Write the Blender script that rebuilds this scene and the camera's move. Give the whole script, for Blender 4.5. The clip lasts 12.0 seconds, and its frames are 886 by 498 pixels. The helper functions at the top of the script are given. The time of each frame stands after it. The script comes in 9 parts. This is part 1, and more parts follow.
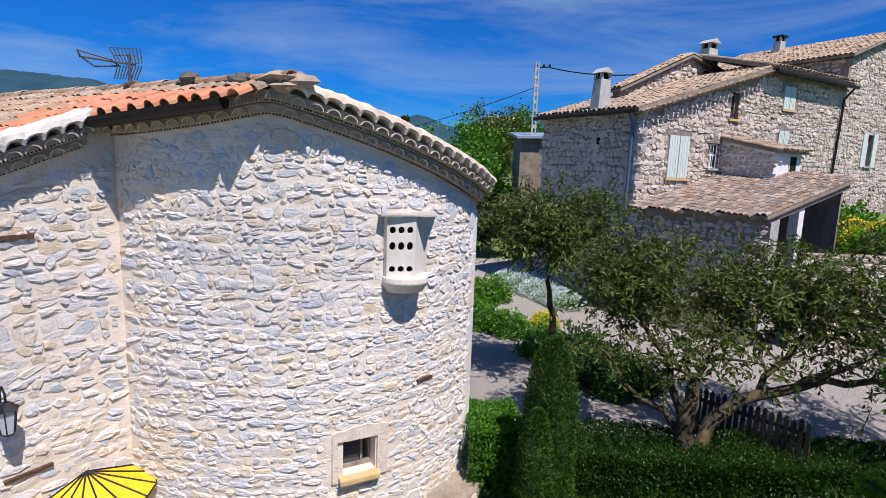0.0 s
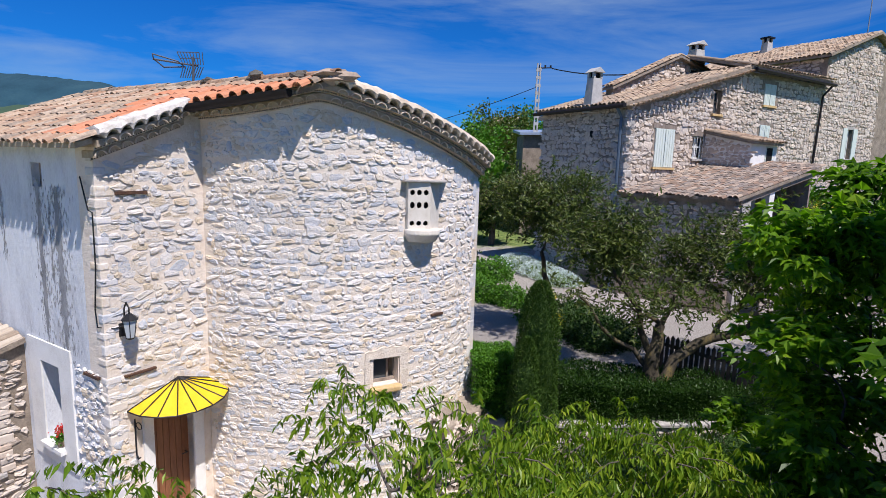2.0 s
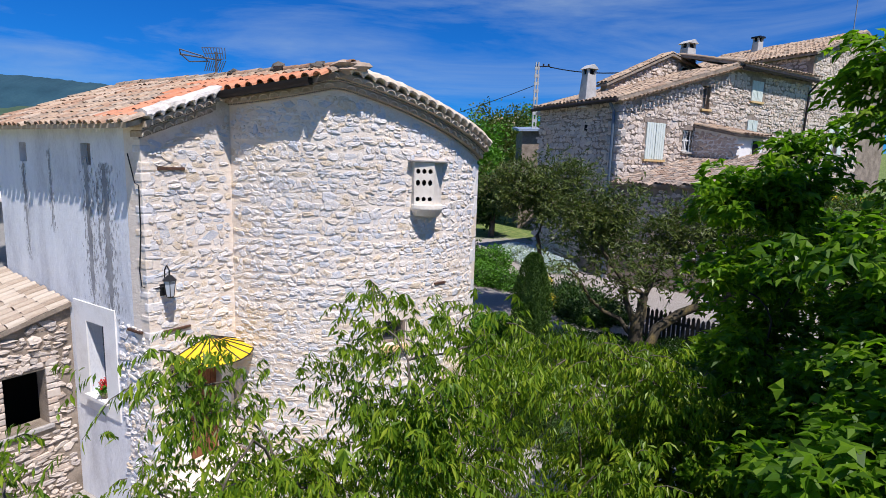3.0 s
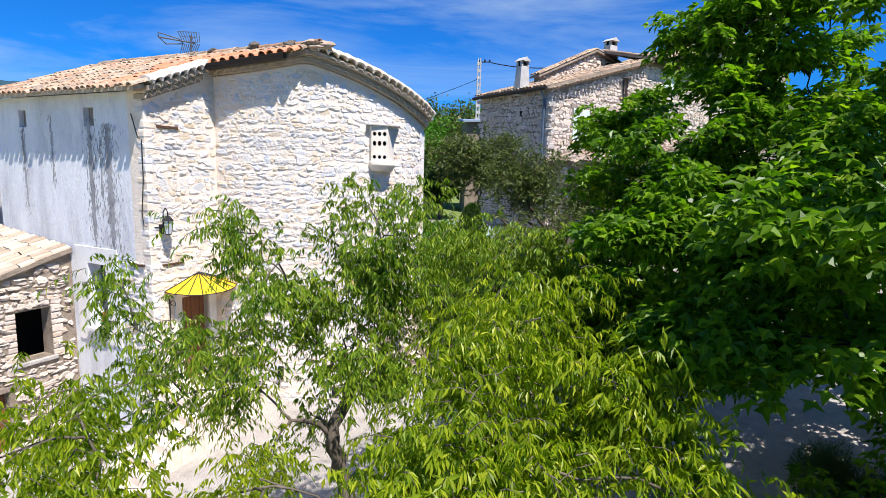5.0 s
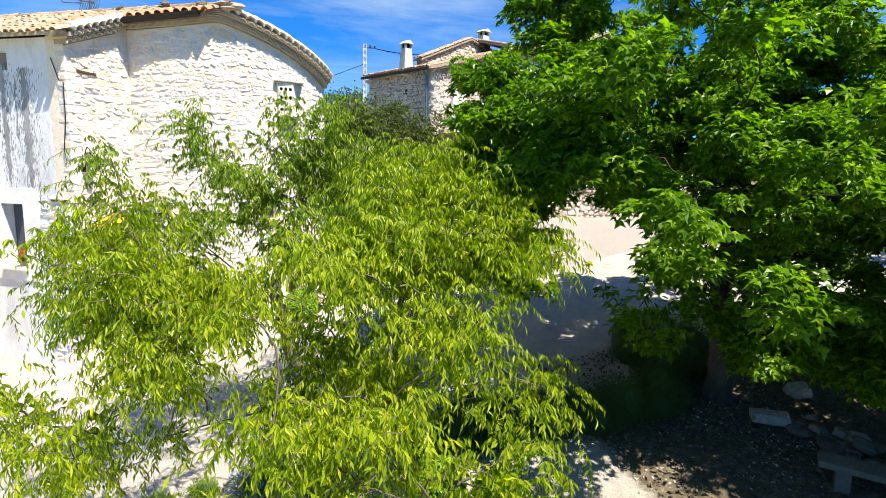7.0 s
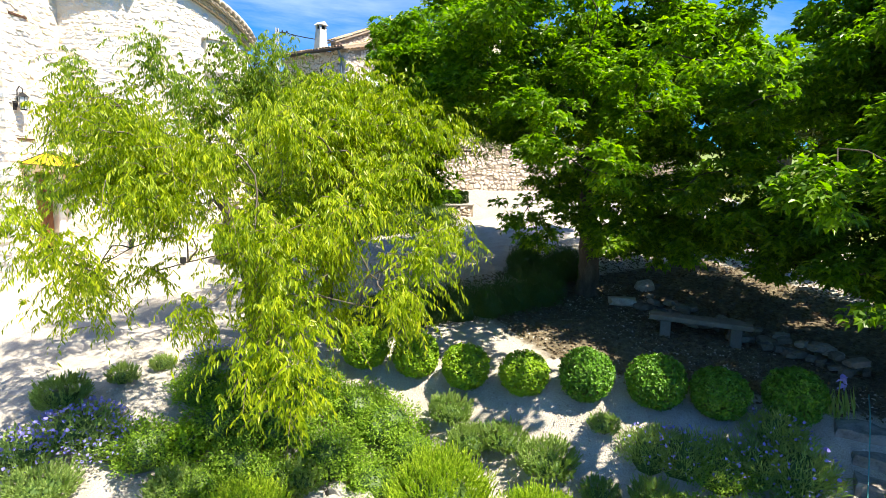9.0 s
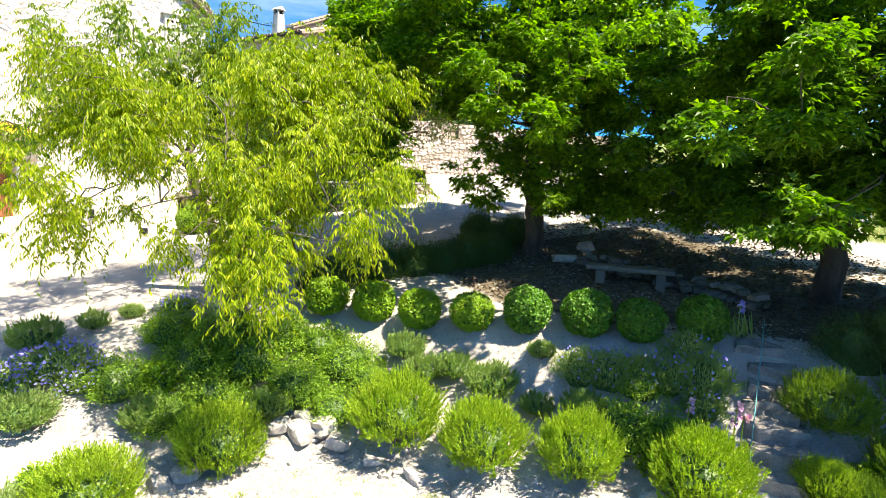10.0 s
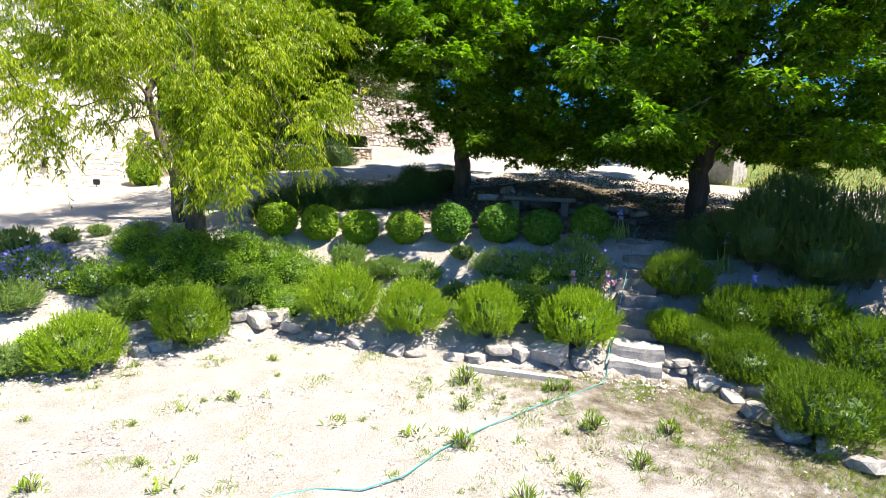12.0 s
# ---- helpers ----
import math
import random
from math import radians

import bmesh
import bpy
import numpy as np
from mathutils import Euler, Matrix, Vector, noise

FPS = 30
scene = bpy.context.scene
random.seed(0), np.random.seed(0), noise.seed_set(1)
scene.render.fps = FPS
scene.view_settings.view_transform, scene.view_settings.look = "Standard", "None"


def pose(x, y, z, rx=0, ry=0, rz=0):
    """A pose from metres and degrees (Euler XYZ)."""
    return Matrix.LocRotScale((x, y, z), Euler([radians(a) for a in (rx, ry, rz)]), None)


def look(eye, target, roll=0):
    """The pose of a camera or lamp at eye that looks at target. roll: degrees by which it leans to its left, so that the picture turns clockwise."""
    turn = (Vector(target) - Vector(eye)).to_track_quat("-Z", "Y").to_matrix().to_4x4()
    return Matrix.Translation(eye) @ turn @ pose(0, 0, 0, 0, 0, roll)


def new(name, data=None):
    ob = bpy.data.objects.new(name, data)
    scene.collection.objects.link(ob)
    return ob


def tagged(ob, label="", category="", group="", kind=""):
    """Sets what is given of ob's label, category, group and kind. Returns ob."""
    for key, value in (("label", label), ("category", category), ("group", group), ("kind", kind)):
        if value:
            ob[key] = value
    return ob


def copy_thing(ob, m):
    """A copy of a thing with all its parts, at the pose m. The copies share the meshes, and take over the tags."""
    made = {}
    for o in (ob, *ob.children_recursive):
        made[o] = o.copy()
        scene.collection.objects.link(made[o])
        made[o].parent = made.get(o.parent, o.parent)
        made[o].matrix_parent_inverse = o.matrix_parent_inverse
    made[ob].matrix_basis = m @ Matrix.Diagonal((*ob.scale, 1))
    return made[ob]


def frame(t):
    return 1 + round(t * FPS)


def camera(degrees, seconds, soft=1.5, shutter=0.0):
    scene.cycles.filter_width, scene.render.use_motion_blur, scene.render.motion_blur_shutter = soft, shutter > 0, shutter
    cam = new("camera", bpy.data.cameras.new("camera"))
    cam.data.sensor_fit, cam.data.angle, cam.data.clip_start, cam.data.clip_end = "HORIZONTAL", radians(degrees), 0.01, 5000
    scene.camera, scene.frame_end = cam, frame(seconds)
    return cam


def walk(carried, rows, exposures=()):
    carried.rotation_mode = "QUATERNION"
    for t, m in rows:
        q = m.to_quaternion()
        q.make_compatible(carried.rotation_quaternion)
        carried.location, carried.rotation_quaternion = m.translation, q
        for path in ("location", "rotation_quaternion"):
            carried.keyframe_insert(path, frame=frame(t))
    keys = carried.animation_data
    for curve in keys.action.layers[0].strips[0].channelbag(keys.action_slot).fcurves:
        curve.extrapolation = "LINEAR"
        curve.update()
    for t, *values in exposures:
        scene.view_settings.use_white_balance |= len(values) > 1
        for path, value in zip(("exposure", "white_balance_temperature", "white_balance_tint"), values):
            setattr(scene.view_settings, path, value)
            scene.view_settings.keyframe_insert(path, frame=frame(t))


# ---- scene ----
cam = camera(78.8, 12.0, 0.85)
PATH = [
    (0, (0.467, 0.566, 9.746), (0.450, 2.541, 9.430), 2.01),
    (0.5, (0.438, 0.024, 9.722), (0.413, 1.999, 9.406), 2.00),
    (1, (0.417, -0.530, 9.650), (0.384, 1.445, 9.337), 1.90),
    (1.5, (0.446, -1.116, 9.501), (0.407, 0.859, 9.188), 1.89),
    (2, (0.482, -1.692, 9.308), (0.439, 0.284, 8.998), 1.88),
    (2.5, (0.483, -2.289, 9.110), (0.435, -0.313, 8.802), 1.88),
    (4.5, (0.560, -4.831, 8.265), (0.592, -2.853, 7.970), 1.48),
    (5, (0.519, -5.462, 7.983), (0.653, -3.488, 7.689), 1.52),
    (5.5, (0.436, -6.083, 7.669), (0.692, -4.121, 7.377), 1.49),
    (6, (0.305, -6.773, 7.352), (0.681, -4.830, 7.061), 1.37),
    (6.5, (0.123, -7.473, 7.017), (0.582, -5.549, 6.723), 1.30),
    (8.5, (-0.839, -9.730, 5.620), (-0.057, -7.911, 5.342), 1.76),
    (9, (-0.976, -10.253, 5.208), (-0.130, -8.462, 4.933), 1.88),
    (9.5, (-1.121, -10.749, 4.801), (-0.203, -8.993, 4.530), 1.92),
    (10, (-1.282, -11.238, 4.478), (-0.309, -9.514, 4.197), 1.93),
    (10.5, (-1.459, -11.722, 4.116), (-0.439, -10.025, 3.838), 2.03),
    (11, (-1.666, -12.176, 3.779), (-0.591, -10.514, 3.495), 2.05),
    (11.5, (-1.876, -12.663, 3.491), (-0.761, -11.029, 3.195), 1.94),
    (12, (-2.074, -13.142, 3.227), (-0.934, -11.526, 2.930), 1.99),
]

EXPOSURES = [(0, 0.24, 6300, 16), (2.5, 0.22, 6250, 16), (4.5, 0.62, 6400, 14), (6.5, 1.10, 6950, 9), (8.5, 1.45, 7700, 6), (10.5, 1.76, 7700, 8), (12.0, 1.38, 7150, 10)]
walk(cam, [(t, look(eye, target, roll)) for t, eye, target, roll in PATH], EXPOSURES)

# ---- sky and sun ----
SUN = Vector((0.282, -0.413, 0.866)).normalized()
world = bpy.data.worlds.new("sky")
scene.world = world
world.use_nodes = True
wn, wl = world.node_tree.nodes, world.node_tree.links
bg = wn["Background"]
sky = wn.new("ShaderNodeTexSky")
sky.sky_type = "NISHITA"
sky.sun_disc = False
sky.sun_elevation = math.asin(SUN.z)
sky.sun_rotation = math.atan2(SUN.x, SUN.y)
sky.altitude = 500
sky.air_density, sky.dust_density, sky.ozone_density = 1.0, 0.4, 3.0
tc = wn.new("ShaderNodeTexCoord")
cmap = wn.new("ShaderNodeMapping")
cmap.inputs["Rotation"].default_value = (0, 0, radians(-28))
cmap.inputs["Scale"].default_value = (1.1, 2.2, 7.5)
cn = wn.new("ShaderNodeTexNoise")
cn.inputs["Scale"].default_value = 1.5
cn.inputs["Detail"].default_value = 9
cn.inputs["Roughness"].default_value = 0.6
cn.inputs["Distortion"].default_value = 0.5
cr = wn.new("ShaderNodeValToRGB")
cr.color_ramp.elements[0].position, cr.color_ramp.elements[1].position = 0.45, 0.82
cr.color_ramp.elements[0].color = (0, 0, 0, 1)
cr.color_ramp.elements[1].color = (0.58, 0.58, 0.58, 1)
tint = wn.new("ShaderNodeMix")
tint.data_type, tint.blend_type = "RGBA", "MULTIPLY"
tint.inputs["Factor"].default_value = 1.0
tint.inputs["B"].default_value = (0.09, 0.74, 1.64, 1)
cm = wn.new("ShaderNodeMix")
cm.data_type = "RGBA"
cm.inputs["B"].default_value = (6.4, 8.3, 9.6, 1)
wl.new(tc.outputs["Generated"], cmap.inputs["Vector"])
wl.new(cmap.outputs["Vector"], cn.inputs["Vector"])
wl.new(cn.outputs["Fac"], cr.inputs["Fac"])
wl.new(cr.outputs["Color"], cm.inputs["Factor"])
wl.new(sky.outputs["Color"], tint.inputs["A"])
wl.new(tint.outputs["Result"], cm.inputs["A"])
wl.new(cm.outputs["Result"], bg.inputs["Color"])
bg.inputs["Strength"].default_value = 0.056

sun = new("sun", bpy.data.lights.new("sun", "SUN"))
sun.data.energy, sun.data.angle, sun.data.color = 5.0, radians(0.53), (1.0, 0.955, 0.89)
sun.matrix_world = look(SUN * 60, (0, 0, 0))


# ---- materials ----
def mat(name, colours, scale=3.0, rough=0.9, bump=0.3, fine=14.0, vary="", spread=0.25, metal=0.0, leaf=0.0, stretch=(1, 1, 1), hue=0.0):
    """Noise at two scales over a ramp of colours; vary: 'island' or 'object' shifts the ramp and brightness piece by piece; leaf: share of light let through."""
    m = bpy.data.materials.new(name)
    m.use_nodes = True
    n, l = m.node_tree.nodes, m.node_tree.links
    b = n["Principled BSDF"]
    co = n.new("ShaderNodeTexCoord")
    mp = n.new("ShaderNodeMapping")
    mp.inputs["Scale"].default_value = stretch
    l.new(co.outputs["Object"], mp.inputs["Vector"])
    big, small = n.new("ShaderNodeTexNoise"), n.new("ShaderNodeTexNoise")
    for node, s in ((big, scale), (small, scale * fine)):
        node.inputs["Scale"].default_value = s
        node.inputs["Detail"].default_value = 6
        node.inputs["Roughness"].default_value = 0.65
        l.new(mp.outputs["Vector"], node.inputs["Vector"])
    add = n.new("ShaderNodeMath")
    add.operation = "MULTIPLY_ADD"
    l.new(small.outputs["Fac"], add.inputs[0])
    add.inputs[1].default_value = 0.45
    l.new(big.outputs["Fac"], add.inputs[2])
    fac = add.outputs[0]
    if vary:
        src = n.new("ShaderNodeNewGeometry").outputs["Random Per Island"] if vary == "island" else n.new("ShaderNodeObjectInfo").outputs["Random"]
        sh = n.new("ShaderNodeMath")
        sh.operation = "MULTIPLY_ADD"
        l.new(src, sh.inputs[0])
        sh.inputs[1].default_value = spread * 2
        l.new(fac, sh.inputs[2])
        fac = sh.outputs[0]
    lo, hi = 0.48, 0.98 + (spread * 2 if vary else 0)
    rng = n.new("ShaderNodeMapRange")
    rng.inputs["From Min"].default_value, rng.inputs["From Max"].default_value = lo, hi
    l.new(fac, rng.inputs["Value"])
    ramp = n.new("ShaderNodeValToRGB")
    el = ramp.color_ramp.elements
    while len(el) < len(colours):
        el.new(0.5)
    for i, c in enumerate(colours):
        el[i].position = i / max(1, len(colours) - 1)
        el[i].color = (*c, 1)
    l.new(rng.outputs["Result"], ramp.inputs["Fac"])
    l.new(ramp.outputs["Color"], b.inputs["Base Color"])
    b.inputs["Roughness"].default_value = rough
    b.inputs["Metallic"].default_value = metal
    b.inputs["Specular IOR Level"].default_value = 0.32 if leaf else 0.3
    if bump:
        bp = n.new("ShaderNodeBump")
        bp.inputs["Strength"].default_value = bump
        bp.inputs["Distance"].default_value = 0.03
        l.new(add.outputs[0], bp.inputs["Height"])
        l.new(bp.outputs["Normal"], b.inputs["Normal"])
    if leaf:
        out = n["Material Output"]
        tr = n.new("ShaderNodeBsdfTranslucent")
        mx = n.new("ShaderNodeMixShader")
        warm = n.new("ShaderNodeMix")
        warm.data_type, warm.blend_type = "RGBA", "MULTIPLY"
        warm.inputs["Factor"].default_value = 1.0
        warm.inputs["B"].default_value = (1.1, 1.35, 0.4, 1)
        l.new(ramp.outputs["Color"], warm.inputs["A"])
        l.new(warm.outputs["Result"], tr.inputs["Color"])
        mx.inputs["Fac"].default_value = leaf
        l.new(b.outputs["BSDF"], mx.inputs[1])
        l.new(tr.outputs["BSDF"], mx.inputs[2])
        l.new(mx.outputs["Shader"], out.inputs["Surface"])
    return m


def plain(name, c, rough=0.6, metal=0.0, bump=0.1, scale=8.0):
    return mat(name, [tuple(v * 0.82 for v in c), c, tuple(min(1, v * 1.1) for v in c)], scale, rough, bump, metal=metal)


STONES = [(0.80, 0.72, 0.63), (0.70, 0.62, 0.53), (0.82, 0.75, 0.67), (0.62, 0.61, 0.62), (0.79, 0.72, 0.64), (0.50, 0.53, 0.58), (0.77, 0.71, 0.65), (0.68, 0.54, 0.37), (0.82, 0.76, 0.69), (0.64, 0.62, 0.61), (0.56, 0.49, 0.42)]
STONES2 = [(0.34, 0.30, 0.27), (0.60, 0.51, 0.43), (0.42, 0.37, 0.33), (0.68, 0.59, 0.50), (0.52, 0.41, 0.32), (0.63, 0.55, 0.47), (0.26, 0.23, 0.21)]
M_STONE_O = mat("rubble stone", STONES, 3.4, 0.92, 0.8, 6, "object", 1.1)
M_STONE_I = mat("rubble stone mass", STONES, 14, 0.92, 0.8, 5, "island", 1.1)
M_STONE2 = mat("old rubble stone", STONES2, 8, 0.95, 0.9, 5, "island", 0.9)
M_STONE2_O = mat("old rubble stone single", STONES2, 2.0, 0.95, 0.6, 5, "object", 0.9)
M_MORTAR = mat("lime mortar", [(0.66, 0.54, 0.43), (0.77, 0.67, 0.56), (0.83, 0.75, 0.66)], 3.0, 0.95, 0.9, 9)
M_MORTAR2 = mat("weathered mortar", [(0.15, 0.12, 0.09), (0.27, 0.22, 0.17), (0.40, 0.33, 0.26)], 2.5, 0.95, 0.9, 10)
M_LIME = mat("white limewash", [(0.66, 0.63, 0.59), (0.77, 0.75, 0.71), (0.82, 0.80, 0.77)], 2.5, 0.9, 0.25, 16)
M_RENDER = mat("grey cement render", [(0.50, 0.50, 0.52), (0.72, 0.73, 0.75), (0.84, 0.85, 0.86)], 1.4, 0.95, 1.0, 30, stretch=(1, 1, 0.35))
M_STAIN = mat("dark water stain", [(0.20, 0.20, 0.21), (0.33, 0.33, 0.34), (0.48, 0.48, 0.49)], 3, 0.95, 0.6, 16, stretch=(1, 1, 0.3))
TILES = [(0.13, 0.095, 0.07), (0.34, 0.20, 0.125), (0.46, 0.33, 0.22), (0.22, 0.175, 0.135), (0.52, 0.40, 0.29), (0.36, 0.22, 0.14), (0.28, 0.24, 0.19)]
M_TILE_O = mat("old canal tile", TILES, 10, 0.9, 0.5, 5, "object", 0.8)
M_TILE_I = mat("old canal tile mass", TILES, 10, 0.9, 0.5, 5, "island", 0.8)
M_TILE_R = mat("new orange canal tile", [(0.30, 0.13, 0.07), (0.52, 0.20, 0.10), (0.60, 0.27, 0.15), (0.44, 0.19, 0.11), (0.66, 0.36, 0.23)], 9, 0.88, 0.4, 6, "object", 0.7)
M_TILE_2 = mat("house canal tile", [(0.15, 0.11, 0.08), (0.32, 0.22, 0.15), (0.46, 0.34, 0.23), (0.27, 0.21, 0.16), (0.52, 0.41, 0.30)], 6, 0.9, 0.4, 6, "island", 0.8)
M_TILE_D = mat("lichened dark canal tile", [(0.06, 0.055, 0.05), (0.30, 0.20, 0.14), (0.14, 0.12, 0.105), (0.42, 0.32, 0.24), (0.20, 0.17, 0.15), (0.48, 0.39, 0.30)], 6, 0.95, 0.4, 6, "island", 1.0)
M_BED = mat("dusty bedding mortar", [(0.32, 0.24, 0.16), (0.44, 0.35, 0.25), (0.55, 0.46, 0.35)], 7, 0.95, 0.6)
# near-black colour that stands in for the shade inside rooms, holes and slots
M_DARK = plain("black for unlit depth", (0.012, 0.011, 0.01), 0.9)
M_IRON = plain("black wrought iron", (0.03, 0.03, 0.033), 0.5, 0.6)
M_RUST = mat("rusted iron plate", [(0.05, 0.03, 0.025), (0.11, 0.06, 0.04), (0.2, 0.11, 0.06)], 14, 0.8, 0.4, metal=0.3)
M_GUTTER = plain("brown painted gutter", (0.022, 0.017, 0.016), 0.5, 0.2)
M_ZINC = plain("dull zinc pipe", (0.30, 0.32, 0.35), 0.5, 0.6)
M_BLUEPIPE = plain("blue-grey painted pipe", (0.10, 0.14, 0.19), 0.5, 0.2)
M_WOOD = mat("weathered grey timber", [(0.14, 0.11, 0.09), (0.27, 0.22, 0.18), (0.36, 0.31, 0.26)], 4, 0.85, 0.4, 10, stretch=(1, 1, 0.2))
M_DOOR = mat("brown varnished door wood", [(0.12, 0.045, 0.02), (0.2, 0.08, 0.035), (0.27, 0.12, 0.05)], 5, 0.55, 0.25, 12, stretch=(1, 1, 0.15))
M_SHUT = mat("pale sage painted shutter", [(0.50, 0.56, 0.50), (0.60, 0.66, 0.60), (0.66, 0.71, 0.66)], 6, 0.7, 0.2, stretch=(1, 1, 0.2))
M_WHITEP = plain("white painted wood", (0.78, 0.78, 0.76), 0.5)
M_GLASS = bpy.data.materials.new("window glass")
M_GLASS.use_nodes = True
_b = M_GLASS.node_tree.nodes["Principled BSDF"]
_b.inputs["Base Color"].default_value = (0.06, 0.07, 0.08, 1)
_b.inputs["Roughness"].default_value = 0.06
M_AWN = mat("yellow awning canvas", [(0.66, 0.40, 0.01), (0.76, 0.49, 0.015), (0.8, 0.54, 0.03)], 5, 0.65, 0.08)
M_SAND = mat("ochre sandstone sill", [(0.5, 0.32, 0.12), (0.6, 0.42, 0.2), (0.66, 0.52, 0.32)], 9, 0.9, 0.4)
M_CONC = mat("grey concrete", [(0.32, 0.31, 0.30), (0.44, 0.43, 0.41), (0.52, 0.51, 0.48)], 4, 0.9, 0.35, 20)
M_ROCK = mat("pale limestone rock", [(0.24, 0.22, 0.20), (0.42, 0.39, 0.36), (0.58, 0.55, 0.50)], 6, 0.92, 0.9, 7)
# dark tone that also carries the shade on the dry wall's stones
M_ROCKD = mat("dark and shade-toned stone", [(0.07, 0.065, 0.055), (0.15, 0.135, 0.115), (0.25, 0.23, 0.20)], 5, 0.95, 0.6, 9, "object", 0.3)
M_BARK = mat("grey-brown bark", [(0.05, 0.04, 0.032), (0.11, 0.09, 0.07), (0.2, 0.17, 0.14)], 6, 0.95, 0.7, 9, stretch=(1, 1, 0.3))
M_BARKL = mat("lichen-spotted walnut bark", [(0.028, 0.024, 0.018), (0.07, 0.058, 0.04), (0.20, 0.15, 0.05)], 5, 0.95, 0.6, 9, stretch=(1, 1, 0.4))
M_PEACH = mat("peach leaf", [(0.05, 0.10, 0.006), (0.18, 0.26, 0.010), (0.33, 0.40, 0.017), (0.55, 0.54, 0.038)], 0.5, 0.4, 0, vary="island", spread=0.5, leaf=0.52)
M_PEACH2 = mat("green peach leaf", [(0.042, 0.095, 0.008), (0.11, 0.20, 0.012), (0.215, 0.305, 0.018), (0.40, 0.44, 0.04)], 0.5, 0.4, 0, vary="island", spread=0.5, leaf=0.42)
M_BARKD = mat("dark maple bark", [(0.028, 0.023, 0.02), (0.06, 0.05, 0.042), (0.11, 0.095, 0.08)], 6, 0.95, 0.7, 9, stretch=(1, 1, 0.3))
M_MAPLE = mat("maple leaf", [(0.03, 0.08, 0.005), (0.08, 0.175, 0.009), (0.16, 0.29, 0.013), (0.32, 0.44, 0.02)], 0.5, 0.36, 0, vary="island", spread=0.5, leaf=0.55)
# copy of the maple leaf, darkened so that the second tree looks more shaded
M_MAPLE2 = mat("shade-darkened maple leaf", [(0.026, 0.072, 0.005), (0.07, 0.16, 0.008), (0.14, 0.265, 0.012), (0.29, 0.41, 0.018)], 0.5, 0.36, 0, vary="island", spread=0.5, leaf=0.55)
M_WALNUT = mat("walnut leaf", [(0.03, 0.05, 0.010), (0.06, 0.09, 0.016), (0.10, 0.13, 0.024), (0.16, 0.18, 0.04)], 0.6, 0.45, 0, vary="island", spread=0.5, leaf=0.28)
M_BOX = mat("boxwood leaf", [(0.035, 0.11, 0.009), (0.075, 0.20, 0.014), (0.135, 0.29, 0.024)], 1.5, 0.42, 0, vary="island", spread=0.5, leaf=0.25)
M_BOXY = mat("young yellow-green box leaf", [(0.10, 0.20, 0.010), (0.19, 0.33, 0.016), (0.32, 0.45, 0.03)], 1.5, 0.42, 0, vary="island", spread=0.5, leaf=0.3)
M_HEDGE = mat("hedge leaf", [(0.010, 0.030, 0.004), (0.022, 0.058, 0.007), (0.05, 0.105, 0.012)], 1.5, 0.42, 0, vary="island", spread=0.5, leaf=0.25)
M_CYP = mat("cypress foliage", [(0.016, 0.045, 0.004), (0.036, 0.085, 0.007), (0.075, 0.14, 0.014)], 1.5, 0.7, 0, vary="island", spread=0.5, leaf=0.15)
M_LAV = mat("green lavender blade", [(0.08, 0.15, 0.012), (0.21, 0.33, 0.025), (0.38, 0.50, 0.045), (0.56, 0.64, 0.08)], 2.5, 0.55, 0, vary="island", spread=0.5, leaf=0.4)
# dark green of rosemary, made darker still for the maple's shade
M_ROSE = mat("shade-darkened rosemary blade", [(0.03, 0.075, 0.008), (0.09, 0.17, 0.014), (0.19, 0.29, 0.024), (0.33, 0.43, 0.045)], 2.5, 0.6, 0, vary="island", spread=0.5, leaf=0.35)
M_GREY = mat("grey-green herb leaf", [(0.15, 0.23, 0.06), (0.25, 0.35, 0.10), (0.36, 0.46, 0.16)], 1.2, 0.6, 0, vary="island", spread=0.5, leaf=0.35)
M_COVER = mat("ground cover leaf", [(0.10, 0.19, 0.022), (0.21, 0.34, 0.04), (0.34, 0.47, 0.07)], 1.2, 0.5, 0, vary="island", spread=0.5, leaf=0.45)
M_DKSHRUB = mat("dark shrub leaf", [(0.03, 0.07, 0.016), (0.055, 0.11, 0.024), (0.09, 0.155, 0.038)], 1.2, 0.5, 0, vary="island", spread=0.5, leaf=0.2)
M_BLUEF = mat("violet-blue flower", [(0.14, 0.13, 0.50), (0.25, 0.23, 0.66), (0.40, 0.37, 0.82)], 3, 0.6, 0, vary="island", spread=0.5, leaf=0.2)
M_WHITEF = mat("pale blue-white flower", [(0.45, 0.52, 0.62), (0.6, 0.66, 0.72), (0.72, 0.76, 0.8)], 3, 0.6, 0, vary="island", spread=0.5, leaf=0.2)
M_YELF = mat("yellow flower", [(0.55, 0.42, 0.02), (0.7, 0.55, 0.04)], 3, 0.6, 0, vary="island", spread=0.5, leaf=0.2)
M_PINKF = mat("pink-mauve iris petal", [(0.45, 0.18, 0.36), (0.62, 0.34, 0.5), (0.75, 0.55, 0.66)], 8, 0.5, 0, leaf=0.25)
M_REDF = mat("red geranium", [(0.5, 0.02, 0.02), (0.65, 0.05, 0.04)], 8, 0.5, 0, leaf=0.2)
M_HOSE = plain("turquoise garden hose", (0.07, 0.30, 0.30), 0.5)
M_DRYG = mat("dry straw grass", [(0.32, 0.26, 0.10), (0.42, 0.36, 0.16), (0.30, 0.34, 0.10)], 2, 0.7, 0, vary="island", spread=0.4, leaf=0.2)
M_WEED = mat("lawn weed leaf", [(0.13, 0.22, 0.02), (0.22, 0.33, 0.035), (0.36, 0.43, 0.08)], 2, 0.6, 0, vary="island", spread=0.4, leaf=0.25)
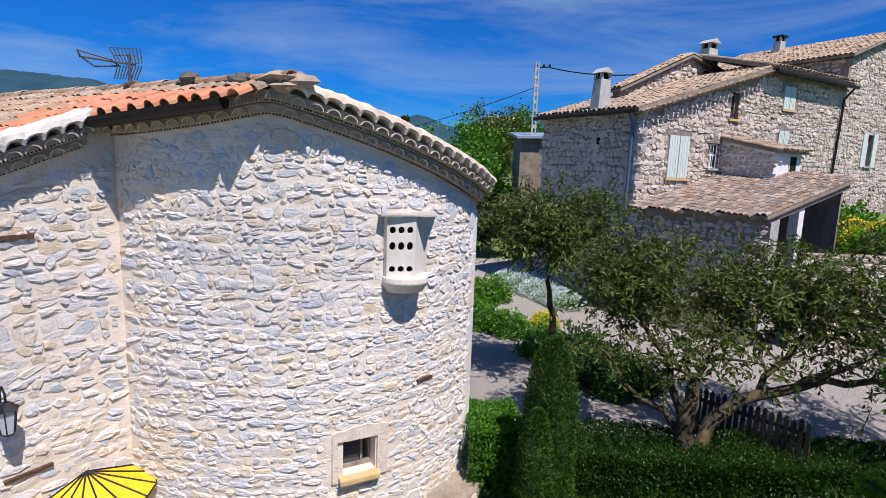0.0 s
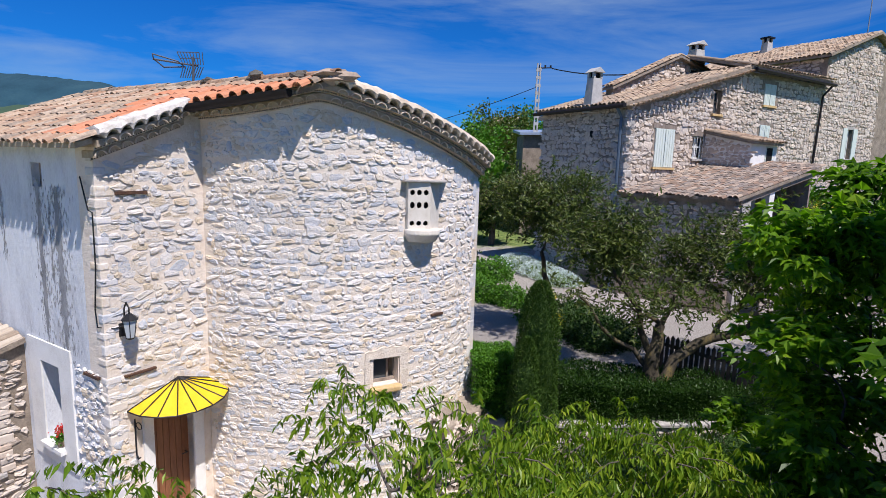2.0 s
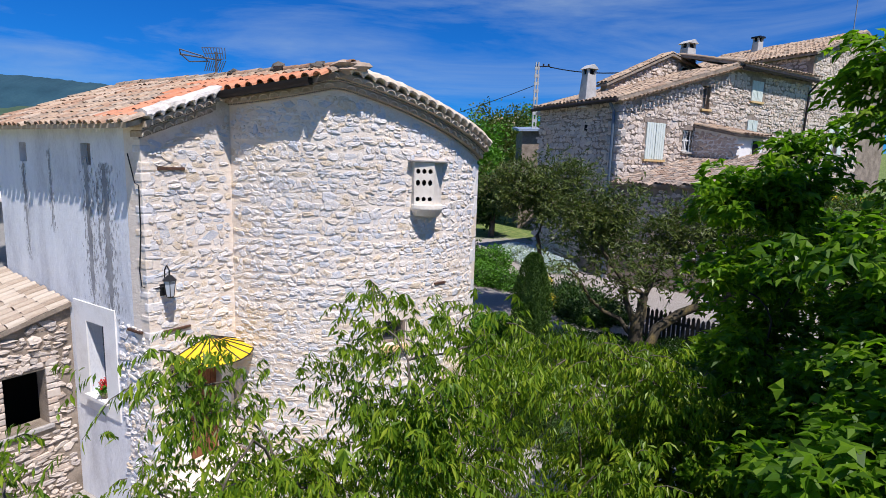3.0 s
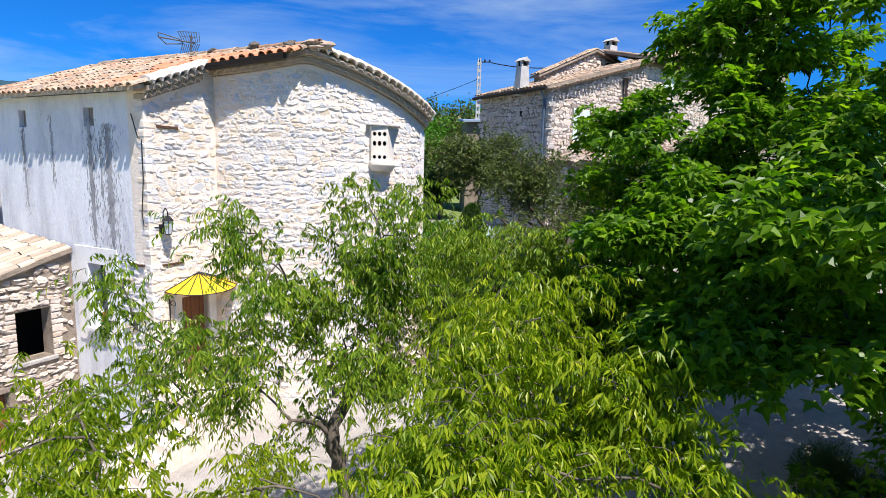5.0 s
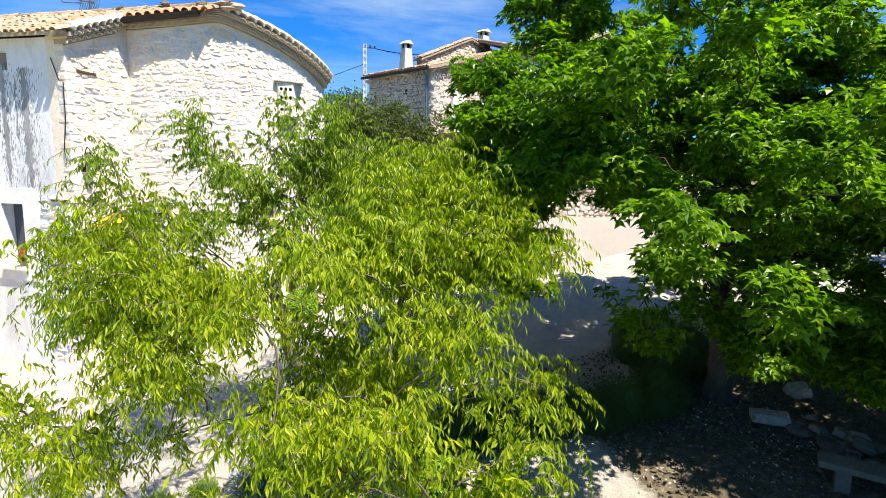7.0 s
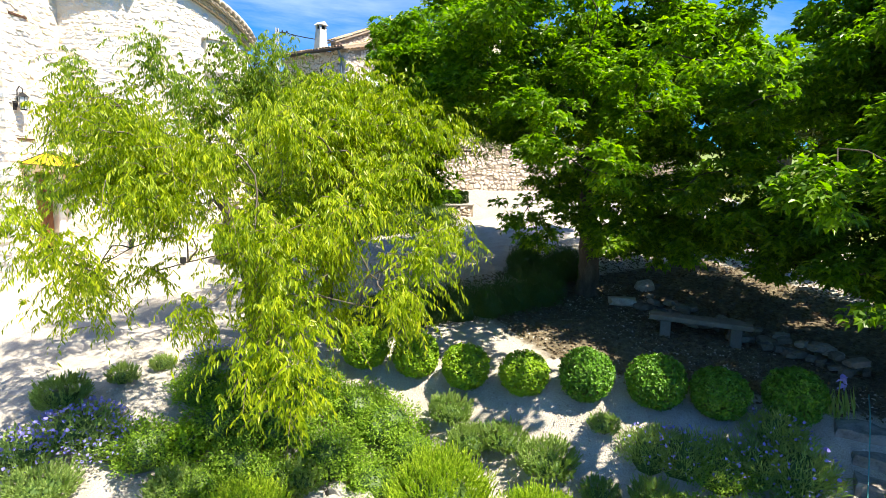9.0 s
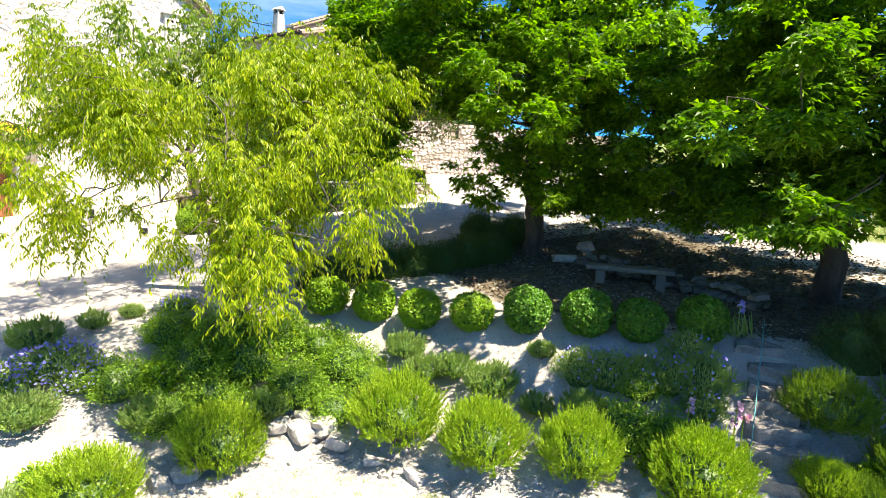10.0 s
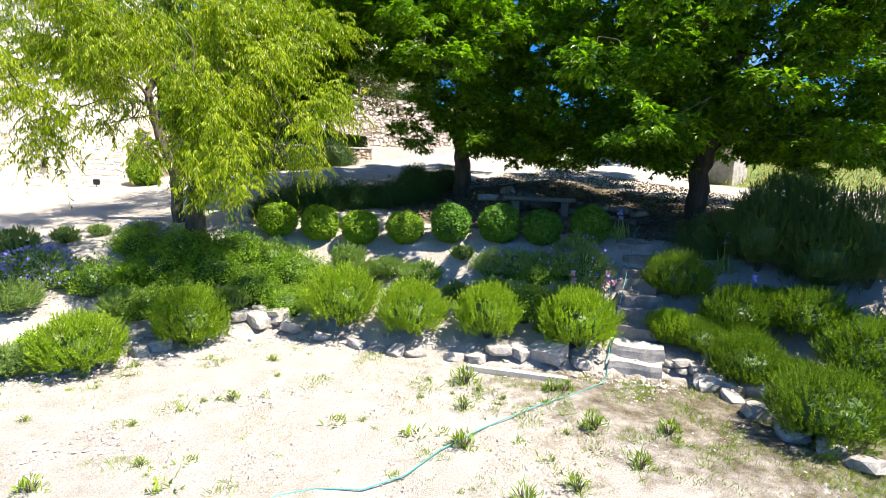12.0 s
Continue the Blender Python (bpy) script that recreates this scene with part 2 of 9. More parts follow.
M_FAR = mat("far woodland", [(0.03, 0.06, 0.03), (0.05, 0.09, 0.05), (0.08, 0.12, 0.07)], 0.02, 0.95, 0, 30)
# distance haze is put into the mountain's blue base colour
M_FARMT = mat("haze-tinted far mountain", [(0.010, 0.040, 0.060), (0.018, 0.060, 0.085), (0.030, 0.080, 0.10)], 0.008, 1.0, 0, 20)


# ---- mesh helpers ----
class Mesh:
    """Collects vertices and faces for one mesh."""

    def __init__(self):
        self.v, self.f = [], []

    def add(self, vs, fs):
        k = len(self.v)
        self.v.extend(tuple(p) for p in vs)
        self.f.extend(tuple(i + k for i in f) for f in fs)
        return self

    def hexa(self, p):
        """Eight corners: four below, four above, both rounds the same way."""
        return self.add(p, [(3, 2, 1, 0), (4, 5, 6, 7), (0, 1, 5, 4), (1, 2, 6, 5), (2, 3, 7, 6), (3, 0, 4, 7)])

    def box(self, o, ex, ey, ez):
        o, ex, ey, ez = Vector(o), Vector(ex), Vector(ey), Vector(ez)
        q = [o, o + ex, o + ex + ey, o + ey]
        return self.hexa(q + [p + ez for p in q])

    def block(self, x0, x1, y0, y1, z0, z1):
        return self.box((x0, y0, z0), (x1 - x0, 0, 0), (0, y1 - y0, 0), (0, 0, z1 - z0))

    def tube(self, pts, radii, n=8, cap=True):
        pts = [Vector(p) for p in pts]
        if not hasattr(radii, "__len__"):
            radii = [radii] * len(pts)
        rings, ref = [], None
        for i, p in enumerate(pts):
            d = (pts[min(i + 1, len(pts) - 1)] - pts[max(i - 1, 0)]).normalized()
            if ref is None:
                ref = d.orthogonal().normalized()
            ref = (ref - d * ref.dot(d)).normalized()
            w = d.cross(ref)
            rings.append([p + (ref * math.cos(2 * math.pi * j / n) + w * math.sin(2 * math.pi * j / n)) * radii[i] for j in range(n)])
        vs = [p for r in rings for p in r]
        fs = [(i * n + j, i * n + (j + 1) % n, (i + 1) * n + (j + 1) % n, (i + 1) * n + j) for i in range(len(pts) - 1) for j in range(n)]
        if cap:
            fs += [tuple(range(n - 1, -1, -1)), tuple((len(pts) - 1) * n + j for j in range(n))]
        return self.add(vs, fs)

    def ball(self, c, r, nu=10, nv=6, wob=0.0, sq=(1, 1, 1), seed=0):
        vs, fs = [], []
        for i in range(nv + 1):
            for j in range(nu):
                th, ph = math.pi * i / nv, 2 * math.pi * j / nu
                d = Vector((math.sin(th) * math.cos(ph), math.sin(th) * math.sin(ph), math.cos(th)))
                k = 1 + wob * noise.noise(d * 1.7 + Vector((seed * 7.3, seed * 3.1, 0)))
                vs.append(Vector(c) + Vector((d.x * sq[0], d.y * sq[1], d.z * sq[2])) * r * k)
        for i in range(nv):
            for j in range(nu):
                fs.append((i * nu + j, (i + 1) * nu + j, (i + 1) * nu + (j + 1) % nu, i * nu + (j + 1) % nu))
        return self.add(vs, fs)


BASE = {}


def thing(name, loc=(0, 0, 0), label="", category="", group="", kind=""):
    """An Empty at the base of a thing."""
    ob = new(name)
    ob.empty_display_size = 0.2
    ob.location = loc
    BASE[ob] = Vector(loc)
    return tagged(ob, label, category, group, kind)


def data_of(name, vs, fs, material, smooth=False):
    me = bpy.data.meshes.new(name)
    me.from_pydata([tuple(p) for p in vs], [], fs)
    me.materials.append(material)
    if smooth:
        me.shade_smooth()
    return me


def welded(m):
    """The same mesh with touching slabs joined at their shared corners."""
    keys, order, vs = {}, [], []
    for p in m.v:
        k = tuple(round(c, 3) for c in p)
        if k not in keys:
            keys[k] = len(vs)
            vs.append(p)
        order.append(keys[k])
    out, seen = Mesh(), {}
    for f in m.f:
        g = tuple(order[i] for i in f)
        seen.setdefault(tuple(sorted(g)), []).append(g)
    out.v, out.f = vs, [g[0] for g in seen.values() if len(g) == 1 and len(set(g[0])) == len(g[0])]
    return out


def part(name, m, material, parent=None, label="", kind="", smooth=False, bevel=0.0, category="", group="", weld=False):
    """One mesh object, under a thing or part, or on its own. m: a Mesh in world places."""
    base = BASE[parent] if parent else Vector((0, 0, 0))
    m = welded(m) if weld else m
    ob = new(name, data_of(name, [Vector(p) - base for p in m.v], m.f, material, smooth))
    if parent:
        ob.parent = parent
    BASE[ob] = base
    if bevel:
        mod = ob.modifiers.new("bevel", "BEVEL")
        mod.width, mod.segments, mod.limit_method = bevel, 2, "ANGLE"
    return tagged(ob, label, category, group, kind)


def fast_mesh(name, V, F, material):
    """A mesh out of numpy arrays of vertices and of faces with equal corner counts."""
    me = bpy.data.meshes.new(name)
    k = F.shape[1]
    me.vertices.add(len(V))
    me.vertices.foreach_set("co", np.ascontiguousarray(V, dtype=np.float32).ravel())
    me.loops.add(F.size)
    me.loops.foreach_set("vertex_index", np.ascontiguousarray(F, dtype=np.int32).ravel())
    me.polygons.add(len(F))
    me.polygons.foreach_set("loop_start", np.arange(0, F.size, k, dtype=np.int32))
    me.polygons.foreach_set("loop_total", np.full(len(F), k, dtype=np.int32))
    me.update(calc_edges=True)
    me.shade_flat()
    me.materials.append(material)
    return me


def part_np(name, V, F, material, parent=None, label="", kind="", category=""):
    base = BASE[parent] if parent else Vector((0, 0, 0))
    ob = new(name, fast_mesh(name, V - np.array(base), F, material))
    if parent:
        ob.parent = parent
    BASE[ob] = base
    return tagged(ob, label, category, "", kind)


# ---- the lie of the land ----
ROCKLINE = [(-40, -6.5), (-3, -3.4), (-0.3, -3.0), (1.3, -3.3), (2.3, -5.0), (3.7, -6.6), (5.3, -8.1), (6.5, -9.6), (8, -12), (11, -20), (16, -60)]


def ss(a, b, x):
    t = np.clip((x - a) / (b - a), 0, 1)
    return t * t * (3 - 2 * t)


def rock_side(x, y):
    """Metres behind (+) or before (-) the line of rocks at the lawn's edge."""
    x, y = np.asarray(x, float), np.asarray(y, float)
    best, sign = np.full(x.shape, 1e9), np.ones(x.shape)
    for (x0, y0), (x1, y1) in zip(ROCKLINE, ROCKLINE[1:]):
        dx, dy = x1 - x0, y1 - y0
        k = np.clip(((x - x0) * dx + (y - y0) * dy) / (dx * dx + dy * dy), 0, 1)
        qx, qy = x - x0 - k * dx, y - y0 - k * dy
        d = np.hypot(qx, qy)
        hit = d < best
        best = np.where(hit, d, best)
        sign = np.where(hit, np.where(dx * qy - dy * qx > 0, 1, -1), sign)
    return best * sign


def land(x, y):
    x, y = np.asarray(x, float), np.asarray(y, float)
    plane = 1.65 + 0.095 * np.clip(x, -9, 20) + 0.093 * np.clip(y, -12, 13)
    d = rock_side(x, y)
    z = 0.22 * ss(0, 0.3, d) + (plane - 0.22) * ss(0.1, 3.3, d)
    w = ss(-0.15, 0.15, y - (9.25 + 0.08 * (x - 1))) * (1 - ss(9.5, 11, x)) * ss(0.2, 1.0, x)
    z = z + (4.35 - z) * np.maximum(w, ss(12, 16, y))
    far = np.hypot(x - 5, y - 5)
    z = z + 0.03 * np.clip(y - 18, 0, 60) + 0.05 * np.clip(y - 60, 0, 400) * ss(0, 60, y - 40) + 0.09 * np.clip(x - 18, 0, 60)
    return z - 0.02 * np.clip(far - 200, 0, 300)


def on(x, y, dz=0.0):
    return Vector((x, y, float(land(x, y)) + dz))


# ---- ground ----
def axis(a, b, step, far):
    mid = list(np.arange(a, b + 1e-6, step))
    out, s = [], step
    while (out[-1] if out else b) < far:
        s *= 1.22
        out.append((out[-1] if out else b) + s)
    low, s = [], step
    while (low[-1] if low else a) > -far:
        s *= 1.22
        low.append((low[-1] if low else a) - s)
    return np.array(low[::-1] + mid + out)


def ground_material():
    m = bpy.data.materials.new("ground of gravel, dust and grass")
    m.use_nodes = True
    n, l = m.node_tree.nodes, m.node_tree.links
    b = n["Principled BSDF"]
    co = n.new("ShaderNodeTexCoord").outputs["Object"]
    at = n.new("ShaderNodeAttribute")
    at.attribute_name = "zone"
    sep = n.new("ShaderNodeSeparateColor")
    l.new(at.outputs["Color"], sep.inputs["Color"])

    def nz(scale, detail=8, rough=0.65):
        q = n.new("ShaderNodeTexNoise")
        q.inputs["Scale"].default_value, q.inputs["Detail"].default_value, q.inputs["Roughness"].default_value = scale, detail, rough
        l.new(co, q.inputs["Vector"])
        return q.outputs["Fac"]

    def ramp(fac, cols, a=0.3, c=0.7):
        r = n.new("ShaderNodeValToRGB")
        el = r.color_ramp.elements
        while len(el) < len(cols):
            el.new(0.5)
        for i, k in enumerate(cols):
            el[i].position, el[i].color = a + (c - a) * i / (len(cols) - 1), (*k, 1)
        l.new(fac, r.inputs["Fac"])
        return r.outputs["Color"]

    def mix(f, a, c):
        q = n.new("ShaderNodeMix")
        q.data_type = "RGBA"
        l.new(f, q.inputs["Factor"])
        l.new(a, q.inputs["A"])
        l.new(c, q.inputs["B"])
        return q.outputs["Result"]

    def edge(weight, scale, low=0.42, high=0.58):
        q = n.new("ShaderNodeMath")
        q.operation = "MULTIPLY_ADD"
        l.new(nz(scale), q.inputs[0])
        q.inputs[1].default_value = 0.7
        k = n.new("ShaderNodeMath")
        k.operation = "SUBTRACT"
        l.new(weight, k.inputs[0])
        k.inputs[1].default_value = 0.35
        l.new(k.outputs[0], q.inputs[2])
        r = n.new("ShaderNodeMapRange")
        r.inputs["From Min"].default_value, r.inputs["From Max"].default_value = low, high
        l.new(q.outputs[0], r.inputs["Value"])
        return r.outputs["Result"]

    dust = ramp(nz(2.3), [(0.30, 0.27, 0.235), (0.47, 0.43, 0.385), (0.58, 0.545, 0.49)])
    peb = ramp(nz(46, 4), [(0.20, 0.18, 0.16), (0.40, 0.365, 0.325), (0.54, 0.50, 0.455)], 0.35, 0.65)
    half = n.new("ShaderNodeValue")
    half.outputs[0].default_value = 0.45
    base = mix(half.outputs[0], dust, peb)
    # soil tone, which also carries the maples' shade where the mask lies beneath them
    soil = ramp(nz(7), [(0.06, 0.047, 0.03), (0.13, 0.105, 0.068), (0.24, 0.20, 0.13)])
    grass = ramp(nz(3.5), [(0.06, 0.11, 0.02), (0.13, 0.19, 0.04), (0.30, 0.30, 0.10)])
    grey = ramp(nz(30, 5), [(0.20, 0.175, 0.15), (0.34, 0.305, 0.27), (0.46, 0.42, 0.38)], 0.35, 0.65)
    col = mix(edge(sep.outputs["Blue"], 1.0), base, grey)
    col = mix(edge(sep.outputs["Green"], 3.6, 0.42, 0.64), col, soil)
    col = mix(edge(sep.outputs["Red"], 1.1), col, grass)
    l.new(col, b.inputs["Base Color"])
    b.inputs["Roughness"].default_value = 0.95
    bp = n.new("ShaderNodeBump")
    bp.inputs["Strength"].default_value, bp.inputs["Distance"].default_value = 1.0, 0.045
    l.new(nz(38, 6), bp.inputs["Height"])
    l.new(bp.outputs["Normal"], b.inputs["Normal"])
    return m


gx, gy = axis(-9, 20, 0.28, 1500), axis(-15, 24, 0.28, 1500)
X, Y = np.meshgrid(gx, gy, indexing="ij")
Zg = land(X, Y)
bump_z = np.array([[noise.noise(Vector((x * 0.9, y * 0.9, 0))) * 0.05 + noise.noise(Vector((x * 2.7, y * 2.7, 3))) * 0.025 for y in gy] for x in gx])
Zg = Zg + bump_z * ss(60, 20, np.hypot(X, Y))
nx_, ny_ = len(gx), len(gy)
idx = np.arange(nx_ * ny_).reshape(nx_, ny_)
Fg = np.stack([idx[:-1, :-1], idx[1:, :-1], idx[1:, 1:], idx[:-1, 1:]], -1).reshape(-1, 4)
ground = part_np("ground", np.stack([X, Y, Zg], -1).reshape(-1, 3), Fg, ground_material(), None, "pale gravel, dust and sloping grassy bank ground", "structure", "ground")
rs = rock_side(X, Y)
meadow = ss(15.5, 18, X - 0.5 * np.abs(Y + 3)) * ss(-9, -5, Y) + ss(24, 34, Y) * 0.9 + ss(30, 40, X) + ss(-14, -22, X) + ss(-22, -30, Y)
# second term: soil under the maples, with their shade put into its tone
patch = (0.32 + 0.30 * ss(0.8, 5.2, X)) * (1 - ss(-0.1, 0.3, rs)) * ss(-16, -12, Y) + ss(1.2, 1.9, rs - 1.9) * ss(4.2, 5.5, X) * ss(-8, -6.5, Y) * (1 - ss(0.6, 1.6, Y)) * (1 - ss(12, 14, X)) * 0.85
zone = np.stack([np.clip(meadow, 0, 1), np.clip(patch, 0, 1), ss(8.0, 9.5, Y - 0.25 * np.clip(X - 9, 0, 6)), np.ones_like(X)], -1).reshape(-1, 4)
ca = ground.data.color_attributes.new("zone", "FLOAT_COLOR", "POINT")
ca.data.foreach_set("color", zone.astype(np.float32).ravel())
ground.data.shade_smooth()

# far hills and mountains


def ridge(name, label, x0, x1, y, base, tops, material, depth=300, seed=1):
    """A long hill whose crest follows a smooth line through a few heights."""
    n = 300
    xs = np.linspace(x0, x1, n)
    hs = np.interp(np.linspace(0, len(tops) - 1, n), range(len(tops)), tops)
    hs = np.convolve(np.pad(hs, 3, mode="edge"), np.ones(7) / 7, "valid")
    rows = []
    for k, (dy, f) in enumerate(((-depth, 0.0), (-depth * 0.6, 0.45), (-depth * 0.25, 0.82), (0, 1.0), (depth, 0.2))):
        z = base + (hs - base) * f
        z = z + np.array([noise.noise(Vector((x * 0.012, k * 0.7, seed))) * 9 + noise.noise(Vector((x * 0.05, k, seed))) * 3 for x in xs]) * (0.3 + f * 0.7)
        rows.append(np.stack([xs, np.full(n, y + dy), z], -1))
    V = np.concatenate(rows)
    i = np.arange(5 * n).reshape(5, n)
    F = np.stack([i[:-1, :-1], i[:-1, 1:], i[1:, 1:], i[1:, :-1]], -1).reshape(-1, 4)
    ob = part_np(name, V, F, material, None, label, "structure", "hill")
    ob.data.shade_smooth()
    return ob


ridge("backdrop_mountain", "far mountain range tinted blue for haze", -2400, 900, 1700, -20, [190, 200, 205, 205, 208, 212, 216, 225, 238, 245, 245, 240, 232, 222, 208, 188, 165, 148, 130, 122, 115, 108, 108, 160, 117, 114, 108, 112, 105, 100, 98, 95, 92, 90], M_FARMT, 400, 2)
ridge("backdrop_hill", "wooded green hillside in the distance", -900, 700, 700, -20, [66, 68, 64, 52, 40, 30, 28, 36, 32, 34], M_FAR, 250, 4)

# ---- the near stone house ----
HC = Vector((-4.93, 6.27))
HU, HV = Vector((0.5, 0.866)), Vector((-0.866, 0.5))
AC, AR = (5.48, 0.36), 3.7
RIDGE_A, TOP_Z, SL, SR = 2.65, 10.28, 0.405, 0.365


def hp(a, b, z=0.0):
    p = HC + HU * a + HV * b
    return Vector((p.x, p.y, z))


def hdir(a, b, z=0.0):
    p = HU * a + HV * b
    return Vector((p.x, p.y, z))


def wall_top(a):
    return TOP_Z - (SL * (RIDGE_A - a) if a < RIDGE_A else SR * (a - RIDGE_A))


def arc(deg, r=AR):
    t = radians(deg)
    return AC[0] + r * math.cos(t), AC[1] + r * math.sin(t)


ARC0, ARC1 = 185.6, 278.0


def arc_s(s):
    """Place and outward normal at s metres along the round wall from the inner corner."""
    d = ARC0 + math.degrees(s / AR)
    a, b = arc(d)
    t = radians(d)
    return (a, b), (math.cos(t), math.sin(t))


ARC_LEN = AR * radians(ARC1 - ARC0)


def wall_piece(m, outer, thick, z0, z1):
    """Closed slabs along outer [(a, b, na, nb)], from z0 to z1 (numbers or functions of a)."""
    f0 = z0 if callable(z0) else (lambda a: z0)
    f1 = z1 if callable(z1) else (lambda a: z1)
    for (a, b, p, q), (c, d, r, s) in zip(outer, outer[1:]):
        i0, i1 = (a - p * thick, b - q * thick), (c - r * thick, d - s * thick)
        lo = [hp(a, b, f0(a)), hp(c, d, f0(c)), hp(*i1, f0(c)), hp(*i0, f0(a))]
        hi = [hp(a, b, f1(a)), hp(c, d, f1(c)), hp(*i1, f1(c)), hp(*i0, f1(a))]
        m.hexa(lo + hi)


def arc_path(s0, s1, step=0.24):
    n = max(1, int(math.ceil((s1 - s0) / step)))
    out = []
    for i in range(n + 1):
        (a, b), (p, q) = arc_s(s0 + (s1 - s0) * i / n)
        out.append((a, b, p, q))
    return out


house = thing("stone_house", hp(2.5, 2.5, 0.8), "old rubble-stone farmhouse with a rounded corner and canal-tile roof", "house")
WIN_S, WIN_Z = (3.18, 3.68), (5.17, 5.70)
LOW_S, LOW_Z = (4.05, 4.62), (1.0, 3.45)
m = Mesh()
wall_piece(m, arc_path(0, WIN_S[0]), 0.5, 0.6, lambda a: wall_top(a) + 0.25)
wall_piece(m, arc_path(*WIN_S), 0.5, 0.6, WIN_Z[0])
wall_piece(m, arc_path(*WIN_S), 0.5, WIN_Z[1], lambda a: wall_top(a) + 0.25)
wall_piece(m, arc_path(WIN_S[1], LOW_S[0]), 0.5, 0.6, lambda a: wall_top(a) + 0.25)
wall_piece(m, arc_path(*LOW_S), 0.5, LOW_Z[1], lambda a: wall_top(a) + 0.25)
wall_piece(m, arc_path(LOW_S[1], ARC_LEN), 0.5, 0.6, lambda a: wall_top(a) + 0.25)
round_wall = part("round_wall", m, M_MORTAR, house, "curved rubble wall pointed with cream lime mortar", weld=True)
DOOR_A, DOOR_Z = (0.68, 1.42), (2.88, 4.92)
m = Mesh()
fl = lambda a0, a1: [(a0, 0, 0, -1), (a1, 0, 0, -1)]
wall_piece(m, fl(0, DOOR_A[0]), 0.5, 0.6, lambda a: wall_top(a) + 0.25)
wall_piece(m, fl(*DOOR_A), 0.5, 0.6, DOOR_Z[0])
wall_piece(m, fl(*DOOR_A), 0.5, DOOR_Z[1], lambda a: wall_top(a) + 0.25)
wall_piece(m, fl(DOOR_A[1], 2.05), 0.5, 0.6, lambda a: wall_top(a) + 0.25)
front_wall = part("front_wall", m, M_MORTAR, house, "straight rubble wall with pinkish lime pointing", weld=True)


def left_piece(m, b0, b1, z0, z1, out=0.0, thick=0.5):
    m.hexa([hp(-out, b0, z0), hp(-out, b1, z0), hp(thick, b1, z0), hp(thick, b0, z0), hp(-out, b0, z1), hp(-out, b1, z1), hp(thick, b1, z1), hp(thick, b0, z1)])


LB = 5.75
m = Mesh()
zt = wall_top(0) + 0.2
left_piece(m, 0.5, 1.55, 0.6, zt)
left_piece(m, 1.55, 2.22, 0.6, 4.1)
left_piece(m, 1.55, 2.22, 5.62, 8.72)
left_piece(m, 1.55, 1.66, 8.72, zt), left_piece(m, 2.02, 2.22, 8.72, zt), left_piece(m, 1.66, 2.02, 9.12, zt)
left_piece(m, 2.22, 4.3, 0.6, zt)
left_piece(m, 4.3, 4.62, 0.6, 8.72), left_piece(m, 4.3, 4.62, 9.12, zt)
left_piece(m, 4.62, LB, 0.6, zt)
side_wall = part("side_wall", m, M_RENDER, house, "grey roughcast render with dark damp streaks", weld=True)
m = Mesh()
m.hexa([hp(*p, 0.6) for p in ((5.3, -3.3), (6.0, -3.3), (6.0, LB), (5.5, LB))] + [hp(*p, wall_top(6) + 0.2) for p in ((5.3, -3.3), (6.0, -3.3), (6.0, LB), (5.5, LB))])
part("rear_side_wall", m, M_MORTAR, house)
m = Mesh()
q = [(0.5, LB - 0.5), (0.5, LB), (RIDGE_A, LB), (6.0, LB), (6.0, LB - 0.5), (RIDGE_A, LB - 0.5)]
m.add([hp(*p, 0.6) for p in q] + [hp(*p, wall_top(p[0]) + 0.2) for p in q], [(0, 1, 2, 3, 4, 5), (6, 7, 8, 9, 10, 11)] + [(i, (i + 1) % 6, (i + 1) % 6 + 6, i + 6) for i in range(6)])
part("back_wall", m, M_MORTAR, house)

# damp streaks: thin coats of darker render running down from the eave
RS = random.Random(8)
for b, w, z0, z1 in ((1.86, 0.17, 6.1, 8.85), (1.22, 0.24, 6.0, 8.75), (3.3, 0.07, 7.6, 9.0), (4.5, 0.08, 6.9, 8.72), (1.5, 0.05, 7.0, 8.4)):
    m = Mesh()
    n = 60
    ed = [(b + 0.03 * noise.noise(Vector((i * 0.17, b * 9, 0))), w * (0.75 + 0.7 * noise.noise(Vector((i * 0.45, b * 7, 3)))) * min(1, 0.35 + i / 14, (n - i) / 9 + 0.1), z1 + (z0 - z1) * i / n) for i in range(n + 1)]
    vs = [hp(-0.005, e[0] - e[1] / 2, e[2]) for e in ed] + [hp(-0.005, e[0] + e[1] / 2, e[2]) for e in ed]
    m.add(vs, [(i, i + 1, n + 2 + i, n + 1 + i) for i in range(n)])
    for _ in range(int(900 * w * (z1 - z0))):
        fb, fz = b + RS.gauss(0, w * 0.75), RS.uniform(z0 - 0.3, z1)
        fw, fh = RS.uniform(0.004, 0.016), RS.uniform(0.015, 0.08)
        m.add([hp(-0.006, fb - fw, fz), hp(-0.006, fb + fw * 0.3, fz - fh), hp(-0.006, fb + fw, fz + fh * 0.2), hp(-0.006, fb, fz + fh)], [(0, 1, 2, 3)])
    part("damp_streak", m, M_STAIN, side_wall, "dark vertical damp streak in the render")

# black floor added inside, unseen, to keep the rooms dark
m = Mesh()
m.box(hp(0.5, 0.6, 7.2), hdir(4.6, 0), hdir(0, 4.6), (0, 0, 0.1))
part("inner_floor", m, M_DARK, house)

# lower window surround on the side wall, with its deep white reveal
m = Mesh()
left_piece(m, 1.12, 1.55, 3.75, 6.0, 0.03, 0.0), left_piece(m, 2.22, 2.68, 3.75, 6.0, 0.03, 0.0)
left_piece(m, 1.55, 2.22, 5.62, 6.0, 0.03, 0.0), left_piece(m, 1.55, 2.22, 3.75, 4.1, 0.03, 0.0)
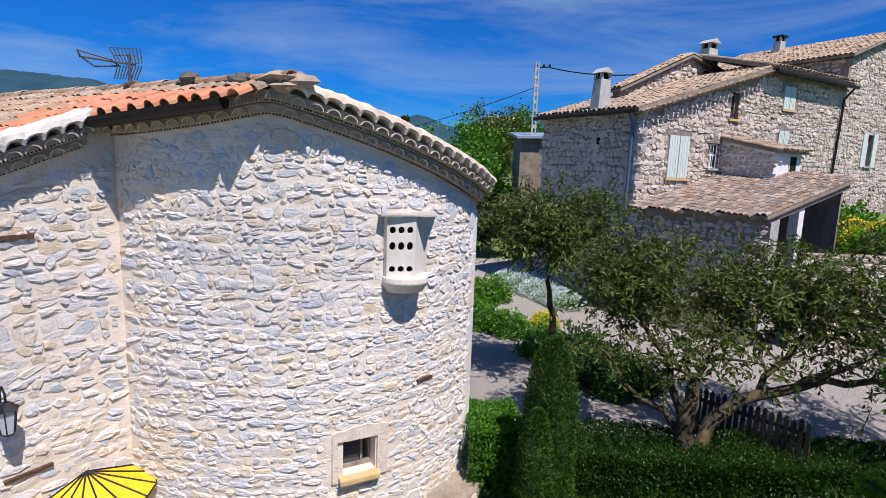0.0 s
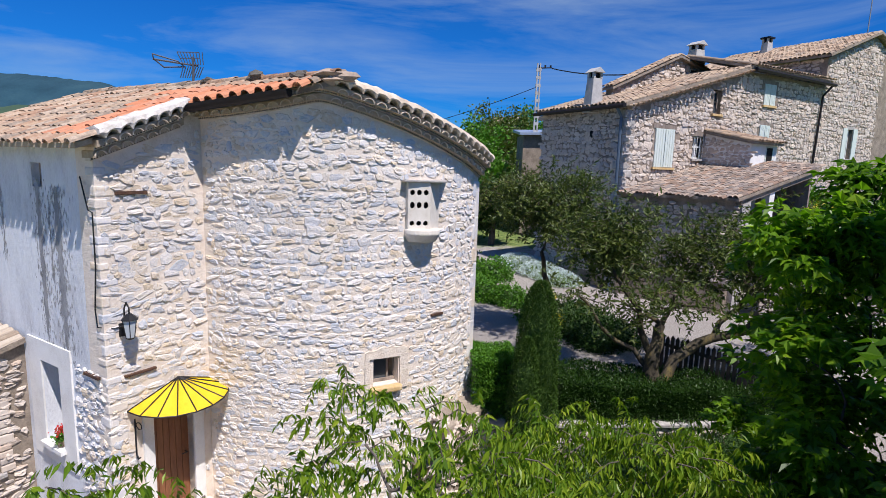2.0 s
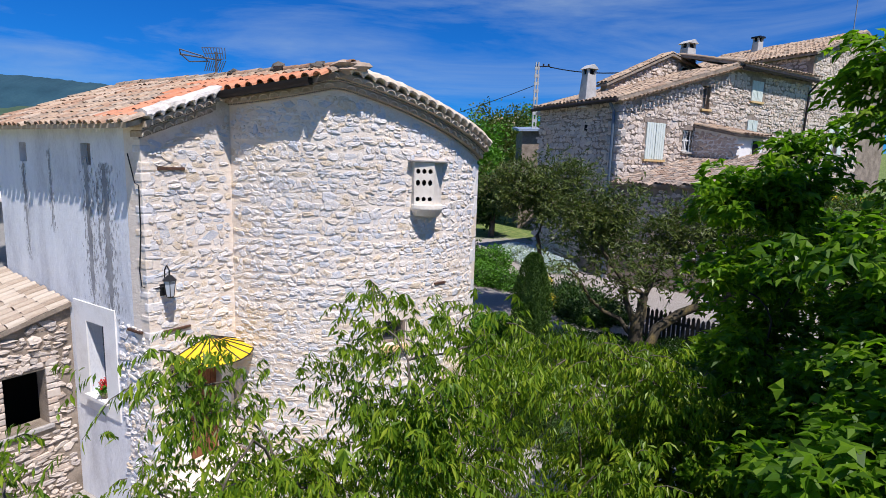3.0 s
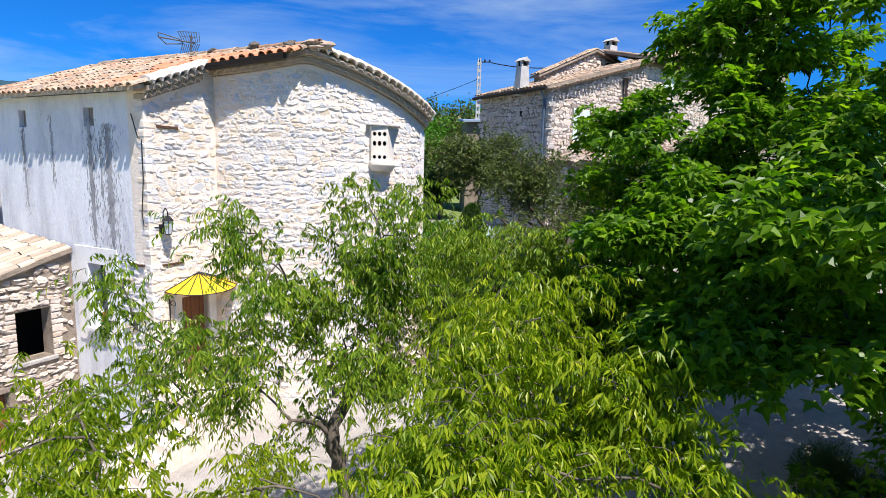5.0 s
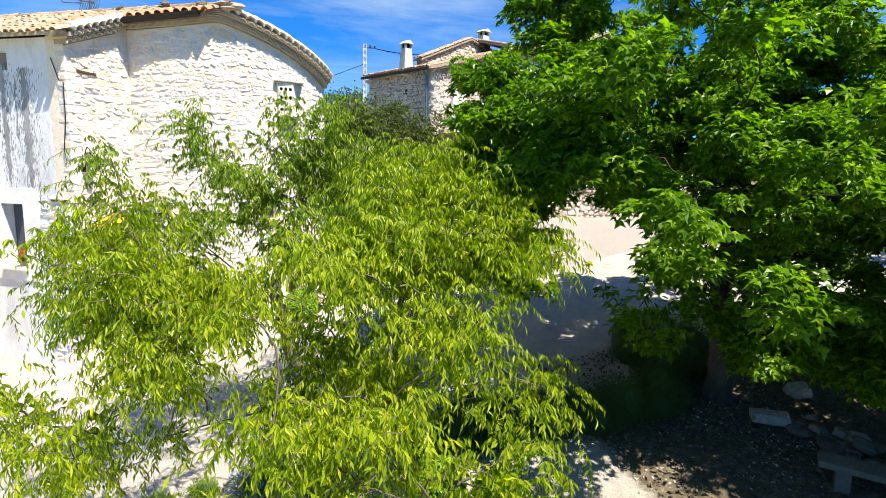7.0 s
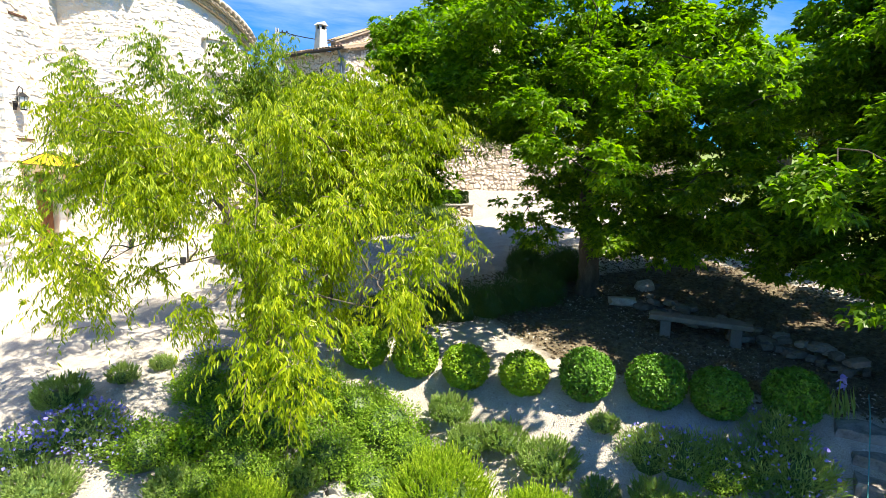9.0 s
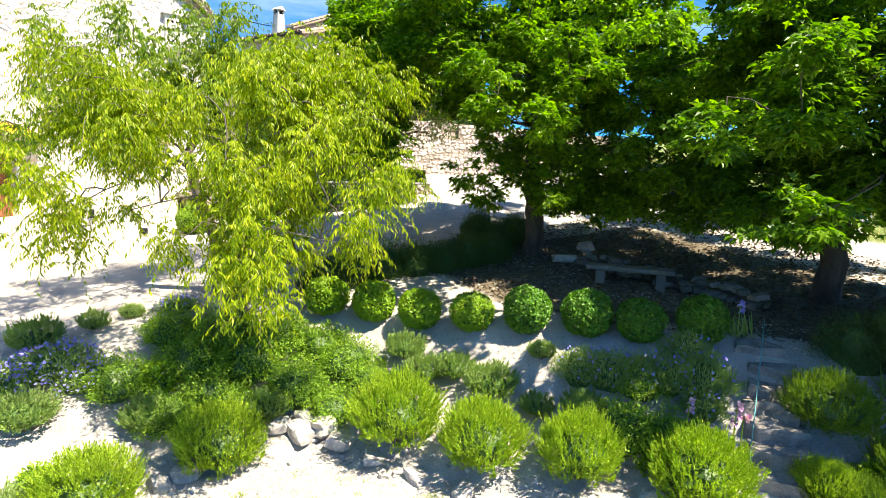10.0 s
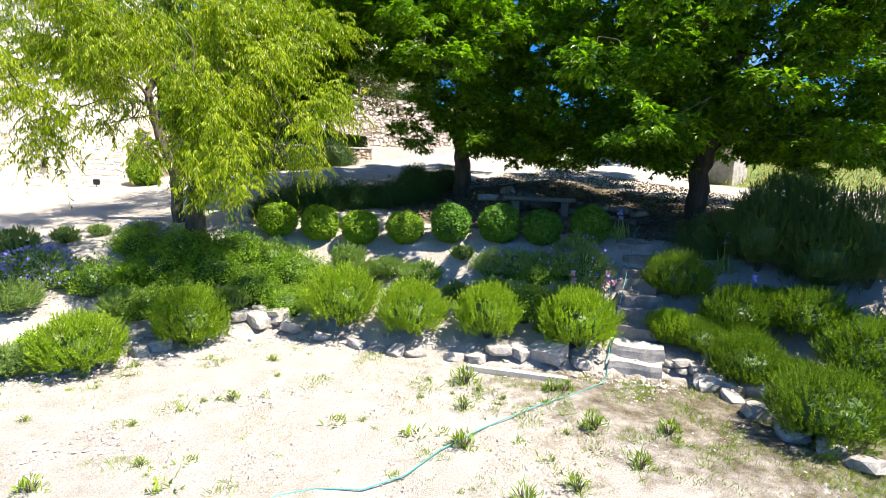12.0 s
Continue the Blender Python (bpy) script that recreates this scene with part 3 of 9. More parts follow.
part("window_surround", m, M_LIME, house, "smooth white plaster surround of the deep window", weld=True)
side_window = part("window", Mesh().box(hp(0.27, 1.55, 4.1), hdir(0.04, 0), hdir(0, 0.67), (0, 0, 1.52)), M_GLASS, house)
m = Mesh()
for z in (4.1, 5.56):
    m.box(hp(0.30, 1.55, z), hdir(0.07, 0), hdir(0, 0.67), (0, 0, 0.06))
for b in (1.55, 1.86, 2.16):
    m.box(hp(0.30, b, 4.16), hdir(0.07, 0), hdir(0, 0.06), (0, 0, 1.4))
part("window_frame", m, M_WHITEP, side_window)
m = Mesh()
m.box(hp(-0.12, 1.5, 4.02), hdir(0.45, 0), hdir(0, 0.77), (0, 0, 0.075))
part("window_sill", m, M_LIME, side_window, "sloping pale plaster sill")
for i, (b0, b1) in enumerate(((1.66, 2.02), (4.3, 4.62))):
    part("attic_opening", Mesh().box(hp(0.12, b0, 8.72), hdir(0.05, 0), hdir(0, b1 - b0), (0, 0, 0.4)), M_WOOD, house, "small attic opening closed by an old brown board")

# door, jambs and step
door = part("door", Mesh().box(hp(DOOR_A[0], 0.16, DOOR_Z[0]), hdir(DOOR_A[1] - DOOR_A[0], 0), hdir(0, 0.06), (0, 0, 2.04)), M_DOOR, house, "brown boarded wooden front door")
for i in range(6):
    part("door_board", Mesh().box(hp(DOOR_A[0] + 0.03 + i * 0.115, 0.148, DOOR_Z[0] + 0.04), hdir(0.105, 0), hdir(0, 0.014), (0, 0, 1.96)), M_DOOR, door)
part("door_handle", Mesh().tube([hp(1.34, 0.15, 3.9), hp(1.34, 0.08, 3.9), hp(1.24, 0.08, 3.9)], 0.012), M_IRON, door, "black iron lever handle")
m = Mesh()
m.box(hp(0.5, -0.05, 2.88), hdir(0.18, 0), hdir(0, 0.22), (0, 0, 2.1)), m.box(hp(1.42, -0.05, 2.88), hdir(0.2, 0), hdir(0, 0.22), (0, 0, 2.1))
m.box(hp(0.5, -0.05, 4.98), hdir(1.12, 0), hdir(0, 0.22), (0, 0, 0.16))
part("door_surround", m, M_LIME, house, "white plastered door jambs", bevel=0.015)
m = Mesh()
m.box(hp(0.1, -1.3, 0.8), hdir(1.6, 0), hdir(0, 1.3), (0, 0, 2.06))
part("door_landing", m, M_MORTAR, house, "stone landing before the door", bevel=0.02)
for i in range(7):
    part("door_step", Mesh().box(hp(0.1 - 0.28 * (i + 1), -1.3, 0.8), hdir(0.28, 0), hdir(0, 1.1), (0, 0, 2.06 - 0.19 * (i + 1))), M_MORTAR, house, bevel=0.02)

# yellow fan awning
awn = thing("awning", hp(1.14, 0, 5.0), "yellow canvas fan awning on black ribs over the door", "awning")
AN, AZ, ARIM, AH = 9, 5.45, 0.88, 0.31
cen = hp(1.14, -0.06, AZ)
rim = []
for i in range(AN + 1):
    t = math.pi * i / AN
    rim.append(hp(1.14 - ARIM * math.cos(t), -0.03 - 0.78 * math.sin(t), AZ - AH - 0.07 * math.sin(t)))
for i in range(AN):
    m = Mesh()
    p, q_ = rim[i], rim[i + 1]
    sag = (p + q_ + cen) / 3 - Vector((0, 0, 0.015))
    dn = Vector((0, 0, -0.012))
    m.add([cen, p, q_, sag, cen + dn, p + dn, q_ + dn, sag + dn], [(0, 1, 3), (1, 2, 3), (2, 0, 3), (4, 7, 5), (5, 7, 6), (6, 7, 4), (1, 5, 6, 2)])
    part("canvas_panel", m, M_AWN, awn)
for i in range(AN + 1):
    part("rib", Mesh().tube([cen + Vector((0, 0, 0.012)), rim[i] + Vector((0, 0, 0.008))], 0.011, 6), M_IRON, awn, "black metal rib")
m = Mesh()
m.tube([p for p in rim], 0.012, 6)
part("rim_bar", m, M_IRON, awn)
for a, sgn in ((0.36, 1), (1.92, -1)):
    m = Mesh()
    m.tube([hp(a, -0.05, 4.98), hp(a, -0.05, 4.35), hp(a, -0.10, 4.28), hp(a, -0.16, 4.33)], 0.014, 6)
    m.tube([hp(a, -0.06 - 0.09 * (1 - math.cos(k * 0.5)), 4.95 - 0.09 * math.sin(k * 0.5) - 0.01 * k) for k in range(12)], 0.008, 5)
    part("scroll_bracket", m, M_IRON, awn, "curled wrought-iron bracket")

# small window in the round wall
(wa0, wb0), wn0 = arc_s(WIN_S[0])
(wa1, wb1), wn1 = arc_s(WIN_S[1])
wd = (wa1 - wa0, wb1 - wb0)
low_win = part("small_window", Mesh().box(hp(wa0 - wn0[0] * 0.2, wb0 - wn0[1] * 0.2, WIN_Z[0]), hdir(wd[0] * 0.62, wd[1] * 0.62), hdir(-wn0[0] * 0.03, -wn0[1] * 0.03), (0, 0, 0.53)), M_GLASS, house, "small dark window with a timber frame")
m = Mesh()
for k in (0.0, 0.62, 0.93):
    m.box(hp(wa0 + wd[0] * k - wn0[0] * 0.17, wb0 + wd[1] * k - wn0[1] * 0.17, WIN_Z[0]), hdir(wd[0] * 0.07, wd[1] * 0.07), hdir(-wn0[0] * 0.05, -wn0[1] * 0.05), (0, 0, 0.53))
m.box(hp(wa0 - wn0[0] * 0.16, wb0 - wn0[1] * 0.16, WIN_Z[0]), hdir(*wd), hdir(-wn0[0] * 0.06, -wn0[1] * 0.06), (0, 0, 0.06))
part("window_frame", m, M_WOOD, low_win, "weathered timber frame")
m = Mesh()
m.box(hp(wa0 - 0.06 + wn0[0] * 0.12, wb0 + 0.03 + wn0[1] * 0.12, WIN_Z[0] - 0.13), hdir(wd[0] * 1.25, wd[1] * 1.25), hdir(-wn0[0] * 0.25, -wn0[1] * 0.25), (0, 0, 0.115))
part("window_sill", m, M_SAND, low_win, "ochre sandstone sill", bevel=0.03)
m = Mesh()
ragged = lambda i: 0.07 * math.sin(math.pi * i / 10) - 0.06 + 0.05 * noise.noise(Vector((i * 0.8, 3.3, 0)))
for i in range(10):
    (a, b), nn = arc_s(WIN_S[0] - 0.16 + i * 0.085)
    (c, d), n2 = arc_s(WIN_S[0] - 0.16 + (i + 1) * 0.085)
    if WIN_S[0] - 0.05 <= WIN_S[0] - 0.16 + i * 0.085 + 0.04 <= WIN_S[1] + 0.02:
        zz = [(WIN_Z[1] + 0.005, WIN_Z[1] + 0.2)]
    else:
        zz = [(WIN_Z[0] - 0.1, WIN_Z[1] + 0.2)]
    for z0, z1 in zz:
        m.hexa([hp(a + nn[0] * 0.035, b + nn[1] * 0.035, z0), hp(c + n2[0] * 0.035, d + n2[1] * 0.035, z0), hp(c, d, z0), hp(a, b, z0), hp(a + nn[0] * 0.03, b + nn[1] * 0.03, z1 + ragged(i)), hp(c + n2[0] * 0.03, d + n2[1] * 0.03, z1 + ragged(i + 1)), hp(c, d, z1 + ragged(i + 1)), hp(a, b, z1 + ragged(i))])
part("window_surround", m, mat("rough tan plaster", [(0.60, 0.49, 0.38), (0.74, 0.64, 0.53), (0.82, 0.74, 0.64)], 7, 0.95, 1.0, 6), low_win, "rough tan plaster surround", weld=True)

# low doorway and buttress at the right corner
(la, lb), ln = arc_s(LOW_S[0])
(la1, lb1), ln1 = arc_s(LOW_S[1])
part("lower_door", Mesh().box(hp(la - ln[0] * 0.3, lb - ln[1] * 0.3, LOW_Z[0]), hdir(la1 - la, lb1 - lb), hdir(-ln[0] * 0.05, -ln[1] * 0.05), (0, 0, LOW_Z[1] - LOW_Z[0])), M_WOOD, house, "old plank door in the lower doorway")
part("lintel", Mesh().box(hp(la + ln[0] * 0.12 - 0.06, lb + ln[1] * 0.12, LOW_Z[1] - 0.04), hdir((la1 - la) * 1.3, (lb1 - lb) * 1.3), hdir(-ln[0] * 0.3, -ln[1] * 0.3), (0, 0, 0.13)), M_WOOD, house, "dark timber lintel", bevel=0.02)
(ba, bb), bn = arc_s(4.55)
(ba1, bb1), bn1 = arc_s(ARC_LEN + 0.03)
m = Mesh()
o0, o1 = 0.62, 0.72
m.hexa([hp(ba + bn[0] * (o0 + 0.12), bb + bn[1] * (o0 + 0.12), 0.8), hp(ba1 + bn1[0] * (o1 + 0.12), bb1 + bn1[1] * (o1 + 0.12), 0.8), hp(ba1 - 0.3 * bn1[0], bb1 - 0.3 * bn1[1], 0.8), hp(ba - 0.3 * bn[0], bb - 0.3 * bn[1], 0.8),
        hp(ba + bn[0] * o0 * 0.75, bb + bn[1] * o0 * 0.75, 4.16), hp(ba1 + bn1[0] * o1 * 0.8, bb1 + bn1[1] * o1 * 0.8, 4.2), hp(ba1 - 0.3 * bn1[0], bb1 - 0.3 * bn1[1], 4.5), hp(ba - 0.3 * bn[0], bb - 0.3 * bn[1], 4.42)])
buttress = part("buttress", m, M_MORTAR2, house, "masonry buttress with a sloping mortar cap", bevel=0.05)
rb_ = random.Random(303)
bv = [Vector(q) for q in m.v]
for face in ((0, 1, 5, 4), (3, 0, 4, 7), (1, 2, 6, 5)):
    c4 = [bv[i] for i in face]
    nz = (c4[1] - c4[0]).cross(c4[3] - c4[0]).normalized()
    if nz.dot((c4[0] + c4[2]) / 2 - sum(bv, Vector()) / 8) < 0:
        nz = -nz
    for k in range(18):
        for q in range(4):
            u, v = (q + 0.5 + rb_.uniform(-0.4, 0.4)) / 4, (k + 0.5 + rb_.uniform(-0.4, 0.4)) / 18
            c = (c4[0] * (1 - u) + c4[1] * u) * (1 - v) + (c4[3] * (1 - u) + c4[2] * u) * v
            part("stone", Mesh().ball(c - nz * 0.07, 1.0, 7, 5, 0.9, (rb_.uniform(0.1, 0.2), rb_.uniform(0.1, 0.2), rb_.uniform(0.08, 0.13)), k * 5 + q), M_STONE2, buttress)
planter = thing("planter_box", hp(5.75, -3.75, 4.32), "blue-grey window box with young plants on the buttress", "planter")
pb = hp(5.62, -3.72, 4.33)
m = Mesh()
for k, (e, f) in enumerate((((0.5, 0.02), (0, 0)), ((0.5, 0.02), (0, 0.16)))):
    m.box(pb + hdir(0, f[1]), hdir(0.5, 0), hdir(0, 0.02), (0, 0, 0.17))
m.box(pb, hdir(0.02, 0), hdir(0, 0.18), (0, 0, 0.17)), m.box(pb + hdir(0.48, 0), hdir(0.02, 0), hdir(0, 0.18), (0, 0, 0.17)), m.box(pb, hdir(0.5, 0), hdir(0, 0.18), (0, 0, 0.12))
part("trough", m, plain("blue-grey plastic trough", (0.30, 0.38, 0.42), 0.5), planter)

# nesting box with three rows of three round holes
dove = thing("pigeon_box", hp(4.75, -3.3, 7.85), "cream plastered pigeon box with nine holes and rounded ledge", "pigeon box")
(da, db), dn_ = arc_s(4.02)
dn_ = (dn_[0] * math.cos(radians(-25)) - dn_[1] * math.sin(radians(-25)), dn_[0] * math.sin(radians(-25)) + dn_[1] * math.cos(radians(-25)))
dt = (-dn_[1], dn_[0])


def dp(x, y, z):
    return hp(da + dt[0] * x + dn_[0] * y, db + dt[1] * x + dn_[1] * y, z)


M_CREAM = mat("cream smooth plaster", [(0.60, 0.53, 0.44), (0.70, 0.64, 0.55), (0.76, 0.71, 0.63)], 5, 0.85, 0.15, 14)
DW, DY = 0.205, 0.20
hx, hz, hr, sides = (-0.125, 0.0, 0.125), (8.23, 8.56, 8.79), 0.046, 12
bmx = bmesh.new()
front = []
for iz, z in enumerate(hz):
    for x in hx:
        ring = []
        for k in range(sides):
            t = 2 * math.pi * k / sides
            ring.append((x + hr * math.cos(t), z + hr * (1.0 if iz == 0 else 1.35 if iz == 1 else 1.1) * math.sin(t)))
        front.append(ring)
m = Mesh()
cells_x, cells_z = (-DW, -0.0625, 0.0625, DW), (8.05, 8.40, 8.68, 8.97)
for iz in range(3):
    for ix in range(3):
        ring = front[iz * 3 + ix]
        x0, x1, z0, z1 = cells_x[ix], cells_x[ix + 1], cells_z[iz], cells_z[iz + 1]
        cx, cz = hx[ix], hz[iz]
        outer = []
        for k in range(sides):
            t = 2 * math.pi * k / sides
            c, s = math.cos(t), math.sin(t)
            r = min((x1 - cx if c > 0 else cx - x0) / max(1e-6, abs(c)), (z1 - cz if s > 0 else cz - z0) / max(1e-6, abs(s)))
            outer.append((cx + r * c, cz + r * s))
        vs = [dp(x, DY, z) for x, z in ring] + [dp(x, DY, z) for x, z in outer] + [dp(x, DY - 0.06, z) for x, z in ring]
        fs = [(k, (k + 1) % sides, sides + (k + 1) % sides, sides + k) for k in range(sides)] + [(k, 2 * sides + k, 2 * sides + (k + 1) % sides, (k + 1) % sides) for k in range(sides)]
        corners = [dp(x, DY, z) for x, z in ((x0, z0), (x1, z0), (x1, z1), (x0, z1))]
        m.add(vs, fs)
        for cpt, (x, z) in zip(corners, ((x0, z0), (x1, z0), (x1, z1), (x0, z1))):
            near = sorted(range(sides), key=lambda k: (outer[k][0] - x) ** 2 + (outer[k][1] - z) ** 2)[:2]
            m.add([cpt, dp(*[outer[near[0]][0], DY, outer[near[0]][1]]), dp(*[outer[near[1]][0], DY, outer[near[1]][1]])], [(0, 1, 2)])
bmx.free()
part("front_panel", m, M_CREAM, dove, "cream panel pierced by nine holes", weld=True)
for x, xb in ((-DW, -DW - 0.12), (DW - 0.03, DW + 0.2)):
    m = Mesh()
    q = [(xb, -0.16), (xb + 0.03, -0.16), (x + 0.03, DY - 0.002), (x, DY - 0.002)]
    m.hexa([dp(*p, 8.0) for p in q] + [dp(*p, 8.975) for p in q])
    part("side_panel", m, M_CREAM, dove)
# black box behind the holes in place of the unlit inside
m = Mesh()
q = [(-DW + 0.03, -0.1), (DW - 0.03, -0.1), (DW - 0.03, DY - 0.1), (-DW + 0.03, DY - 0.1)]
m.hexa([dp(*p, 8.0) for p in q] + [dp(*p, 8.96) for p in q])
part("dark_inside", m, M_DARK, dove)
m = Mesh()
n = 12
prof = [(0.0, 7.94), (0.0, 7.70)]
ring_t, ring_m, ring_b = [], [], []
for k in range(n + 1):
    t = math.pi * k / n
    ring_t.append(dp(0.08 - 0.33 * math.cos(t), 0.10 + 0.25 * math.sin(t), 8.12))
    ring_m.append(dp(0.08 - 0.34 * math.cos(t), 0.10 + 0.265 * math.sin(t), 8.03))
    ring_b.append(dp(0.08 - 0.27 * math.cos(t), 0.04 + 0.20 * math.sin(t), 7.88))
bk_t, bk_b = [dp(-0.25, -0.2, 8.12), dp(0.41, -0.2, 8.12)], [dp(-0.19, -0.2, 7.88), dp(0.35, -0.2, 7.88)]
vs = ring_t + ring_m + ring_b + bk_t + bk_b
o = n + 1
fs = [tuple([3 * o] + list(range(o)) + [3 * o + 1])[::-1], tuple([3 * o + 2] + list(range(2 * o, 3 * o)) + [3 * o + 3])]
fs += [(k, k + 1, o + k + 1, o + k) for k in range(n)] + [(o + k, o + k + 1, 2 * o + k + 1, 2 * o + k) for k in range(n)]
m.add(vs, fs)
part("ledge", m, M_CREAM, dove, "thick rounded cream ledge", bevel=0.02)
m = Mesh()
q = [(-0.36, -0.12), (0.60, -0.3), (0.50, 0.22), (-0.30, 0.28)]
m.hexa([dp(*p, 8.975) for p in q] + [dp(*p, 9.015) for p in q])
part("roof_slab", m, M_ROCK, dove, "flat grey stone slab on top", bevel=0.012)

# wall lantern
lamp = thing("wall_lantern", hp(0.27, 0, 6.4), "black iron wall lantern with frosted glass panes", "lantern")
lc = hp(0.27, -0.24, 6.62)
m = Mesh()
m.tube([hp(0.27, 0.0, 6.55), hp(0.27, -0.08, 6.5), hp(0.27, -0.1, 6.9), hp(0.27, -0.17, 7.0), hp(0.27, -0.24, 6.93), hp(0.27, -0.24, 6.86)], 0.013, 7)
part("bracket", m, M_IRON, lamp, smooth=True)
part("wall_plate", Mesh().box(hp(0.22, -0.03, 6.42), hdir(0.10, 0), hdir(0, 0.04), (0, 0, 0.22)), M_IRON, lamp, bevel=0.01)


def frustum(m, c, r0, r1, z0, z1, n=6):
    vs = [(c.x + r0 * math.cos(2 * math.pi * k / n), c.y + r0 * math.sin(2 * math.pi * k / n), z0) for k in range(n)] + [(c.x + r1 * math.cos(2 * math.pi * k / n), c.y + r1 * math.sin(2 * math.pi * k / n), z1) for k in range(n)]
    return m.add(vs, [tuple(range(n - 1, -1, -1)), tuple(range(n, 2 * n))] + [(k, (k + 1) % n, n + (k + 1) % n, n + k) for k in range(n)])


M_FROST = bpy.data.materials.new("frosted pane")
M_FROST.use_nodes = True
M_FROST.node_tree.nodes["Principled BSDF"].inputs["Base Color"].default_value = (0.5, 0.53, 0.55, 1)
M_FROST.node_tree.nodes["Principled BSDF"].inputs["Roughness"].default_value = 0.25
part("cap", frustum(frustum(Mesh(), lc, 0.135, 0.04, 6.74, 6.83), lc, 0.02, 0.012, 6.83, 6.88), M_IRON, lamp)
part("glass_body", frustum(Mesh(), lc, 0.065, 0.105, 6.45, 6.735), M_FROST, lamp, "frosted glass body")
for k in range(6):
    c, s = math.cos(2 * math.pi * k / 6), math.sin(2 * math.pi * k / 6)
    part("cage_bar", Mesh().tube([(lc.x + c * 0.068, lc.y + s * 0.068, 6.45), (lc.x + c * 0.108, lc.y + s * 0.108, 6.735)], 0.007, 4), M_IRON, lamp)
part("base_ring", frustum(Mesh(), lc, 0.05, 0.075, 6.42, 6.45), M_IRON, lamp)

# iron tie plates on the walls
for a0, a1, z, w in ((0.28, 0.78, 8.68, 0.055), (0.25, 0.78, 5.72, 0.04)):
    ob = part("iron_tie", Mesh().box(hp(a0, -0.045, z), hdir(a1 - a0, 0), hdir(0, 0.05), (0, 0, w)), M_RUST, None, "flat rusted iron tie plate fixed on the stone wall", category="iron tie", bevel=0.006)
(ia, ib), inn = arc_s(4.40)
(ia1, ib1), _n = arc_s(4.72)
part("iron_tie", Mesh().box(hp(ia + inn[0] * 0.04, ib + inn[1] * 0.04, 6.36), hdir(ia1 - ia, ib1 - ib), hdir(-inn[0] * 0.05, -inn[1] * 0.05), (0, 0, 0.05)), M_RUST, None, "flat rusted iron tie plate fixed on the stone wall", category="iron tie", bevel=0.006)
part("iron_tie", Mesh().box(hp(-0.05, 0.2, 5.72), hdir(0.05, 0), hdir(0, 0.45), (0, 0, 0.05)), M_RUST, None, "flat rusted iron tie plate fixed on the stone wall", category="iron tie", bevel=0.006)

# cable stapled down the corner
part("wall_cable", Mesh().tube([hp(-0.03, 0.35, 8.95), hp(-0.04, 0.15, 8.45), hp(-0.03, 0.05, 8.42), hp(-0.03, 0.06, 7.6), hp(-0.03, 0.16, 6.9), hp(-0.04, 0.1, 6.62), hp(0.15, -0.03, 6.58), hp(0.32, -0.03, 6.6)], 0.011, 5), M_IRON, None, "thin black cable stapled along the house corner", category="cable")


# ---- rubble stones ----
def stone_templates(n, seed, sides=8):
    """Angular broken stones, about 1 by 1, lying in x and z, with a rough faceted face along y."""
    r = np.random.default_rng(seed)
    out = []
    for _ in range(n):
        th = np.sort((np.arange(sides) + r.uniform(-0.36, 0.36, sides)) * 2 * np.pi / sides + r.uniform(0, 1))
        pw = r.uniform(2.2, 5.0)
        rad = 1 / (np.abs(np.cos(th)) ** pw + np.abs(np.sin(th)) ** pw) ** (1 / pw) * r.uniform(0.80, 1.10, sides) * 0.52
        ring = np.stack([rad * np.cos(th), np.zeros(sides), rad * np.sin(th)], -1)
        ring[:, 1] = 0.02
        tilt = r.uniform(-1.1, 1.1, 2)
        mid = ring * np.array([0.93, 1, 0.88])
        mid[:, 1] = np.maximum(0.10, 0.62 + r.uniform(-0.28, 0.30, sides) + ring[:, 0] * tilt[0] + ring[:, 2] * tilt[1])
        inn = ring * r.uniform(0.35, 0.62, (sides, 1))
        inn[:, 1] = np.maximum(0.2, 0.85 + r.uniform(-0.30, 0.30, sides) + inn[:, 0] * tilt[0] + inn[:, 2] * tilt[1])
        cen = np.array([[r.uniform(-0.12, 0.12), r.uniform(0.65, 1.1), r.uniform(-0.12, 0.12)]])
        back = ring * 1.03
        back[:, 1] = -0.8
        V = np.concatenate([back, ring, mid, inn, cen])
        F = []
        for k in range(sides):
            j = (k + 1) % sides
            for o in (0, sides, 2 * sides):
                F += [(o + k, o + j, o + sides + j), (o + k, o + sides + j, o + sides + k)]
            F.append((3 * sides + k, 3 * sides + j, 4 * sides))
        out.append((V, np.array(F)[:, ::-1]))
    return out


TEMPL = stone_templates(20, 11, 6) + stone_templates(16, 12, 5) + stone_templates(14, 13, 7)


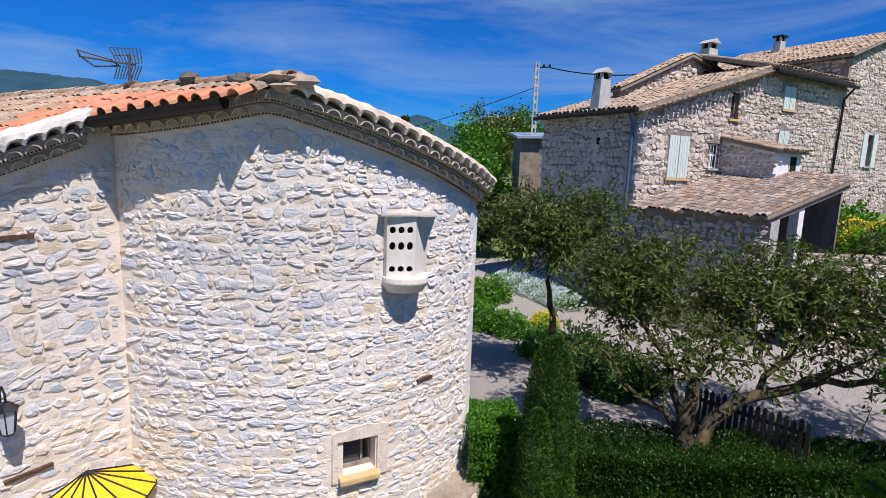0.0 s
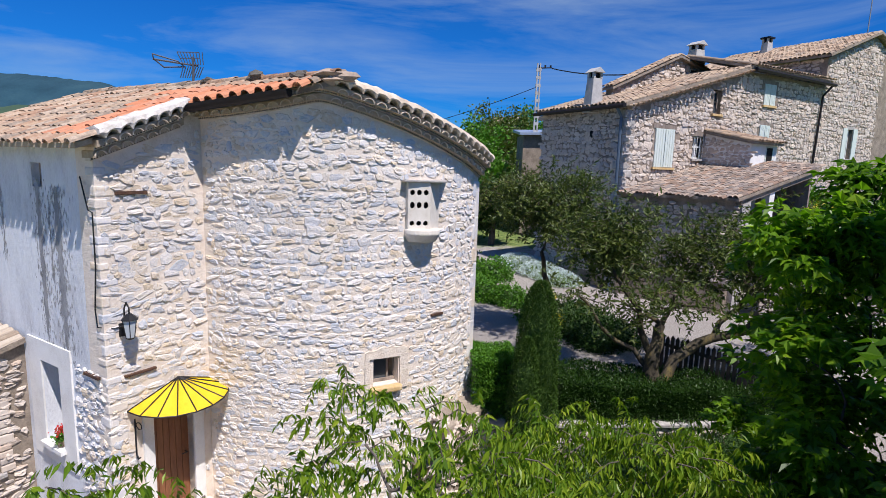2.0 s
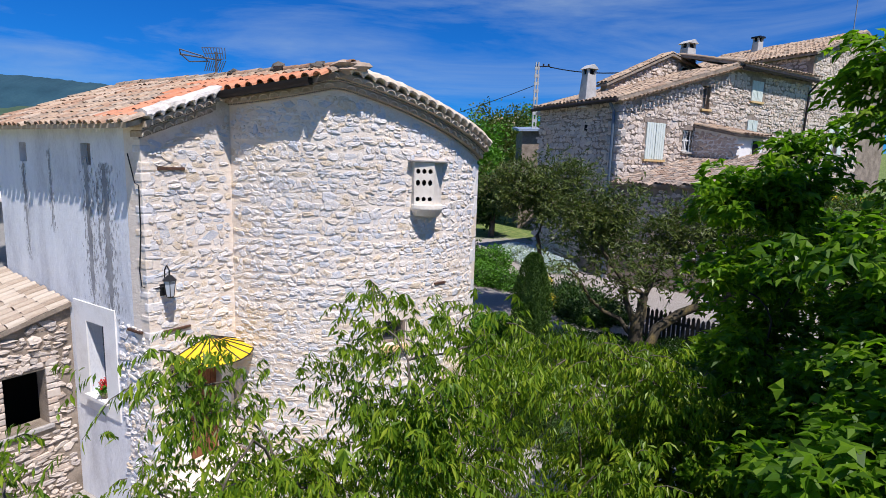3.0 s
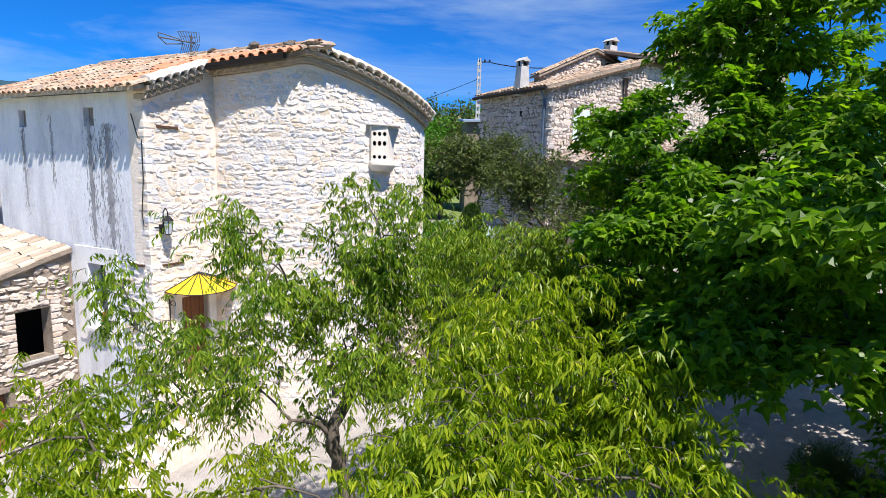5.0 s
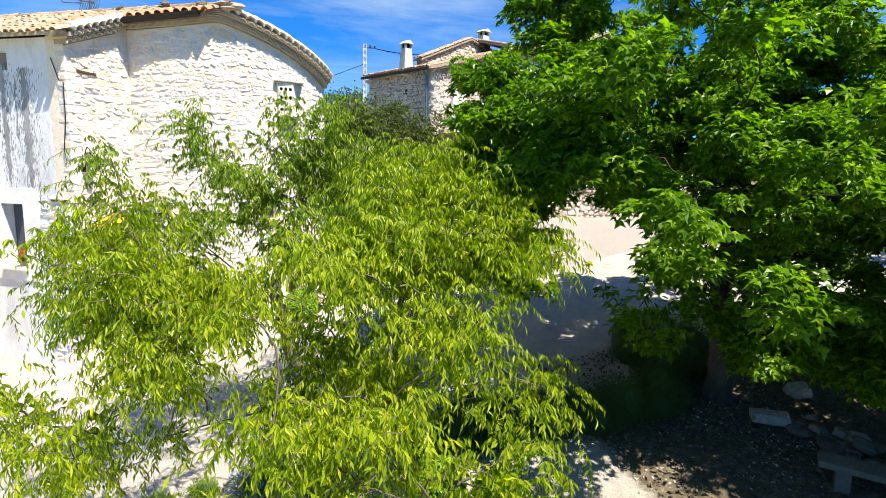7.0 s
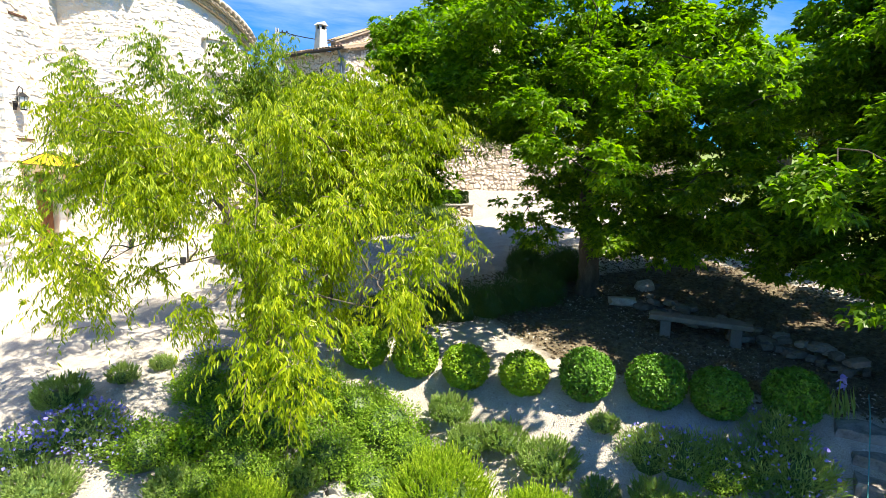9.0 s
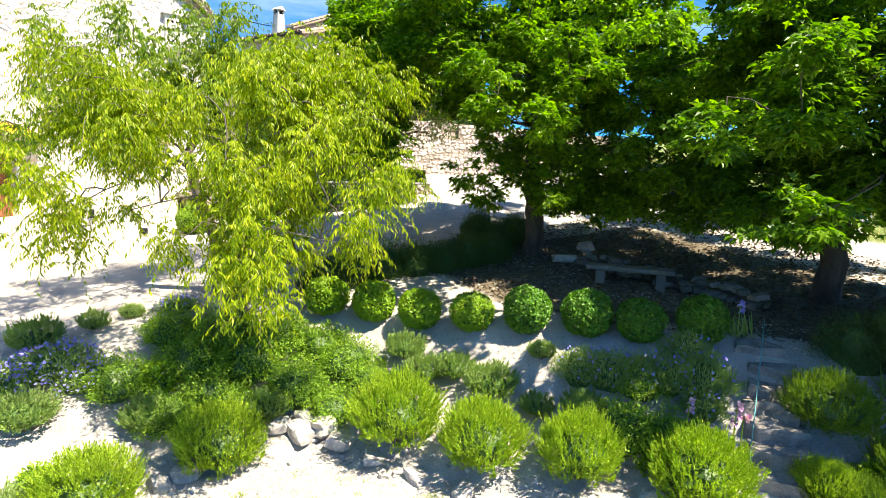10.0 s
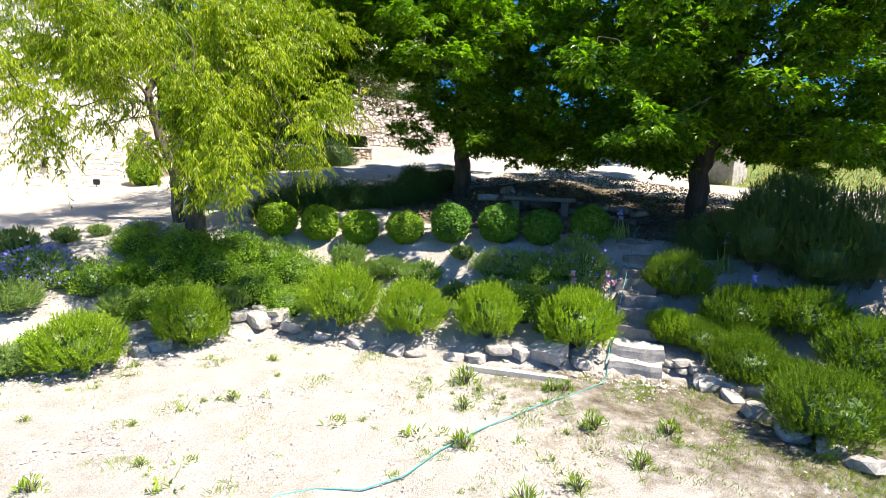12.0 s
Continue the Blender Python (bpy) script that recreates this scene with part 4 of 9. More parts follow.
def coursed(rng, s0, s1, z0, z1, hmin, hmax, wmin, wmax):
    """Cells of rough wavering courses: centre s, centre z, width, height."""
    out, z, row = [], z0, 0
    while z < z1:
        hgt = rng.uniform(hmin, hmax)
        s = s0 - rng.uniform(0, wmax)
        ph, amp = rng.uniform(0, 6.28), rng.uniform(0.01, 0.045)
        while s < s1:
            w = wmin + (wmax - wmin) * rng.random() ** 1.6
            zc = z + amp * math.sin(s * 2.1 + ph) + rng.uniform(-0.25, 0.25) * hmin
            t = rng.random()
            if t < 0.24 and hgt > hmin * 1.25:
                k = rng.uniform(0.4, 0.62)
                out.append((s + w / 2, zc + hgt * k / 2, w, hgt * k * 0.97))
                out.append((s + w * rng.uniform(0.35, 0.6), zc + hgt * (k + 1) / 2, w * rng.uniform(0.5, 0.95), hgt * (1 - k) * 0.95))
            elif t < 0.31:
                out.append((s + w / 2, zc + hgt / 2, w * 1.15, hgt * rng.uniform(1.3, 1.7)))
            else:
                out.append((s + w / 2, zc + hgt / 2, w, hgt * rng.uniform(0.70, 1.10)))
            s += w * rng.uniform(0.93, 1.12)
        z += hgt * 0.96
        row += 1
    return out


STONE_DATA = {}


def lay_stones(cells, place, keep, material_o, material_i, parent, singles, deep=(0.02, 0.05), seed=0, near=None):
    """Stones over a wall. place(s, z) -> point, along, outward. singles: how many become parts of their own, the rest is one mesh."""
    r = np.random.default_rng(seed)
    cells = [c for c in cells if keep(c)]
    if near:
        cells.sort(key=near)
    Vs, Fs, k0 = [], [], 0
    for i, (s, z, w, hgt) in enumerate(cells):
        t = r.integers(len(TEMPL))
        V, F = TEMPL[t]
        p, along, outw = place(s, z)
        d, rot = r.uniform(*deep), r.normal() * 0.16
        ax = along * math.cos(rot) + Vector((0, 0, 1)) * math.sin(rot)
        az = Vector((0, 0, 1)) * math.cos(rot) - along * math.sin(rot)
        if i < singles:
            key = (t, material_o.name)
            if key not in STONE_DATA:
                STONE_DATA[key] = fast_mesh("stone", V, F, material_o)
            ob = new("stone", STONE_DATA[key])
            mx = Matrix((ax * w * 0.99, outw * d, az * hgt * 0.99)).transposed().to_4x4()
            mx.translation = p - BASE[parent]
            ob.parent = parent
            ob.matrix_local = mx
        else:
            A = np.array([ax * w * 0.99, outw * d, az * hgt * 0.99])
            Vs.append(V @ A + np.array(p))
            Fs.append(F + k0)
            k0 += len(V)
    if Vs:
        part_np("rubble_stone_mass", np.concatenate(Vs), np.concatenate(Fs), material_i, parent, "", "stuff")


# ---- canal tiles ----
def tile_mesh(length, r0, r1, segs=6, thick=0.016):
    """A tapered half barrel along +x, open below."""
    V, F = [], []
    for x, r in ((0.0, r0), (length, r1)):
        for k in range(segs + 1):
            t = math.pi * k / segs
            V.append((x, -r * math.cos(t), r * 0.82 * math.sin(t)))
    for x, r in ((0.0, r0 - thick), (length, r1 - thick)):
        for k in range(segs + 1):
            t = math.pi * k / segs
            V.append((x, -r * math.cos(t), r * 0.82 * math.sin(t)))
    q = segs + 1
    for k in range(segs):
        F += [(k, q + k, q + k + 1, k + 1), (2 * q + k, 2 * q + k + 1, 3 * q + k + 1, 3 * q + k), (k, k + 1, 2 * q + k + 1, 2 * q + k), (q + k, 3 * q + k, 3 * q + k + 1, q + k + 1)]
    return np.array(V), np.array(F)


def lay_tiles(rows, parent, material_o, material_i, singles, length, r0, r1, seed=0, special=None):
    """rows: list of (origin, x axis down the slope, up) for each tile; special(origin) may give another material."""
    r = np.random.default_rng(seed)
    V, F = tile_mesh(length, r0, r1)
    shared = {}
    Vs, Fs, k0 = [], [], 0
    for i, (o, ax, up) in enumerate(rows):
        ax = (ax + up * r.uniform(-0.02, 0.025)).normalized()
        ay = up.cross(ax).normalized()
        ay = (ay + ax * r.uniform(-0.05, 0.05)).normalized()
        az = ax.cross(ay)
        o = o + az * r.uniform(-0.006, 0.012) + ax * r.uniform(-0.03, 0.03)
        if i < singles:
            ma = (special(o) if special else None) or material_o
            if ma.name not in shared:
                shared[ma.name] = fast_mesh("roof_tile", V, F, ma)
            ob = new("roof_tile", shared[ma.name])
            mx = Matrix((ax, ay, az)).transposed().to_4x4()
            mx.translation = o - BASE[parent]
            ob.parent = parent
            ob.matrix_local = mx
        else:
            Vs.append(V @ np.array([ax, ay, az]) + np.array(o))
            Fs.append(F + k0)
            k0 += len(V)
    if Vs:
        part_np("roof_tile_mass", np.concatenate(Vs), np.concatenate(Fs), material_i, parent, "", "stuff")


# near house roof
OV = 0.33
GUT0, GUT1 = (1.42, -0.15), (2.12, -1.93)


def verge_b(a):
    """The roof's front edge at a: straight, then along the gutter, then round."""
    if a < 1.40:
        return -0.34
    if a < GUT1[0]:
        return GUT0[1] + (GUT1[1] - GUT0[1]) * max(0, a - GUT0[0]) / (GUT1[0] - GUT0[0])
    circle = AC[1] - math.sqrt(max(0.05, (AR + OV) ** 2 - (AC[0] - a) ** 2)) if a < AC[0] else AC[1] - AR - OV
    return circle if a > RIDGE_A else GUT1[1] + (-2.5 - GUT1[1]) * (a - GUT1[0]) / (RIDGE_A - GUT1[0])


def roof_z(a):
    return wall_top(a) + 0.36


m = Mesh()
xs = [-0.08, 0.3, 0.9, 1.2, 1.39, 1.42, 1.6, 1.85, 2.1, 2.4, 2.65, 3.0, 3.4, 3.8, 4.3, 4.8, 5.3, 5.6, 5.95]
for a, c in zip(xs, xs[1:]):
    mid = (a + c) / 2
    ins = 0.22 if (mid < 1.2 or mid > 2.65) else 0.05
    b0, b1 = verge_b(a) + ins, verge_b(c) + ins
    lo = [hp(a, b0, roof_z(a) - 0.10), hp(c, b1, roof_z(c) - 0.10), hp(c, LB + 0.2, roof_z(c) - 0.10), hp(a, LB + 0.2, roof_z(a) - 0.10)]
    m.hexa(lo + [p + Vector((0, 0, 0.09)) for p in lo])
roof = part("roof", m, M_MORTAR2, house, "roof of mixed old grey-brown and new orange canal tiles", weld=True)
rows = []
PITCH, TL = 0.215, 0.37
for side in (-1, 1):
    slope = SL if side < 0 else SR
    ax = hdir(side, 0, -slope).normalized()
    up = hdir(0, 1).cross(ax) if side < 0 else ax.cross(hdir(0, 1))
    up = up if up.z > 0 else -up
    n = 9 if side < 0 else 11
    nb = int((LB + 4.4) / PITCH)
    for j in range(nb):
        b = -4.1 + j * PITCH
        for i in range(n):
            a = RIDGE_A + side * (0.02 + i * TL * 0.93)
            am = a + side * TL * 0.5
            if side < 0 and -2.1 < b < -0.15 and a - TL < GUT0[0] + (GUT1[0] - GUT0[0]) * (-0.15 - b) / 1.95 + 0.05:
                continue
            if b < verge_b(am) + (0.16 if am < 1.4 else 0.20 if am > 2.65 else 0.04) or b > LB + 0.2 or am < -0.10 or am > 6.0:
                continue
            z = roof_z(a) + 0.012 + 0.012 * (n - i) / n
            rows.append((hp(a, b, z), ax, up, i, b))
for j in range(10):
    b = -0.26 - j * 0.205
    a = GUT0[0] + (GUT1[0] - GUT0[0]) * (-0.15 - b) / 1.95 - 0.09
    ax = hdir(-1, 0, -SL).normalized()
    rows.append((hp(a + 0.37, b, roof_z(a + 0.37) + 0.035), ax, hdir(-SL, 0, 1).normalized(), 9, b))
rows.sort(key=lambda q_: (q_[0].x - 0.5) ** 2 + (q_[0].y + 1) ** 2)


def orange(o):
    rel = Vector((o.x, o.y)) - HC
    a, b = rel.dot(HU), rel.dot(HV)
    k = noise.noise(Vector((a * 2.3, b * 2.3, 1)))
    return M_TILE_R if (-0.35 < a < 2.5 and b < 1.25 + k * 0.6 and a + 0.3 * b > 0.1) else None


lay_tiles([q_[:3] for q_ in rows], roof, M_TILE_O, M_TILE_I, 300, 0.40, 0.088, 0.104, 3, orange)
ax = hdir(-1, 0, -SL).normalized()
eave_rows = [(hp(0.0, b, roof_z(0.0) + 0.02), ax, hdir(-SL, 0, 1).normalized()) for b in np.arange(-0.2, LB + 0.2, PITCH)]
lay_tiles(eave_rows, roof, M_TILE_O, M_TILE_I, 60, 0.42, 0.082, 0.082, 9)
m = Mesh()
lo = [hp(-0.32, -0.2, roof_z(-0.32) - 0.075), hp(-0.08, -0.2, roof_z(-0.08) - 0.095), hp(-0.08, LB + 0.2, roof_z(-0.08) - 0.095), hp(-0.32, LB + 0.2, roof_z(-0.32) - 0.075)]
m.hexa(lo + [p + Vector((0, 0, 0.085)) for p in lo])
part("eave_bedding", m, M_BED, roof, "tan mortar bedding under the eave tiles")
ridge_rows = [(hp(RIDGE_A, verge_b(RIDGE_A) + 0.1 + i * 0.36, roof_z(RIDGE_A) + 0.05), hdir(0, -1), Vector((0, 0, 1))) for i in range(1, 23)]
lay_tiles(ridge_rows, roof, M_TILE_O, M_TILE_I, 40, 0.42, 0.10, 0.12, 5)
# loose stones that weigh down the tiles, and the lumpy mortar at the ridge end
for i, (a, b, s) in enumerate(((2.45, -1.75, 0.10), (2.55, -0.55, 0.13), (2.6, 0.9, 0.10), (3.7, -2.3, 0.11), (4.0, -2.2, 0.09))):
    part("roof_stone", Mesh().ball(hp(a, b, roof_z(a) + 0.13), s, 7, 5, 0.9, (1.4, 1, 0.75), i), M_ROCKD, None, "rough stone lying on the roof tiles", category="stone", group="stones on the roof")
part("ridge_mortar", Mesh().ball(hp(2.68, -2.36, roof_z(2.65) + 0.01), 0.27, 12, 8, 0.7, (1.2, 0.9, 0.5), 4), M_TILE_D, roof, "lichened lump of mortar closing the ridge")


def genoise(path, parent, courses=2, pitch=0.20, seed=0, top=True, white=None):
    """Rows of half-round tiles bedded in mortar under a roof edge. path: [(point on the wall face, outward, z)]."""
    def at(s):
        acc = 0
        for (p, o, z), (p2, o2, z2) in zip(path, path[1:]):
            d = (p2 - p).length
            if acc + d >= s or p2 is path[-1][0]:
                k = min(1, max(0, (s - acc) / max(1e-6, d)))
                return p.lerp(p2, k), o.lerp(o2, k).normalized(), z + (z2 - z) * k
            acc += d
    total = sum((b[0] - a[0]).length for a, b in zip(path, path[1:]))
    for c in range(courses):
        V, F = tile_mesh(0.16, 0.092, 0.092, 8, 0.012)
        data = STONE_DATA.setdefault("eave tile", fast_mesh("eave_tile", V, F, M_CREAM2))
        n = int(total / pitch)
        for i in range(n):
            p, o, z = at((i + 0.5 + 0.5 * (c % 2)) * pitch)
            p2, _, z2 = at(min(total, (i + 0.6 + 0.5 * (c % 2)) * pitch))
            al = Vector((p2.x - p.x, p2.y - p.y, z2 - z)).normalized()
            ob = new("eave_tile", data)
            up = o.cross(al)
            up = up if up.z > 0 else -up
            mx = Matrix((o, up.cross(o), up)).transposed().to_4x4()
            mx.translation = p + o * (0.01 + 0.125 * c) + Vector((0, 0, z + 0.045 + 0.155 * c)) - BASE[parent]
            ob.parent = parent
            ob.matrix_local = mx
        bands, holes, beds = Mesh(), Mesh(), Mesh()
        k = max(4, int(total / 0.12))
        for i in range(k):
            s0, s1 = total * i / k, total * (i + 1) / k
            (p, o, z), (p2, o2, z2) = at(s0), at(s1)
            d0, zz, th = 0.04 + 0.125 * c, 0.155 * c, 0.045
            q = [p + o * d0 + Vector((0, 0, z + zz)), p2 + o2 * d0 + Vector((0, 0, z2 + zz)), p2 - o2 * 0.1 + Vector((0, 0, z2 + zz)), p - o * 0.1 + Vector((0, 0, z + zz))]
            bands.hexa(q + [v + Vector((0, 0, th)) for v in q])
            # mortar bed behind and above the tile row
            d1 = d0 + 0.095
            q = [p + o * d1 + Vector((0, 0, z + zz + th)), p2 + o2 * d1 + Vector((0, 0, z2 + zz + th)), p2 - o2 * 0.2 + Vector((0, 0, z2 + zz + th)), p - o * 0.2 + Vector((0, 0, z + zz + th))]
            beds.hexa(q + [v + Vector((0, 0, 0.1)) for v in q])
            for u in (0.2, 0.5, 0.8):
                pm, om = p.lerp(p2, u), o
                al = (p2 - p).normalized()
                # black boxes set on the bricks as the shade in their holes
                holes.box(pm + om * (d0 - 0.01) - al * 0.011 + Vector((0, 0, z + (z2 - z) * u + zz + 0.012)), al * 0.022, om * 0.013, (0, 0, 0.022))
        part("hollow_brick_course", bands, M_CREAM2, parent, "mortared course of hollow bricks")
        part("bedding", beds, M_BED, parent, "dusty tan bedding between the eave tiles", weld=True)
        part("brick_hollow", holes, M_DARK, parent, "", "stuff")
    if top:
        n = int(total / 0.02)
        vs, fs = [], []
        for i in range(n + 1):
            s = total * i / n
            p, o, z = at(s)
            f = (s / pitch + 0.5) % 1 - 0.5
            arch = 0.085 * math.sqrt(max(0.0, 1 - (f / 0.43) ** 2))
            w1 = noise.noise(Vector((s * 3.1, seed, 0)))
            w2 = noise.noise(Vector((s * 7.3, seed, 5)))
            d, zz = 0.125 * courses + 0.06, z + 0.155 * courses
            for dd, hh in ((-0.12, 0.02), (d - 0.05, -0.01 + arch), (d + 0.02, -0.015 + arch), (d + 0.045 + 0.015 * w2, 0.06 + arch * 0.4 + 0.01 * w1), (d + 0.02 + 0.02 * w1, 0.15 + 0.025 * w1), (d - 0.12, 0.20 + 0.03 * w2), (d - 0.34, 0.17 + 0.02 * w1)):
                vs.append(p + o * dd + Vector((0, 0, zz + hh)))
        for i in range(n):
            fs += [(i * 7 + k, i * 7 + k + 1, i * 7 + 8 + k, i * 7 + 7 + k) for k in range(6)]
        fs += [tuple(range(7)), tuple(n * 7 + k for k in range(6, -1, -1))]
        mm = Mesh().add(vs, fs)
        part("verge_mortar", mm, white, parent, "rough scalloped mortar along the roof edge")


M_LIME2 = mat("aged lime mortar", [(0.42, 0.37, 0.31), (0.62, 0.57, 0.51), (0.74, 0.70, 0.64)], 6, 0.92, 0.8, 6)
M_CREAM2 = mat("cream bedding mortar", [(0.50, 0.39, 0.28), (0.64, 0.53, 0.41), (0.74, 0.65, 0.54)], 6, 0.92, 0.5, 9)
eaves = thing("eaves", hp(2.6, -2.2, 9.4), "two rows of half-round eave tiles bedded in cream mortar", "eaves")


def h2v(a, b):
    v = hdir(a, b)
    return Vector((v.x, v.y, 0))


path = []
for i in range(31):
    s = ARC_LEN * i / 30
    (a, b), (p, q) = arc_s(s)
    w = hp(a, b)
    path.append((w, h2v(p, q), wall_top(a)))
genoise(path[:13], eaves, seed=1, top=False)
genoise(path[12:], eaves, seed=3, white=M_CREAM2)
genoise([(hp(a, 0), h2v(0, -1), wall_top(a)) for a in (-0.05, 0.5, 1.0, 1.4)], eaves, seed=2, white=M_LIME2)

# gutter on the rounded eave
gut = thing("gutter", hp(1.5, -1, 10.1), "dark brown half-round metal gutter below the rounded roof edge", "gutter")
gp = []
for i in range(13):
    k = i / 12
    a, b = GUT0[0] - 0.06 + (GUT1[0] - GUT0[0]) * k, GUT0[1] + (GUT1[1] - GUT0[1]) * k
    gp.append(hp(a, b, roof_z(GUT0[0]) - 0.02 + (roof_z(GUT1[0]) - roof_z(GUT0[0])) * k))
m = Mesh()
n = 8
vs = []
for i, p in enumerate(gp):
    d = (gp[min(i + 1, 12)] - gp[max(i - 1, 0)]).normalized()
    side = Vector((d.y, -d.x, 0)).normalized()
    for rr in (0.125, 0.113):
        for k in range(n + 1):
            t = math.pi + math.pi * k / n
            vs.append(p + side * rr * math.cos(t) + Vector((0, 0, rr * math.sin(t))))
q = n + 1
fs = []
for i in range(12):
    for k in range(n):
        o, o2 = i * 2 * q, (i + 1) * 2 * q
        fs += [(o + k, o2 + k, o2 + k + 1, o + k + 1), (o + q + k, o + q + k + 1, o2 + q + k + 1, o2 + q + k)]
    fs += [(o, o + q, o2 + q, o2), (o + n, o2 + n, o2 + q + n, o + q + n)]
for o in (0, 12 * 2 * q):
    fs.append(tuple(o + k for k in range(q)))
m.add(vs, fs)
part("trough", m, M_GUTTER, gut)
for i in (2, 6, 10):
    part("gutter_bracket", Mesh().tube([gp[i] + Vector((0, 0, 0.02)) + hdir(-0.08, 0), gp[i] + Vector((0, 0, -0.085)), gp[i] + hdir(0.15, 0, 0.02)], 0.012, 5), M_IRON, gut)

# stones on the two front walls
rg = np.random.default_rng(21)


def keep_round(c):
    s, z, w, hgt = c
    (a, b), _ = arc_s(s)
    if s - w * 0.4 < 0.0 or s + w * 0.45 > ARC_LEN + 0.06 or z + hgt / 2 > wall_top(a) - 0.02:
        return False
    if WIN_S[0] - 0.14 - w / 2 < s < WIN_S[1] + 0.14 + w / 2 and WIN_Z[0] - 0.13 - hgt / 2 < z < WIN_Z[1] + 0.16 + hgt / 2:
        return False
    if LOW_S[0] - w / 2 < s < LOW_S[1] + w / 2 and z < LOW_Z[1] + 0.1:
        return False
    if abs(s - 4.12) < 0.30 + w / 2 and 7.85 - hgt / 2 < z < 9.02 + hgt / 2:
        return False
    return not (s > 4.7 and z < 4.3)


def place_round(s, z):
    (a, b), (p, q) = arc_s(s)
    return hp(a, b, z), h2v(-q, p), h2v(p, q)


lay_stones(coursed(rg, 0, ARC_LEN, 0.9, 10.3, 0.07, 0.15, 0.08, 0.30), place_round, keep_round, M_STONE_O, M_STONE_I, round_wall, 300, (0.004, 0.026), 31, lambda c: abs(c[0] - 2.4) + abs(c[1] - 8.6) * 1.2)


def keep_front(c):
    a, z, w, hgt = c
    if a - w / 2 < -0.03 or a + w / 2 > 1.82 or z + hgt / 2 > wall_top(a - w / 2) - 0.02:
        return False
    return not (0.48 - w / 2 < a < 1.64 + w / 2 and z < 5.2)


lay_stones(coursed(rg, 0, 1.85, 0.9, 10.0, 0.085, 0.17, 0.10, 0.36), lambda a, z: (hp(a, 0, z), h2v(1, 0), h2v(0, -1)), keep_front, M_STONE_O, M_STONE_I, front_wall, 200, (0.004, 0.028), 32, lambda c: abs(c[1] - 8))
lay_stones(coursed(rg, 0.02, 1.5, 1.0, 5.7, 0.085, 0.18, 0.13, 0.3), lambda b, z: (hp(0, b, z), h2v(0, -1), h2v(-1, 0)), lambda c: c[0] - c[2] / 2 > 0.02 and c[0] + c[2] / 2 < 1.1, M_STONE_O, M_STONE_I, side_wall, 0, (0.015, 0.04), 33)
# corner blocks of the house
z = 1.0
for i in range(60):
    z += RS.uniform(0.17, 0.34)
    if z > 9.0:
        break
    w = (0.30, 0.19)[i % 2] * RS.uniform(0.7, 1.1)
    m = Mesh()
    hh = RS.uniform(0.12, 0.2)
    m.box(hp(-0.012, -0.012, z), hdir(w, 0), hdir(0, 0.45 - w), (0, 0, hh))
    part("corner_stone", m, M_STONE_O, front_wall, bevel=0.03)
    (a, b), (p, q) = arc_s(ARC_LEN - w * 0.9)
    if z > 4.4:
        (a1, b1), (p1, q1) = arc_s(ARC_LEN)
        m = Mesh()
        lo = [hp(a + p * 0.03, b + q * 0.03, z), hp(a1 + p1 * 0.03 + 0.03, b1 + q1 * 0.03, z), hp(a1 + 0.03, b1 + 0.2, z), hp(a, b + 0.2, z)]
        m.hexa(lo + [v + Vector((0, 0, 0.33)) for v in lo])
        if z < wall_top(6) - 0.35:
            part("corner_stone", m, M_STONE_O, round_wall, bevel=0.03)

# aerial and chimney stubs on the roof
M_AERIAL = plain("dull dark aluminium", (0.12, 0.13, 0.15), 0.5, 0.4)
aer = thing("television_aerial", (-5.87, 11.4, 10.6), "grey metal television aerial on a short mast", "aerial")
part("mast", Mesh().tube([(-5.87, 11.4, 10.3), (-5.84, 11.4, 11.62)], 0.03, 7), M_AERIAL, aer)
m = Mesh()
m.tube([(-6.72, 11.25, 11.52), (-5.75, 11.45, 11.42)], 0.022, 6)
part("boom", m, M_AERIAL, aer)
m = Mesh()
for i in range(9):
    x = -5.95 + i * 0.025
    part("reflector_rod", Mesh().tube([(x - 0.13 + i * 0.035, 11.4, 11.44), (x - 0.26 + i * 0.05, 11.38, 11.72)], 0.011, 4), M_AERIAL, aer)
    part("reflector_rod", Mesh().tube([(x - 0.13 + i * 0.035, 11.4, 11.40), (x - 0.22 + i * 0.03, 11.42, 11.14)], 0.011, 4), M_AERIAL, aer)
for dz in (0.0, 0.14, 0.28):
    part("reflector_bar", Mesh().tube([(-6.08 - dz * 0.45, 11.4, 11.44 + dz), (-5.67 - dz * 0.1, 11.4, 11.44 + dz)], 0.012, 4), M_AERIAL, aer)
m = Mesh()
m.tube([(-6.7, 11.25, 11.52), (-6.62, 11.05, 11.60), (-6.1, 11.2, 11.47), (-6.1, 11.5, 11.40), (-6.6, 11.5, 11.38), (-6.7, 11.25, 11.52)], 0.018, 5)
part("loop", m, M_AERIAL, aer)
for loc, s in (((-6.15, 11.4, 10.26), 0.27), ((-8.6, 11.0, 9.75), 0.15)):
    ch = thing("chimney", loc, "low square masonry chimney stub with a slab cap", "chimney")
    x, y, z = loc
    part("shaft", Mesh().block(x - s, x + s, y - s * 0.7, y + s * 0.7, z, z + 0.55), M_CONC, ch, bevel=0.02)
    for dx in (-s * 0.85, s * 0.6):
        part("cap_post", Mesh().block(x + dx, x + dx + s * 0.25, y - s * 0.5, y + s * 0.5, z + 0.55, z + 0.63), M_CONC, ch)
    part("cap_slab", Mesh().block(x - s * 1.2, x + s * 1.2, y - s, y + s, z + 0.63, z + 0.69), M_CONC, ch, bevel=0.01)


# ---- annex beside the house ----
annex = thing("stone_annex", hp(-1.5, 3.2, 1.0), "low rubble-stone annex with a pale tiled lean-to roof", "outbuilding")
